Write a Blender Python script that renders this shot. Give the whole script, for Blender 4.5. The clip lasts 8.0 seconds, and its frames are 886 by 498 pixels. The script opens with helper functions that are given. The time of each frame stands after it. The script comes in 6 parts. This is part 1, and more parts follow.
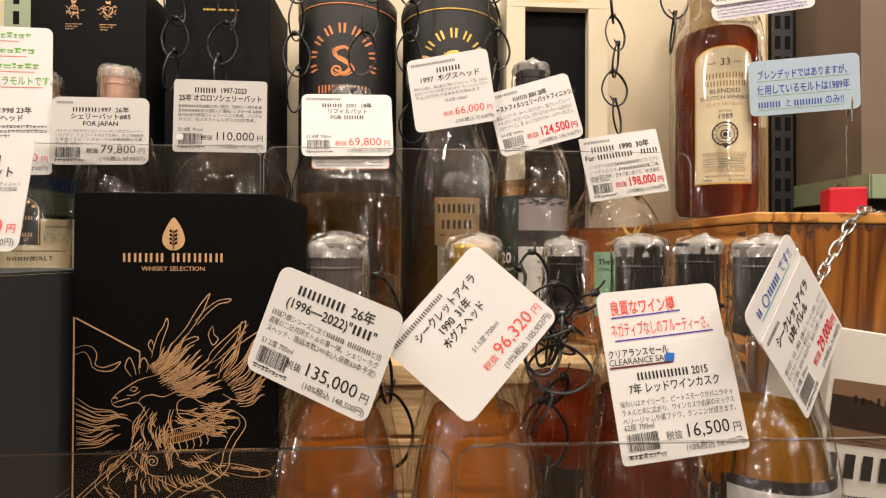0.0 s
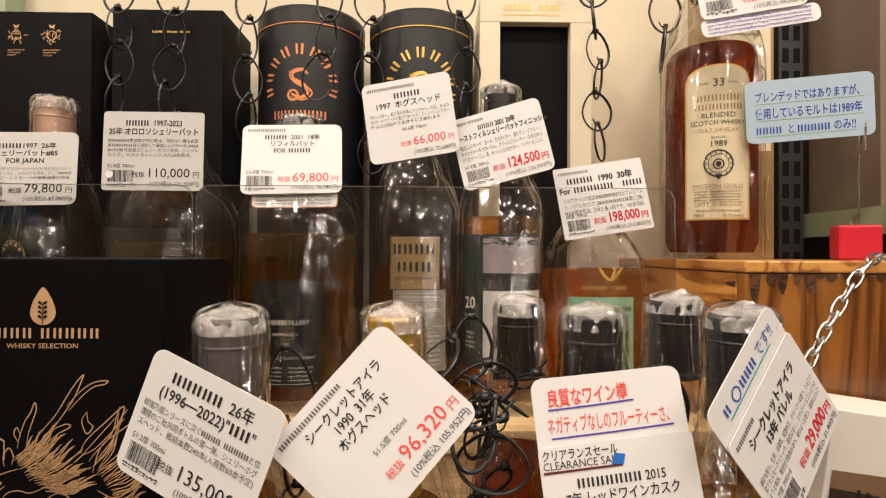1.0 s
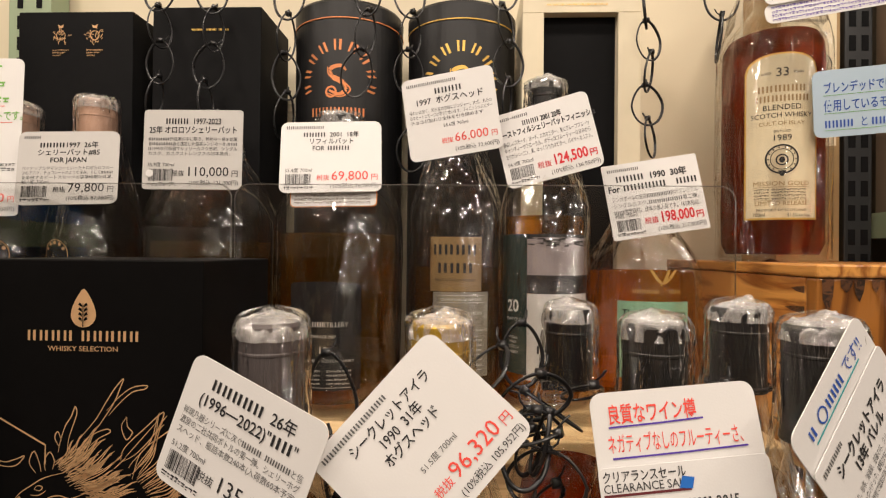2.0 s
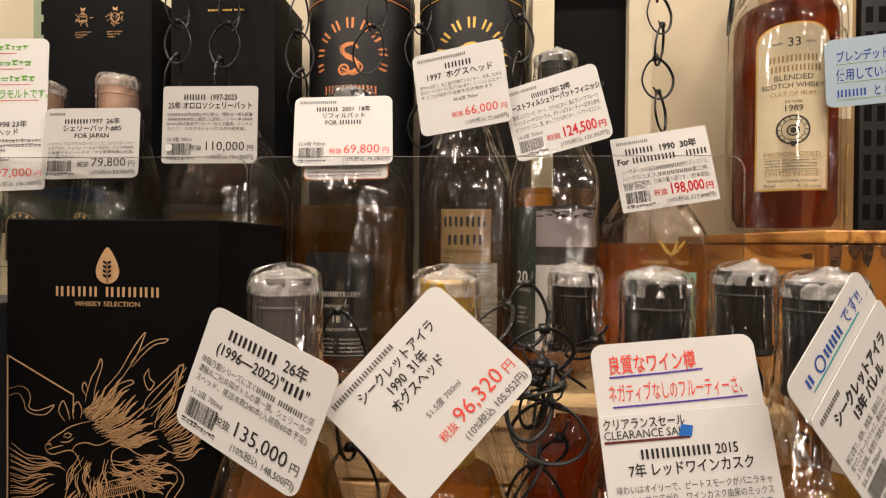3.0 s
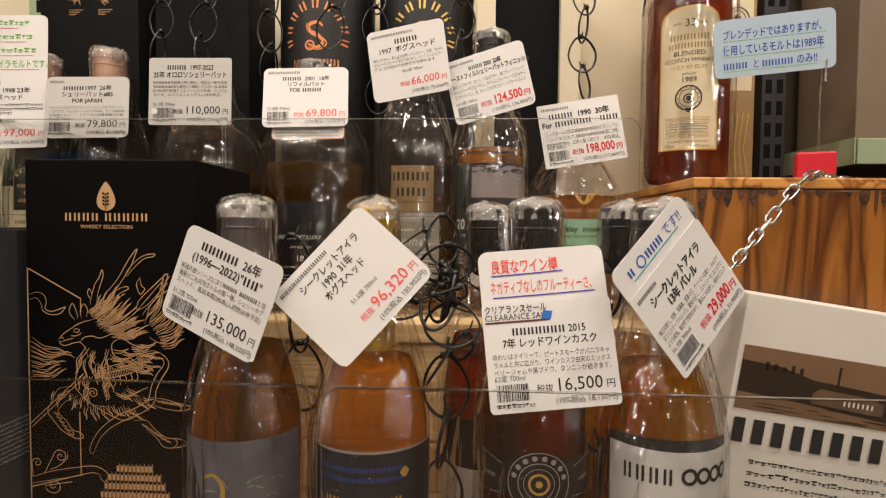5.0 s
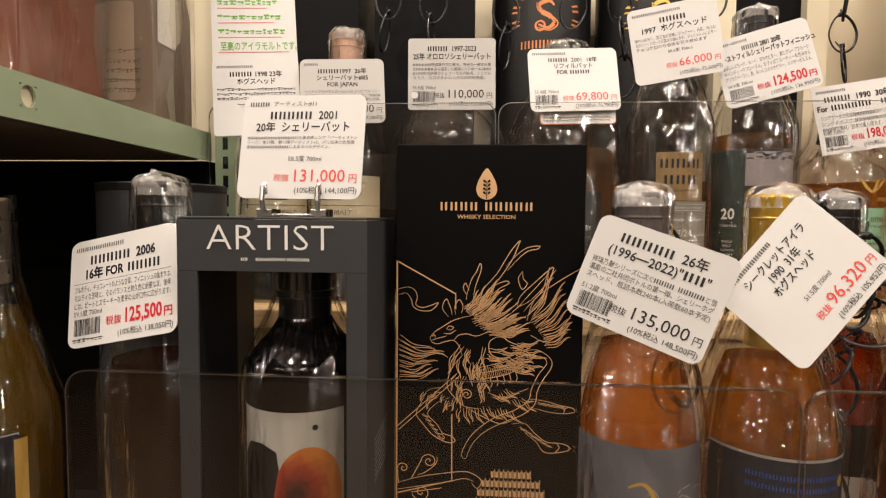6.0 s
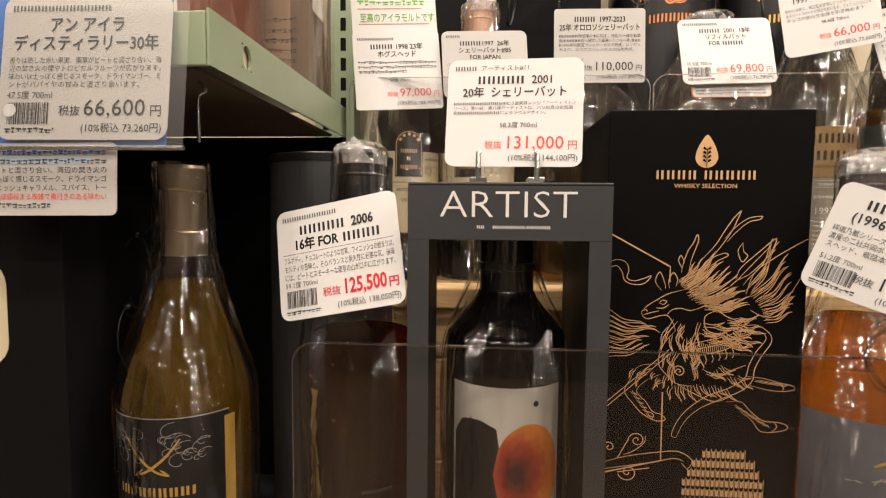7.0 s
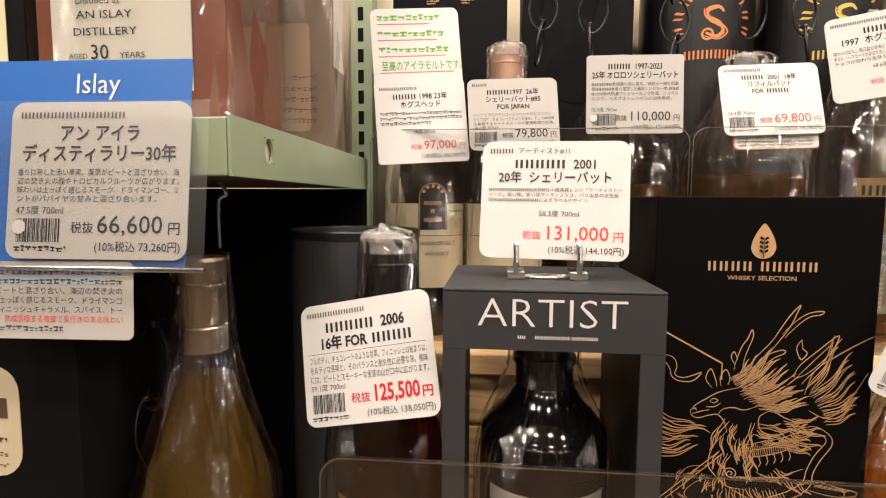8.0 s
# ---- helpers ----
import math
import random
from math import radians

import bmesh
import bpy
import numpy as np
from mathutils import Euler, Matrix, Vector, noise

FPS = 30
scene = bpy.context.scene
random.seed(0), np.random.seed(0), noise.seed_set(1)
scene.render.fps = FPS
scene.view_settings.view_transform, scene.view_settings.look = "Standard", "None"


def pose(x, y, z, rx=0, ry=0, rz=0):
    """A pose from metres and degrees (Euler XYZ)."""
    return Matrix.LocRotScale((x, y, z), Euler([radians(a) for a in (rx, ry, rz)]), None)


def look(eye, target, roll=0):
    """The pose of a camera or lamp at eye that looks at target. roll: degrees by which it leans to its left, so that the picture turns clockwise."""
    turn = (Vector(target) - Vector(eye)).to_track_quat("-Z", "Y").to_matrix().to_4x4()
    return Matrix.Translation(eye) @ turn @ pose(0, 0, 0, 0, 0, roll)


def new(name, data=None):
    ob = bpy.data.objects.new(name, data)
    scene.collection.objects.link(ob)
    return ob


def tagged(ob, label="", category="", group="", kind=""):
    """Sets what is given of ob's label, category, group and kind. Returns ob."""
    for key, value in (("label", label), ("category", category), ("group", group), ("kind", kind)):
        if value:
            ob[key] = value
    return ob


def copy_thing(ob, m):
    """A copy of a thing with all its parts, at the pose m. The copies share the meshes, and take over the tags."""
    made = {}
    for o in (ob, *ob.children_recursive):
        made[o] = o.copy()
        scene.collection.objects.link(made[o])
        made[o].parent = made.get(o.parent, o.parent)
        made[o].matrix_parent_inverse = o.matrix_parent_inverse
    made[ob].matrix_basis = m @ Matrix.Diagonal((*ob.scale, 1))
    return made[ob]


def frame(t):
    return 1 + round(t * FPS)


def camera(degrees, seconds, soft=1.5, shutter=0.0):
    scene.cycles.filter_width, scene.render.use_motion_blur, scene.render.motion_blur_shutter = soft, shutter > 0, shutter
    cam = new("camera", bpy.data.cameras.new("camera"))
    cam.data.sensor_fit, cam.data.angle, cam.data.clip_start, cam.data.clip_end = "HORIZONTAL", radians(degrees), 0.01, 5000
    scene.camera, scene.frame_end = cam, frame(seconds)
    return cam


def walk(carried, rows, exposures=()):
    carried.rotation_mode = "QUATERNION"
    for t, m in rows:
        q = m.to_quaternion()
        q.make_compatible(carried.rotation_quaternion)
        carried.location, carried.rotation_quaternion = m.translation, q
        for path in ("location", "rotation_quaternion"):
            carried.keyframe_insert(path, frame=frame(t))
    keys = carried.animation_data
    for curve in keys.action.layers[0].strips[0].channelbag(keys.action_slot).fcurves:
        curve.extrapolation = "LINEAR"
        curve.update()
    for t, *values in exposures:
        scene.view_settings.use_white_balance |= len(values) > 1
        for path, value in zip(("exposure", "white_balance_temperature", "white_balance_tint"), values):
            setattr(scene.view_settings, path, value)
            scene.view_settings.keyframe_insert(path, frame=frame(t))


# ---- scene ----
cam = camera(79.4, 8.0, 1.2)
PATH = [
    (0, (0.198, -0.327, 1.364), (0.321, 1.67, 1.382), 0.2),
    (0.5, (0.242, -0.347, 1.373), (0.358, 1.65, 1.391), 0.2),
    (1, (0.26, -0.281, 1.403), (0.295, 1.718, 1.424), 0.3),
    (1.5, (0.255, -0.264, 1.412), (0.234, 1.736, 1.444), 0.4),
    (1.7, (0.254, -0.262, 1.412), (0.208, 1.737, 1.437), 0.5),
    (2.8, (0.239, -0.273, 1.376), (0.108, 1.723, 1.365), 0.5),
    (3, (0.256, -0.272, 1.388), (0.117, 1.723, 1.371), 0.5),
    (3.5, (0.316, -0.312, 1.381), (0.171, 1.682, 1.345), 0.5),
    (4, (0.366, -0.344, 1.37), (0.229, 1.651, 1.322), 0.4),
    (4.2, (0.373, -0.349, 1.367), (0.244, 1.646, 1.315), 0.4),
    (5.3, (0.24, -0.348, 1.354), (0.132, 1.647, 1.267), 0.6),
    (5.5, (0.185, -0.346, 1.357), (0.074, 1.649, 1.262), 0.6),
    (6, (0.053, -0.338, 1.353), (-0.081, 1.654, 1.241), 0.5),
    (6.5, (-0.03, -0.336, 1.347), (-0.171, 1.655, 1.221), 0.5),
    (7, (-0.074, -0.335, 1.338), (-0.233, 1.654, 1.197), 0.5),
    (7.5, (-0.091, -0.324, 1.34), (-0.268, 1.661, 1.173), 0.3),
    (8, (-0.09, -0.311, 1.396), (-0.288, 1.672, 1.22), 0.3),
]
EXPOSURES = [(0.0, 0.0), (1.5, -0.13), (3.0, -0.25), (4.2, -0.32), (5.5, -0.2), (6.5, 0.0), (8.0, 0.15)]
walk(cam, [(t, look(eye, target, roll)) for t, eye, target, roll in PATH], EXPOSURES)

# ---- light: warm downlights assumed over the aisle ----
world = bpy.data.worlds.new("world")
scene.world = world
world.use_nodes = True
world.node_tree.nodes["Background"].inputs[0].default_value = (0.9, 0.85, 0.78, 1)
world.node_tree.nodes["Background"].inputs[1].default_value = 0.006
scene.cycles.transparent_max_bounces = 40
scene.cycles.max_bounces = 24
scene.cycles.transmission_bounces = 20
LAMP_POWER = 5.85
CEILING = 2.55


def ceiling_lamp(x, y, power, size=0.16):
    data = bpy.data.lights.new("downlight", "AREA")
    data.shape, data.size, data.energy, data.color = "DISK", size, power, (1.0, 0.86, 0.735)
    ob = new("downlight", data)
    ob.matrix_world = pose(x, y, CEILING - 0.03, 0, 0, 0)
    return ob


# Unseen lamps; the far rows are added for glints on glass and film.
LAMPS = [(x, y) for y in (-0.25, -1.0, -1.75) for x in (-1.1, -0.45, 0.2, 0.85, 1.5)] + [(x, y) for y in (-2.7, -3.7) for x in (-2.1, -1.2, -0.3, 0.6, 1.5, 2.4)]
# The near row is boosted to brighten the wood, the rest turned down.
for lx, ly in LAMPS:
    ceiling_lamp(lx, ly, LAMP_POWER * (1.4 if ly > -0.5 else 0.85))

# ---- materials ----


def material(name, color, rough=0.5, metal=0.0, vary=0.12, scale=60.0, bump=0.0, bump_scale=300.0, coat=0.0, stretch=(1, 1, 1), spec=0.5):
    m = bpy.data.materials.new(name)
    m.use_nodes = True
    nt = m.node_tree
    b = nt.nodes["Principled BSDF"]
    b.inputs["Roughness"].default_value = rough
    b.inputs["Metallic"].default_value = metal
    b.inputs["Coat Weight"].default_value = coat
    b.inputs["Specular IOR Level"].default_value = spec
    tc = nt.nodes.new("ShaderNodeTexCoord")
    mp = nt.nodes.new("ShaderNodeMapping")
    mp.inputs["Scale"].default_value = stretch
    nt.links.new(tc.outputs["Object"], mp.inputs[0])
    n1 = nt.nodes.new("ShaderNodeTexNoise")
    n1.inputs["Scale"].default_value, n1.inputs["Detail"].default_value = scale, 5
    nt.links.new(mp.outputs[0], n1.inputs["Vector"])
    ramp = nt.nodes.new("ShaderNodeMix")
    ramp.data_type = "RGBA"
    ramp.inputs[6].default_value = (*[c * (1 - vary) for c in color], 1)
    ramp.inputs[7].default_value = (*[min(1, c * (1 + vary)) for c in color], 1)
    nt.links.new(n1.outputs["Fac"], ramp.inputs[0])
    nt.links.new(ramp.outputs[2], b.inputs["Base Color"])
    rr = nt.nodes.new("ShaderNodeMapRange")
    rr.inputs[3].default_value, rr.inputs[4].default_value = max(0.02, rough - 0.08), min(1, rough + 0.1)
    n2 = nt.nodes.new("ShaderNodeTexNoise")
    n2.inputs["Scale"].default_value = scale * 0.2
    nt.links.new(mp.outputs[0], n2.inputs["Vector"])
    nt.links.new(n2.outputs["Fac"], rr.inputs[0])
    nt.links.new(rr.outputs[0], b.inputs["Roughness"])
    if bump:
        n3 = nt.nodes.new("ShaderNodeTexNoise")
        n3.inputs["Scale"].default_value, n3.inputs["Detail"].default_value = bump_scale, 4
        nt.links.new(mp.outputs[0], n3.inputs["Vector"])
        bp = nt.nodes.new("ShaderNodeBump")
        bp.inputs["Strength"].default_value, bp.inputs["Distance"].default_value = bump, 0.002
        nt.links.new(n3.outputs["Fac"], bp.inputs["Height"])
        nt.links.new(bp.outputs[0], b.inputs["Normal"])
    return m


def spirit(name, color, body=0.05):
    """Clear coloured spirit: refracting, part straight see-through; a diffuse share paints in the glow of light passing
    through.
    """
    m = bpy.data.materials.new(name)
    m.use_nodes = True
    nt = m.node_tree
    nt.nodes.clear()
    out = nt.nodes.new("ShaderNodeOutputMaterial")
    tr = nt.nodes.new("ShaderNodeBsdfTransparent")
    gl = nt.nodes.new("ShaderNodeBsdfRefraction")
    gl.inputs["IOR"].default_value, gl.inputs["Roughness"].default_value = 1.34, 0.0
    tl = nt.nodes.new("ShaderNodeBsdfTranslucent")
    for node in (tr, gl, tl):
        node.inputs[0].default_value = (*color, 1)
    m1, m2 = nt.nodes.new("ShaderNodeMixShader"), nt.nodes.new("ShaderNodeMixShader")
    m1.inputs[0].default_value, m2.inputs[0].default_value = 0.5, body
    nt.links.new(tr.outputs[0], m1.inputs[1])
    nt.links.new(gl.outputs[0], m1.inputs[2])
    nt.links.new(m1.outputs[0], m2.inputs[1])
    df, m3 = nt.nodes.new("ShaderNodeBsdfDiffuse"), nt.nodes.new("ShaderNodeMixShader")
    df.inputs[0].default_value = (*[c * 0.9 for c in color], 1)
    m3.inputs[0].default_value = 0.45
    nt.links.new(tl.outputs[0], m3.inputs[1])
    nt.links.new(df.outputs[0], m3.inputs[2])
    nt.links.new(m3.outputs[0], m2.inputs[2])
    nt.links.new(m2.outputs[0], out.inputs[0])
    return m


def film_material(name, tint, gloss_rough=0.06, bump=0.6, scale=55.0, ior=1.5, stretch=(1, 1, 0.35), base=0.0, facet=0.0, facet_scale=70.0):
    """Thin clear sheet: straight see-through with a Fresnel gloss."""
    m = bpy.data.materials.new(name)
    m.use_nodes = True
    nt = m.node_tree
    nt.nodes.clear()
    out = nt.nodes.new("ShaderNodeOutputMaterial")
    mix = nt.nodes.new("ShaderNodeMixShader")
    tr = nt.nodes.new("ShaderNodeBsdfTransparent")
    tr.inputs[0].default_value = (*tint, 1)
    gl = nt.nodes.new("ShaderNodeBsdfGlossy")
    gl.inputs["Roughness"].default_value = gloss_rough
    gl.inputs["Color"].default_value = (1, 1, 1, 1)
    fr = nt.nodes.new("ShaderNodeLayerWeight")
    fr.inputs[0].default_value = 0.5
    f0 = ((ior - 1) / (ior + 1)) ** 2 + base
    if bump:
        tc = nt.nodes.new("ShaderNodeTexCoord")
        mp = nt.nodes.new("ShaderNodeMapping")
        mp.inputs["Scale"].default_value = stretch
        nt.links.new(tc.outputs["Object"], mp.inputs[0])
        n = nt.nodes.new("ShaderNodeTexNoise")
        n.inputs["Scale"].default_value, n.inputs["Detail"].default_value, n.inputs["Distortion"].default_value = scale, 3, 0.8
        nt.links.new(mp.outputs[0], n.inputs["Vector"])
        bp = nt.nodes.new("ShaderNodeBump")
        bp.inputs["Strength"].default_value, bp.inputs["Distance"].default_value = bump, 0.004
        nt.links.new(n.outputs["Fac"], bp.inputs["Height"])
        if facet:
            # crumpled facets: each cell of the sheet leans its own way
            vo = nt.nodes.new("ShaderNodeTexVoronoi")
            vo.inputs["Scale"].default_value = facet_scale
            lean, dot = (nt.nodes.new("ShaderNodeVectorMath") for _ in range(2))
            lean.operation, dot.operation = "SUBTRACT", "DOT_PRODUCT"
            lean.inputs[1].default_value = (0.5, 0.5, 0.5)
            nt.links.new(mp.outputs[0], vo.inputs["Vector"])
            nt.links.new(vo.outputs["Color"], lean.inputs[0])
            nt.links.new(lean.outputs[0], dot.inputs[0])
            nt.links.new(tc.outputs["Object"], dot.inputs[1])
            bp2 = nt.nodes.new("ShaderNodeBump")
            bp2.inputs["Strength"].default_value, bp2.inputs["Distance"].default_value = 1.0, facet
            nt.links.new(dot.outputs["Value"], bp2.inputs["Height"])
            nt.links.new(bp.outputs[0], bp2.inputs["Normal"])
            bp = bp2
        nt.links.new(bp.outputs[0], gl.inputs["Normal"])
        nt.links.new(bp.outputs[0], fr.inputs["Normal"])
    power = nt.nodes.new("ShaderNodeMath")
    power.operation = "POWER"
    power.inputs[1].default_value = 5.0
    nt.links.new(fr.outputs["Facing"], power.inputs[0])
    add = nt.nodes.new("ShaderNodeMath")
    add.operation = "MULTIPLY_ADD"
    add.use_clamp = True
    add.inputs[1].default_value, add.inputs[2].default_value = 1 - f0, f0
    nt.links.new(power.outputs[0], add.inputs[0])
    nt.links.new(add.outputs[0], mix.inputs[0])
    nt.links.new(tr.outputs[0], mix.inputs[1])
    nt.links.new(gl.outputs[0], mix.inputs[2])
    nt.links.new(mix.outputs[0], out.inputs[0])
    return m


def wood(name, light, dark, along=(1, 12, 12), scale=9.0, rough=0.5, rings=5.0, coat=0.0, per_piece=0.25):
    m = bpy.data.materials.new(name)
    m.use_nodes = True
    nt = m.node_tree
    b = nt.nodes["Principled BSDF"]
    b.inputs["Roughness"].default_value = rough
    b.inputs["Coat Weight"].default_value = coat
    b.inputs["Coat Roughness"].default_value = 0.25
    tc = nt.nodes.new("ShaderNodeTexCoord")
    mp = nt.nodes.new("ShaderNodeMapping")
    mp.inputs["Scale"].default_value = along
    info = nt.nodes.new("ShaderNodeObjectInfo")
    sh = nt.nodes.new("ShaderNodeVectorMath")
    sh.operation = "SCALE"
    sh.inputs[0].default_value = (3.1, 1.7, 2.3)
    nt.links.new(info.outputs["Random"], sh.inputs["Scale"])
    nt.links.new(tc.outputs["Object"], mp.inputs[0])
    nt.links.new(sh.outputs[0], mp.inputs["Location"])
    n = nt.nodes.new("ShaderNodeTexNoise")
    n.inputs["Scale"].default_value, n.inputs["Detail"].default_value, n.inputs["Distortion"].default_value = scale, 6, 1.2
    nt.links.new(mp.outputs[0], n.inputs["Vector"])
    mul = nt.nodes.new("ShaderNodeMath")
    mul.operation = "MULTIPLY"
    mul.inputs[1].default_value = rings
    nt.links.new(n.outputs["Fac"], mul.inputs[0])
    fra = nt.nodes.new("ShaderNodeMath")
    fra.operation = "PINGPONG"
    fra.inputs[1].default_value = 0.5
    nt.links.new(mul.outputs[0], fra.inputs[0])
    cr = nt.nodes.new("ShaderNodeValToRGB")
    cr.color_ramp.elements[0].color, cr.color_ramp.elements[1].color = (*dark, 1), (*light, 1)
    cr.color_ramp.elements[0].position, cr.color_ramp.elements[1].position = 0.0, 0.35
    nt.links.new(fra.outputs[0], cr.inputs[0])
    hsv = nt.nodes.new("ShaderNodeHueSaturation")
    mr = nt.nodes.new("ShaderNodeMapRange")
    mr.inputs[3].default_value, mr.inputs[4].default_value = 1 - per_piece, 1 + per_piece
    nt.links.new(info.outputs["Random"], mr.inputs[0])
    nt.links.new(mr.outputs[0], hsv.inputs["Value"])
    nt.links.new(cr.outputs[0], hsv.inputs["Color"])
    nt.links.new(hsv.outputs[0], b.inputs["Base Color"])
    bp = nt.nodes.new("ShaderNodeBump")
    bp.inputs["Strength"].default_value, bp.inputs["Distance"].default_value = 0.25, 0.001
    nt.links.new(fra.outputs[0], bp.inputs["Height"])
    nt.links.new(bp.outputs[0], b.inputs["Normal"])
    return m


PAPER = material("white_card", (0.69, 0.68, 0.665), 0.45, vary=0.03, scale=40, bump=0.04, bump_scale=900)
# Greyer card, with the weaker light on the left put into its colour.
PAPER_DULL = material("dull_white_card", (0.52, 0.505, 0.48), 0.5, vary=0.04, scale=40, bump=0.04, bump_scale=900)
PAPER_BLUE = material("pale_blue_card", (0.40, 0.52, 0.62), 0.5, vary=0.05, scale=40)
PAPER_GREY = material("grey_white_paper", (0.66, 0.63, 0.57), 0.6, vary=0.06, scale=30)
CREAM_PAPER = material("cream_label_paper", (0.72, 0.63, 0.43), 0.55, vary=0.06, scale=60, bump=0.05)
INK = material("black_print", (0.015, 0.015, 0.017), 0.55, vary=0.1)
INK_GREY = material("grey_print", (0.09, 0.09, 0.09), 0.6, vary=0.2, scale=800)
RED_INK = material("red_print", (0.62, 0.015, 0.025), 0.5, vary=0.1)
RED_SOFT = material("coral_print", (0.78, 0.07, 0.05), 0.5, vary=0.1)
MAROON = material("maroon_print", (0.11, 0.015, 0.02), 0.5)
BLUE_INK = material("blue_marker", (0.02, 0.08, 0.38), 0.5, vary=0.25, scale=400)
PURPLE_INK = material("purple_marker", (0.08, 0.035, 0.34), 0.5, vary=0.2, scale=400)
TEAL_INK = material("teal_marker", (0.01, 0.32, 0.36), 0.5, vary=0.2, scale=400)
GREEN_INK = material("green_marker", (0.16, 0.42, 0.06), 0.5, vary=0.25, scale=400)
ROSE_INK = material("rose_marker", (0.75, 0.12, 0.10), 0.5, vary=0.2, scale=400)
WHITE_INK = material("white_print", (0.78, 0.77, 0.74), 0.5, vary=0.05)
SILVER_INK = material("silver_print", (0.55, 0.54, 0.52), 0.4, 0.5, vary=0.1)
BLUE_HEADER = material("blue_header_card", (0.02, 0.14, 0.50), 0.4, vary=0.06)
GOLD_FOIL = material("copper_gold_foil", (0.83, 0.52, 0.27), 0.42, 0.55, vary=0.12, scale=200)
COPPER_INK = material("copper_print", (0.74, 0.27, 0.10), 0.45, 0.3, vary=0.15, scale=200)
YELLOW_GOLD = material("yellow_gold_print", (0.78, 0.50, 0.12), 0.4, 0.5, vary=0.15, scale=200)
BLACK_BOX = material("matt_black_board", (0.0038, 0.0035, 0.0035), 0.5, vary=0.25, scale=120, bump=0.03, bump_scale=1500, spec=0.06)
BLACK_BOX_SIDE = material("dark_charcoal_board", (0.0085, 0.0085, 0.009), 0.5, vary=0.2, scale=120, bump=0.03, bump_scale=1500, spec=0.06)
SLATE_BOX = material("slate_grey_board", (0.034, 0.036, 0.039), 0.5, vary=0.12, scale=90, bump=0.03, bump_scale=1500)
BLACK_TIN = material("satin_black_tin", (0.006, 0.006, 0.0065), 0.38, vary=0.15, scale=80, bump=0.02)
IVORY_BOX = material("ivory_board", (0.74, 0.66, 0.48), 0.5, vary=0.04, scale=50, bump=0.03, bump_scale=1200)
# Also stands for shade: below the side shelf, in slots, in an opening.
VOID_BLACK = material("black_lining_and_shade", (0.0045, 0.0045, 0.005), 0.7, vary=0.2, spec=0.1)
PLASTIC_BLACK = material("black_nylon", (0.010, 0.010, 0.011), 0.28, vary=0.2, scale=200)
RUBBER_CAP = material("black_capsule", (0.007, 0.007, 0.0075), 0.35, vary=0.2, scale=150, bump=0.1, bump_scale=200)
GREY_CAP = material("grey_violet_capsule", (0.10, 0.085, 0.085), 0.45, 0.2, vary=0.2, scale=150, bump=0.15, bump_scale=150)
GOLD_CAP = material("gold_capsule", (0.72, 0.46, 0.06), 0.3, 0.7, vary=0.15, scale=120, bump=0.1, bump_scale=150)
COPPER_CAP = material("copper_capsule", (0.52, 0.33, 0.24), 0.4, 0.4, vary=0.2, scale=150, bump=0.1, bump_scale=150)
SILVER_CAP = material("champagne_metal_capsule", (0.52, 0.44, 0.33), 0.3, 0.85, vary=0.15, scale=120, bump=0.06, bump_scale=250)
STEEL = material("zinc_steel", (0.58, 0.57, 0.55), 0.25, 1.0, vary=0.12, scale=200)
GREEN_STEEL = material("pale_green_enamel", (0.30, 0.37, 0.24), 0.35, vary=0.08, scale=40, bump=0.03)
BLACK_STEEL = material("black_enamel", (0.014, 0.015, 0.016), 0.4, vary=0.2)
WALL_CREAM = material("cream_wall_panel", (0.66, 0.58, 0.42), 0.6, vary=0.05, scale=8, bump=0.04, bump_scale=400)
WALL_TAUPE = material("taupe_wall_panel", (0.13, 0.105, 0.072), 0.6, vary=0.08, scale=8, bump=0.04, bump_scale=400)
# Unseen room: tones set for what the acrylic and film reflect.
ROOM_WALL = material("shop_wall", (0.13, 0.10, 0.07), 0.7, vary=0.1, scale=3)
ROOM_FLOOR = material("shop_floor", (0.20, 0.14, 0.09), 0.5, vary=0.15, scale=5)
ROOM_CEIL = material("shop_ceiling", (0.40, 0.36, 0.31), 0.8, vary=0.05, scale=3)
RED_PLASTIC = material("red_plastic", (0.55, 0.012, 0.03), 0.35, vary=0.08)
ORANGE_FACE = material("orange_print", (0.80, 0.25, 0.03), 0.5, vary=0.25, scale=60)
SUN_PRINT = material("sunset_print", (0.80, 0.25, 0.03), 0.5, vary=0.25, scale=60)
sun_nt = SUN_PRINT.node_tree
sun_tc, sun_off, sun_len, sun_n = (sun_nt.nodes.new(k) for k in ("ShaderNodeTexCoord", "ShaderNodeVectorMath", "ShaderNodeVectorMath", "ShaderNodeTexNoise"))
sun_off.operation, sun_len.operation = "MULTIPLY_ADD", "LENGTH"
sun_off.inputs[1].default_value, sun_off.inputs[2].default_value = (1, 0, 0.75), (-0.006, 0, -0.084)
sun_n.inputs["Scale"].default_value = 260
sun_ramp, sun_add = sun_nt.nodes.new("ShaderNodeValToRGB"), sun_nt.nodes.new("ShaderNodeMath")
sun_add.operation = "MULTIPLY_ADD"
sun_add.inputs[1].default_value = 0.008
sun_nt.links.new(sun_tc.outputs["Object"], sun_off.inputs[0])
sun_nt.links.new(sun_off.outputs[0], sun_len.inputs[0])
sun_nt.links.new(sun_tc.outputs["Object"], sun_n.inputs["Vector"])
sun_nt.links.new(sun_n.outputs["Fac"], sun_add.inputs[0])
sun_nt.links.new(sun_len.outputs["Value"], sun_add.inputs[2])
sun_ramp.color_ramp.elements[0].position, sun_ramp.color_ramp.elements[0].color = 0.008, (0.05, 0.008, 0.006, 1)
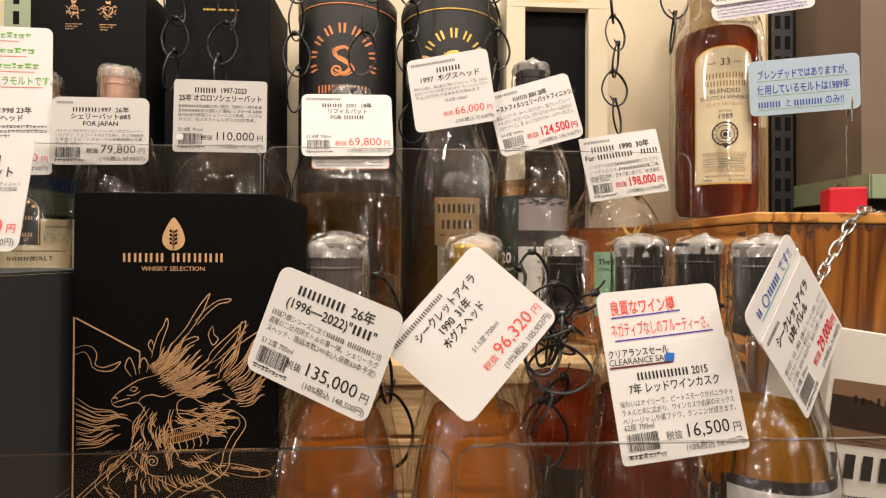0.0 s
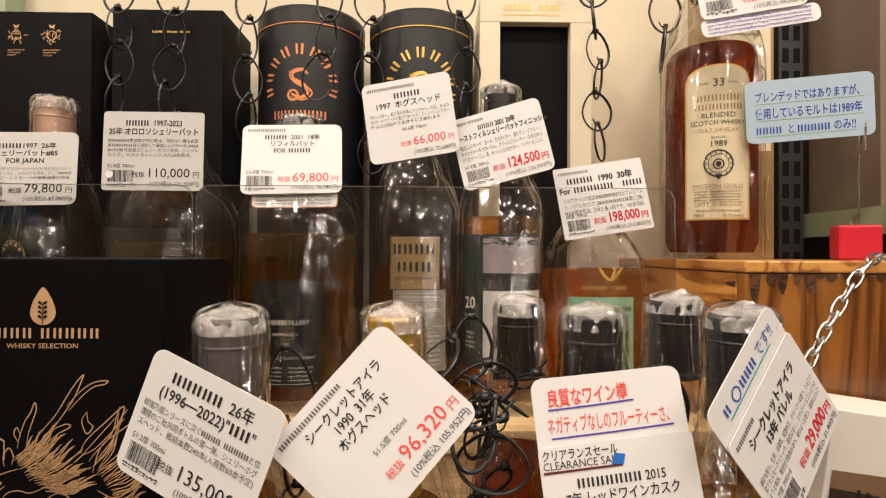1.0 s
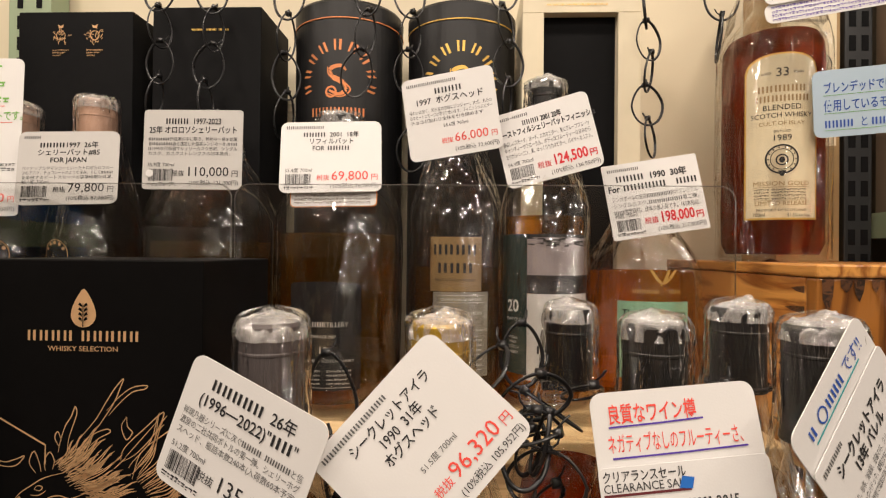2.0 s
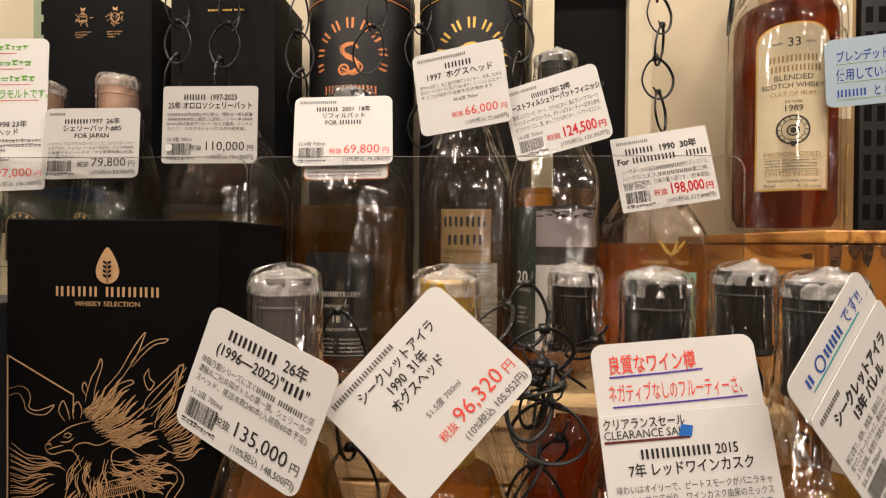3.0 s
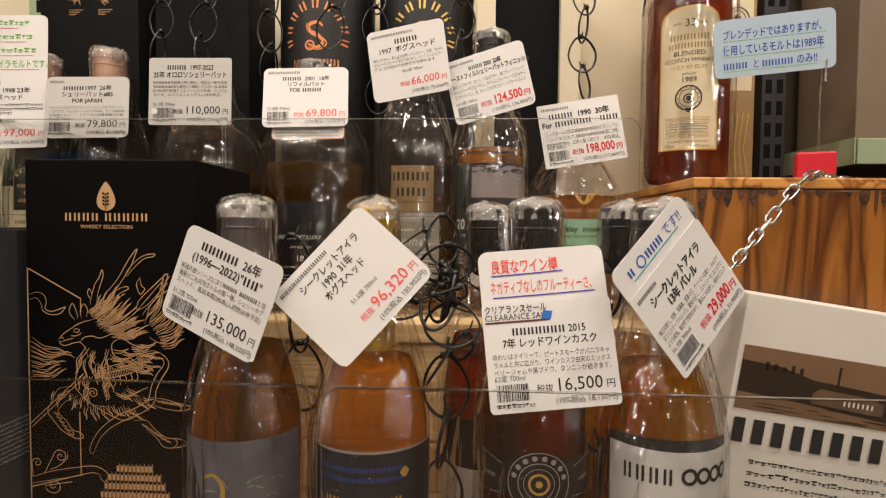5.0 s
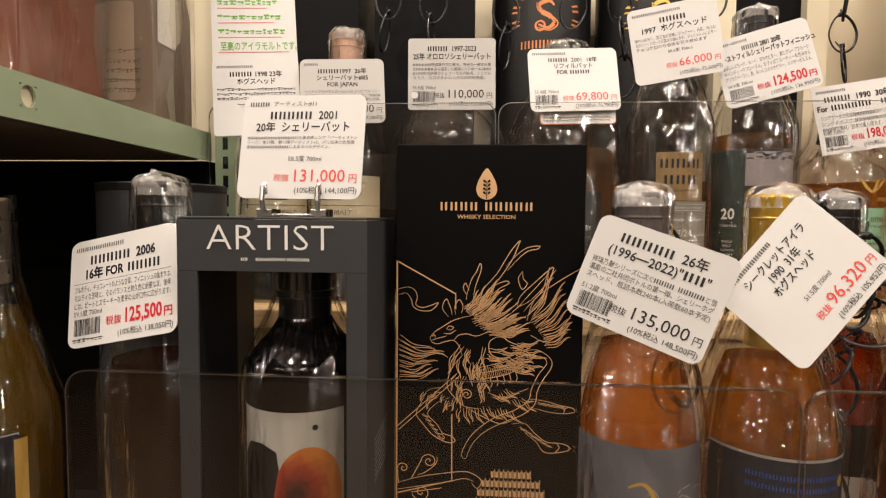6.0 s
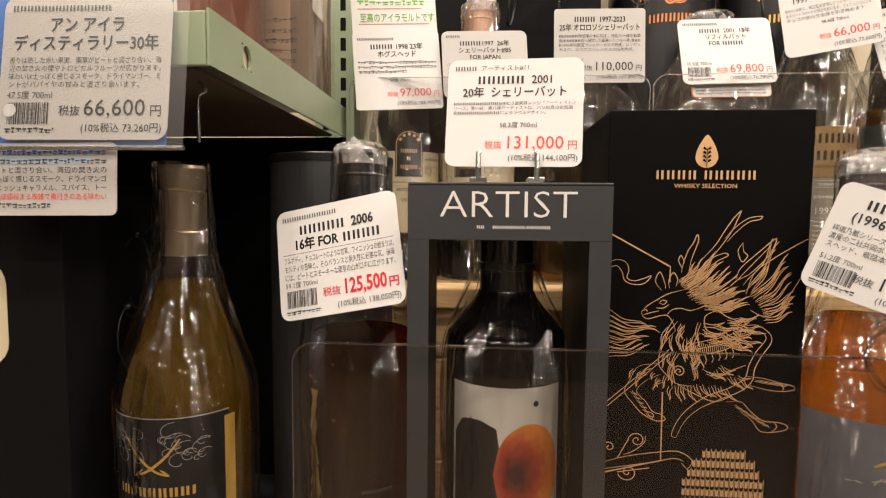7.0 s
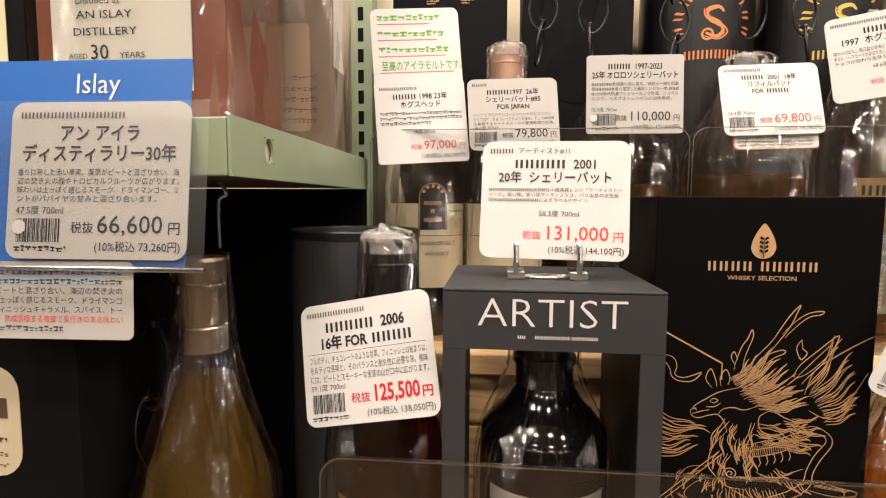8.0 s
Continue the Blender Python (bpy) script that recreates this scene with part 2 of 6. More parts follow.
sun_ramp.color_ramp.elements[1].position, sun_ramp.color_ramp.elements[1].color = 0.026, (0.80, 0.27, 0.04, 1)
sun_ramp.color_ramp.elements.new(0.018).color = (0.42, 0.05, 0.02, 1)
sun_nt.links.new(sun_add.outputs[0], sun_ramp.inputs[0])
sun_nt.links.new(sun_ramp.outputs[0], sun_nt.nodes["Principled BSDF"].inputs["Base Color"])
DEEP_RED = material("deep_red_print", (0.30, 0.04, 0.015), 0.5, vary=0.3, scale=60)
MINT_LABEL = material("mint_label_paper", (0.30, 0.56, 0.38), 0.5, vary=0.05, scale=80)
GREY_LABEL = material("grey_label_paper", (0.27, 0.25, 0.21), 0.5, vary=0.1, scale=120)
BRONZE_LABEL = material("bronze_label", (0.36, 0.24, 0.11), 0.4, 0.4, vary=0.2, scale=60)
DARK_LABEL = material("charcoal_label_paper", (0.010, 0.010, 0.011), 0.5, vary=0.3, scale=80)
NAVY_LABEL = material("dark_navy_label", (0.012, 0.016, 0.026), 0.45, vary=0.3, scale=80)
STORM_LABEL = material("storm_grey_painted_label", (0.13, 0.13, 0.15), 0.5, vary=0.6, scale=45)
FOREST_LABEL = material("dark_green_label", (0.015, 0.035, 0.030), 0.5, vary=0.3, scale=80)
MAUVE_LABEL = material("mauve_photo_print", (0.30, 0.26, 0.27), 0.5, vary=0.25, scale=30)
SEPIA_SKY = material("sepia_sky_print", (0.17, 0.10, 0.055), 0.4, vary=0.5, scale=14, stretch=(1, 1, 4))
SEPIA_DARK = material("sepia_dark_print", (0.030, 0.019, 0.012), 0.4, vary=0.5, scale=60)
SEPIA_MID = material("sepia_house_print", (0.12, 0.075, 0.045), 0.4, vary=0.4, scale=60)
WINE_RED = material("russet_board", (0.20, 0.065, 0.04), 0.35, vary=0.2, scale=40)
PINK_PAPER = material("pinkish_paper", (0.36, 0.26, 0.19), 0.5, vary=0.08, scale=40)
TAUPE_BOX = material("taupe_gift_box", (0.19, 0.14, 0.10), 0.4, vary=0.1, scale=40)

BLACK_GLASS = material("black_bottle_glass", (0.006, 0.005, 0.005), 0.05, vary=0.1, coat=0.3)
# Last number: share of diffuse colour standing in for transmitted light.
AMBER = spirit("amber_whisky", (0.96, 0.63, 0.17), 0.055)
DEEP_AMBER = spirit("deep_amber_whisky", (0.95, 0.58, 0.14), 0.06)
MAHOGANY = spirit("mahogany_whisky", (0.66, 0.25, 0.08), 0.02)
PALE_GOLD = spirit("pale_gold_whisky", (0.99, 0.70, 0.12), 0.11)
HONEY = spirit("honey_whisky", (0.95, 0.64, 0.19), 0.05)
CLEAR_GLASS = film_material("clear_bottle_glass", (0.985, 0.985, 0.975), 0.02, 0.10, 30)
FILM = film_material("cellophane", (0.985, 0.982, 0.975), 0.09, 0.4, 85, base=0.028, stretch=(1, 1, 0.22), facet=1.5, facet_scale=66)
FILM_SMOOTH = film_material("cellophane_taut", (0.985, 0.982, 0.975), 0.09, 0.3, 70, base=0.025, stretch=(1, 1, 0.25), facet=1.1, facet_scale=55)
FILM_BUNCH = film_material("bunched_cellophane", (0.95, 0.94, 0.93), 0.15, 0.4, 160, base=0.20, stretch=(1, 1, 1), facet=1.6, facet_scale=240)
# White diffuse share paints in the many small glints of crumpled film.
whiten = FILM_BUNCH.node_tree
df = whiten.nodes.new("ShaderNodeBsdfDiffuse")
df.inputs[0].default_value = (0.85, 0.84, 0.82, 1)
old = whiten.nodes["Mix Shader"]
mx = whiten.nodes.new("ShaderNodeMixShader")
mx.inputs[0].default_value = 0.26
whiten.links.new(old.outputs[0], mx.inputs[1])
whiten.links.new(df.outputs[0], mx.inputs[2])
whiten.links.new(mx.outputs[0], whiten.nodes["Material Output"].inputs[0])
ACRYLIC = film_material("clear_acrylic", (0.98, 0.982, 0.98), 0.02, 0.0, ior=1.49)
SLEEVE = film_material("soft_clear_plastic", (0.975, 0.975, 0.97), 0.38, 0.0, ior=1.45)
ACRYLIC_EDGE = film_material("acrylic_edge", (0.55, 0.56, 0.54), 0.2, 0.0, ior=1.49, base=0.35)
PINE = wood("pale_pine_board", (0.74, 0.53, 0.28), (0.58, 0.37, 0.17), along=(0.8, 9, 9), scale=7)
# Darker pine here; the lid and near side take the paler one below.
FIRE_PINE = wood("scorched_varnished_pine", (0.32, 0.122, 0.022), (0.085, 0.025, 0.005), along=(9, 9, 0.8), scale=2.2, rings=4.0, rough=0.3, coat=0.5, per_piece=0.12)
FIRE_PINE_SIDE = wood("scorched_pine_paler", (0.66, 0.31, 0.075), (0.26, 0.085, 0.015), along=(9, 1.0, 9), scale=4.0, rings=4.0, rough=0.35, coat=0.4, per_piece=0.1)
SCORCH = wood("charred_pine", (0.10, 0.04, 0.015), (0.012, 0.007, 0.004), along=(6, 9, 6), scale=12, rough=0.4, coat=0.3)

# ---- building helpers ----


def obj_from(name, bm, mat, parent=None, label="", smooth=False):
    me = bpy.data.meshes.new(name)
    bm.to_mesh(me)
    bm.free()
    me.materials.append(mat)
    if smooth:
        for p in me.polygons:
            p.use_smooth = True
    ob = new(name, me)
    if parent is not None:
        ob.parent = parent
    if label:
        tagged(ob, label=label)
    return ob


def part(name, bm, mat, parent, label="", smooth=False):
    return obj_from(name, bm, mat, parent, label, smooth)


def thing(name, m, label, category, group=""):
    ob = new(name)
    ob.empty_display_size = 0.02
    ob.matrix_world = m
    return tagged(ob, label=label, category=category, group=group)


def box(x0, x1, y0, y1, z0, z1, bevel=0.0, bm=None):
    own = bm is None
    bm = bmesh.new() if own else bm
    r = bmesh.ops.create_cube(bm, size=1, matrix=Matrix.Translation(((x0 + x1) / 2, (y0 + y1) / 2, (z0 + z1) / 2)) @ Matrix.Diagonal((x1 - x0, y1 - y0, z1 - z0, 1)))
    if bevel:
        edges = list({e for v in r["verts"] for e in v.link_edges})
        bmesh.ops.bevel(bm, geom=edges, offset=bevel, segments=2, profile=0.5, affect="EDGES")
    return bm


def lathe(profile, segs=56, close=True):
    """A turned shape from (radius, height) pairs, round the z axis."""
    bm = bmesh.new()
    rings = []
    for r, z in profile:
        if r < 1e-6:
            rings.append([bm.verts.new((0, 0, z))])
        else:
            rings.append([bm.verts.new((r * math.cos(2 * math.pi * i / segs), r * math.sin(2 * math.pi * i / segs), z)) for i in range(segs)])
    for a, b in zip(rings, rings[1:]):
        for i in range(segs):
            j = (i + 1) % segs
            if len(a) == 1 and len(b) == 1:
                continue
            if len(a) == 1:
                bm.faces.new((a[0], b[j], b[i]))
            elif len(b) == 1:
                bm.faces.new((a[i], a[j], b[0]))
            else:
                bm.faces.new((a[i], a[j], b[j], b[i]))
    bmesh.ops.recalc_face_normals(bm, faces=bm.faces)
    return bm


def smooth_profile(points, steps=5):
    """Catmull-Rom through (r, z) pairs."""
    out = []
    p = [points[0]] + list(points) + [points[-1]]
    for i in range(1, len(p) - 2):
        for k in range(steps):
            t = k / steps
            q = []
            for c in (0, 1):
                a, b, d, e = p[i - 1][c], p[i][c], p[i + 1][c], p[i + 2][c]
                q.append(0.5 * (2 * b + (d - a) * t + (2 * a - 5 * b + 4 * d - e) * t * t + (3 * b - a - 3 * d + e) * t ** 3))
            out.append((max(q[0], 0), q[1]))
    out.append(points[-1])
    return out


def catmull(points, steps=8):
    out = []
    p = [points[0]] + list(points) + [points[-1]]
    for i in range(1, len(p) - 2):
        a, b, d, e = (Vector(p[i + k]) for k in (-1, 0, 1, 2))
        for k in range(steps):
            t = k / steps
            out.append(0.5 * (2 * b + (d - a) * t + (2 * a - 5 * b + 4 * d - e) * t * t + (3 * b - a - 3 * d + e) * t ** 3))
    out.append(Vector(points[-1]))
    return out


def tube(points, r, sides=8, closed=False, bm=None, flat=1.0):
    bm = bmesh.new() if bm is None else bm
    pts = [Vector(p) for p in points]
    n = len(pts)
    rings = []
    up = Vector((0.13, 0.31, 0.94))
    for i in range(n):
        a, b = (pts[i - 1], pts[(i + 1) % n]) if closed else (pts[max(i - 1, 0)], pts[min(i + 1, n - 1)])
        d = (b - a).normalized()
        u = up - d * up.dot(d)
        if u.length < 1e-4:
            u = d.orthogonal()
        u.normalize()
        up = u
        w = d.cross(u)
        rings.append([bm.verts.new(pts[i] + r * (math.cos(2 * math.pi * k / sides) * u * flat + math.sin(2 * math.pi * k / sides) * w)) for k in range(sides)])
    for i in range(n if closed else n - 1):
        a, b = rings[i], rings[(i + 1) % n]
        for k in range(sides):
            bm.faces.new((a[k], a[(k + 1) % sides], b[(k + 1) % sides], b[k]))
    if not closed:
        bm.faces.new(rings[0][::-1])
        bm.faces.new(rings[-1])
    bmesh.ops.recalc_face_normals(bm, faces=bm.faces)
    return bm


def rounded(w, h, r, steps=5):
    """Corner points of a rounded rectangle about the origin, counter-clockwise."""
    out = []
    for cx, cy, a0 in ((w / 2 - r, h / 2 - r, 0), (-w / 2 + r, h / 2 - r, 90), (-w / 2 + r, -h / 2 + r, 180), (w / 2 - r, -h / 2 + r, 270)):
        for k in range(steps + 1):
            a = radians(a0 + 90 * k / steps)
            out.append((cx + r * math.cos(a), cy + r * math.sin(a)))
    return out


def slab(outline, t, bm=None, curl=0.0):
    """A flat sheet of thickness t, its front at z = 0."""
    bm = bmesh.new() if bm is None else bm
    front = [bm.verts.new((x, y, 0)) for x, y in outline]
    back = [bm.verts.new((x, y, -t)) for x, y in outline]
    bm.faces.new(front)
    bm.faces.new(back[::-1])
    n = len(front)
    for i in range(n):
        j = (i + 1) % n
        bm.faces.new((front[j], front[i], back[i], back[j]))
    bmesh.ops.recalc_face_normals(bm, faces=bm.faces)
    return bm


GLYPHS = {}


def glyphs(text, bold=0.0):
    """Vertices and faces of a line of text, at size 1."""
    key = (text, bold)
    if key not in GLYPHS:
        cu = bpy.data.curves.new("text", "FONT")
        cu.body, cu.resolution_u, cu.offset = text, 2, bold
        ob = bpy.data.objects.new("text", cu)
        me = bpy.data.meshes.new_from_object(ob)
        vs = [tuple(v.co) for v in me.vertices]
        fs = [tuple(p.vertices) for p in me.polygons]
        bpy.data.objects.remove(ob)
        bpy.data.meshes.remove(me)
        bpy.data.curves.remove(cu)
        GLYPHS[key] = (vs, fs)
    return GLYPHS[key]


def pieces(text):
    """Splits 'words {4} words' into words and counts of plain blocks."""
    out = []
    for chunk in text.replace("}", "{").split("{"):
        out.append(chunk)
    return [(c, i % 2 == 1) for i, c in enumerate(out) if c]


class Ink:
    """Flat printing on a sheet: text, bars and strokes gathered into one mesh."""

    def __init__(self):
        self.vs, self.fs = [], []

    def add(self, vs, fs):
        n = len(self.vs)
        self.vs += vs
        self.fs += [tuple(i + n for i in f) for f in fs]

    def rect(self, x0, y0, x1, y1, shear=0.0):
        self.add([(x0, y0), (x1, y0), (x1 + shear, y1), (x0 + shear, y1)], [(0, 1, 2, 3)])

    def poly(self, pts):
        self.add(list(pts), [tuple(range(len(pts)))])

    def disc(self, x, y, r, ry=None, n=28):
        self.poly([(x + r * math.cos(2 * math.pi * i / n), y + (ry or r) * math.sin(2 * math.pi * i / n)) for i in range(n)])

    def ring(self, x, y, r, w, n=36):
        self.stroke([(x + r * math.cos(2 * math.pi * i / n), y + r * math.sin(2 * math.pi * i / n)) for i in range(n + 1)], w)

    def stroke(self, pts, w, taper=False):
        pts = [Vector((p[0], p[1])) for p in pts]
        n = len(pts)
        vs = []
        for i in range(n):
            d = pts[min(i + 1, n - 1)] - pts[max(i - 1, 0)]
            d = d.normalized() if d.length > 1e-9 else Vector((1, 0))
            k = w / 2 * ((0.35 + 0.65 * math.sin(math.pi * (i + 0.5) / n)) if taper else 1)
            nx = Vector((-d.y, d.x)) * k
            vs += [tuple(pts[i] + nx), tuple(pts[i] - nx)]
        self.add(vs, [(2 * i, 2 * i + 1, 2 * i + 3, 2 * i + 2) for i in range(n - 1)])

    def blocks(self, count, x, y, size, xs=1.0, fill=0.62):
        """A row of plain upright bars, two to a letter; returns the end."""
        for i in range(count):
            x0, x1, top = x + 0.10 * size * xs, x + (0.10 + fill) * size * xs, y + size * 0.68
            self.rect(x0, y, x0 + 0.32 * (x1 - x0), top)
            self.rect(x1 - 0.34 * (x1 - x0), y, x1, top)
            x += 0.88 * size * xs
        return x

    def line(self, text, x, y, size, align="left", xs=1.0, bold=0.0, turn=0.0):
        """A line of text; {n} stands for n plain blocks. y is the baseline."""
        own = Ink()
        at = 0.0
        for chunk, is_block in pieces(text):
            if is_block:
                at = own.blocks(int(chunk), at, 0, size, xs)
            else:
                lead = len(chunk) - len(chunk.lstrip(" "))
                at += lead * 0.28 * size * xs
                word = chunk.strip(" ")
                if word:
                    vs, fs = glyphs(word, bold)
                    if vs:
                        x1 = max(v[0] for v in vs)
                        own.add([(at + v[0] * size * xs, v[1] * size) for v in vs], fs)
                        at += (x1 + 0.06) * size * xs
                at += (len(chunk.rstrip(" ")) < len(chunk)) * 0.28 * size * xs * (len(chunk) - len(chunk.rstrip(" ")))
        shift = {"left": 0, "center": -at / 2, "right": -at}[align]
        c, s = math.cos(turn), math.sin(turn)
        self.add([(x + c * (vx + shift) - s * vy, y + s * (vx + shift) + c * vy) for vx, vy in own.vs], own.fs)
        return at

    def scribble(self, x, y, w, size, rng, fill=0.92):
        """A line of small print that cannot be read, as little bars."""
        end = x + w * fill
        while x < end:
            k = rng.uniform(0.35, 0.95) * size
            k = min(k, end - x)
            hgt = rng.uniform(0.42, 0.70) * size
            low = rng.uniform(0.0, 0.12) * size
            self.rect(x, y + low + hgt * 0.62, x + k, y + low + hgt)
            if rng.random() < 0.75:
                self.rect(x + k * 0.1, y + low, x + k * 0.9, y + low + hgt * 0.24)
            if rng.random() < 0.7:
                c = x + k * rng.uniform(0.2, 0.7)
                self.rect(c, y + low + hgt * 0.2, c + k * 0.22, y + low + hgt * 0.7)
            x += k + size * 0.14

    def barcode(self, x, y, w, h, rng):
        at = x
        while at < x + w:
            k = rng.choice((0.006, 0.006, 0.011, 0.016)) * w * 2
            self.rect(at, y, min(at + k, x + w), y + h)
            at += k + rng.choice((0.006, 0.009, 0.014)) * w * 2

    def slice(self, step):
        """Cuts wide faces into narrow upright strips, so that they can follow a curve."""
        faces, self.fs = self.fs, []
        for f in faces:
            p = [self.vs[i] for i in f]
            x0, x1 = min(q[0] for q in p), max(q[0] for q in p)
            if x1 - x0 < step * 1.5:
                self.fs.append(f)
                continue
            n = int((x1 - x0) / step) + 1
            cols = []
            for k in range(n + 1):
                x = x0 + (x1 - x0) * min(max(k / n, 1e-4), 1 - 1e-4)
                ys = []
                for a, b in zip(p, p[1:] + p[:1]):
                    if (a[0] <= x < b[0]) or (b[0] <= x < a[0]):
                        ys.append(a[1] + (b[1] - a[1]) * (x - a[0]) / (b[0] - a[0]))
                cols.append((x, min(ys), max(ys)) if ys else None)
            for a, b in zip(cols, cols[1:]):
                if a and b:
                    self.add([(a[0], a[1]), (b[0], b[1]), (b[0], b[2]), (a[0], a[2])], [(0, 1, 2, 3)])

    def fitted(self, text, x, y, size, width):
        """A line of text drawn out or squeezed to a width."""
        probe = Ink()
        full = probe.line(text, 0, 0, size)
        self.line(text, x, y, size, xs=min(width / full, 1.05))

    def mesh(self, name, mat, parent, lift=0.0003, label="", bend=0.0, middle=0.0):
        """Lays the print on a flat sheet facing z, or round a turned body of radius bend facing -y."""
        if not self.vs:
            return None
        if bend:
            self.slice(0.003)
            vs = [(bend * math.sin(x / bend + middle), -bend * math.cos(x / bend + middle), y) for x, y in self.vs]
        else:
            vs = [(x, y, lift) for x, y in self.vs]
        me = bpy.data.meshes.new(name)
        me.from_pydata(vs, [], self.fs)
        me.materials.append(mat)
        ob = new(name, me)
        ob.parent = parent
        if label:
            tagged(ob, label=label)
        return ob


def tag_pose(c, yaw, tilt, roll):
    return pose(*c, 90 - tilt, 0, yaw) @ pose(0, 0, 0, 0, 0, roll)


def price_print(card, w, h, title, price, tax, desc=3, degree="", header="", color=None, bold=0.0, barcode=True, top=0.0, title_size=0.098, condense=1.0, seed=1, price_xs=1.0, sticker=False, rule=False, drop=0.0, pitch=0.055):
    """The print of a price tag w by h on the sheet 'card', whose origin is its middle."""
    rng = random.Random(seed)
    L, T = -w / 2, h / 2 - top
    hh = h - top
    black, grey, red, head, bars, taxes, deg = (Ink() for _ in range(7))
    if header:
        head.line(header, L + 0.05 * w, T - 0.105 * hh, 0.048 * w)
    y = T - (0.135 if header else 0.085) * hh - drop
    for row in title:
        y -= title_size * w * 0.92
        black.line(row, 0.0, y, title_size * w, "center", condense, 0.012 + bold)
        y -= title_size * w * 0.16
    y -= 0.02 * hh
    if rule:
        black.rect(L + 0.04 * w, y, L + 0.95 * w, y + 0.0002)
    step = pitch * w
    for i in range(desc if isinstance(desc, int) else len(desc)):
        y -= step
        if isinstance(desc, int):
            grey.scribble(L + 0.05 * w, y, w * (0.90 if i < desc - 1 else 0.55), 0.048 * w, rng, 1.0)
        else:
            grey.fitted(desc[i], L + 0.05 * w, y, 0.86 * step, 0.90 * w)
    low = T - hh
    if degree:
        deg.line(degree, L + 0.05 * w, low + 0.285 * hh, 0.052 * w, xs=0.95) if barcode else deg.line(degree, -0.1 * w, low + 0.36 * hh, 0.05 * w)
    if barcode:
        bars.barcode(L + 0.06 * w, low + 0.105 * hh, 0.245 * w, 0.15 * hh, rng)
        bars.scribble(L + 0.05 * w, low + 0.045 * hh, 0.29 * w, 0.045 * w, rng, 1.0)
    num = red
    size = 0.135 * w if not bold else 0.155 * w
    wide = num.line(price, 0.375 * w, low + 0.165 * hh, size, "right", price_xs, bold * 1.2)
    num.line("円", 0.465 * w, low + 0.165 * hh, size * 0.55, "right", 1.0, bold)
    label_x = 0.375 * w - wide - 0.012 * w
    num.line("税抜", label_x, low + 0.17 * hh, size * 0.48, "right", 1.0, bold * 0.25)
    taxes.line("(10%税込 " + tax + "円)", 0.47 * w, low + 0.055 * hh, 0.060 * w, "right", 0.95)
    for ink, nm, mt in ((head, "header_print", INK_GREY), (black, "title_print", INK), (grey, "description_print", INK_GREY), (deg, "strength_print", INK_GREY), (bars, "barcode", INK), (red, "price_print", color or INK), (taxes, "tax_print", INK)):
        ink.mesh(nm, mt, card)
    if sticker:
        dot = Ink()
        dot.disc(L + 0.075 * w, low + 0.20 * hh, 0.038 * w)
        dot.mesh("round_sticker", PAPER, card, 0.0006)


def price_tag(c, yaw, tilt, roll, w, h, label, radius=0.006, group="price tags", paper=None, **kw):
    t = thing("price_tag", tag_pose(c, yaw, tilt, roll), label, "price tag", group)
    card = part("card", slab(rounded(w, h, radius), 0.0005), paper or PAPER, t)
    price_print(card, w, h, **kw)
    return t

# ---- the setting ----
FLOOR, RISER, CRATE_TOP = 1.072, 1.2725, 1.400
BACK = 0.385


def structure(name, bm, mat, label, category):
    return tagged(obj_from(name, bm, mat), label, category, kind="structure")


# Room added out of view to close the place and feed reflections.
structure("floor", box(-3, 3.5, -4, 1.2, -0.1, 0.0), ROOM_FLOOR, "brown shop floor added out of view", "floor")
structure("ceiling", box(-3, 3.5, -4, 1.2, CEILING, CEILING + 0.1), ROOM_CEIL, "off-white shop ceiling added out of view", "ceiling")
structure("wall_south", box(-3, 3.5, -4.1, -4, 0, CEILING), ROOM_WALL, "plain shop wall added out of view", "wall")
structure("wall_west", box(-3.1, -3, -4, 1.2, 0, CEILING), ROOM_WALL, "plain shop wall added out of view", "wall")
structure("wall_east", box(3.5, 3.6, -4, 1.2, 0, CEILING), ROOM_WALL, "plain shop wall added out of view", "wall")
structure("wall_north", box(-3, 3.5, 1.2, 1.3, 0, CEILING), ROOM_WALL, "plain shop wall added out of view", "wall")
structure("back_panel", box(-1.4, 0.655, BACK, BACK + 0.02, 0.3, 2.2), WALL_CREAM, "cream painted back panel of the shelf bay", "wall panel")
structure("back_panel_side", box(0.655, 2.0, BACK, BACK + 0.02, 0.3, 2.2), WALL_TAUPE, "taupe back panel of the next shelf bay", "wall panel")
# Added black sheet: the shade under the side shelf, put into colour.
structure("dark_partition", box(-1.4, -0.212, 0.17, 0.185, FLOOR, 1.4073), VOID_BLACK, "black sheet added for the shade under the side shelf", "partition")

shelf = thing("display_shelf", pose(0, 0, 0), "dark wooden display shelf board under the bottles", "shelf")
part("board", box(-1.3, 1.9, -0.085, BACK - 0.002, FLOOR - 0.03, FLOOR, 0.002), SLATE_BOX, shelf)
part("plinth", box(-1.28, 1.88, -0.05, BACK - 0.004, 0.0, FLOOR - 0.03), BLACK_BOX_SIDE, shelf)


def slotted_post(x, y, half, mat, label):
    t = thing("shelf_upright", pose(x, y, 0), label, "shelf upright")
    part("channel", box(-half, half, 0.0, 0.03, 0, 2.2, 0.001), mat, t)
    # Thin black plates stand in for the dark of cut slots.
    slot = box(-0.0035, 0.0035, -0.0004, 0.0, -0.008, 0.008)
    me = bpy.data.meshes.new("slot")
    slot.to_mesh(me)
    slot.free()
    me.materials.append(VOID_BLACK)
    for k in range(34):
        for dx in (-half * 0.45, half * 0.45):
            ob = new("slot", me)
            ob.parent = t
            ob.location = (dx, 0, 1.25 + 0.025 * k)
    return t


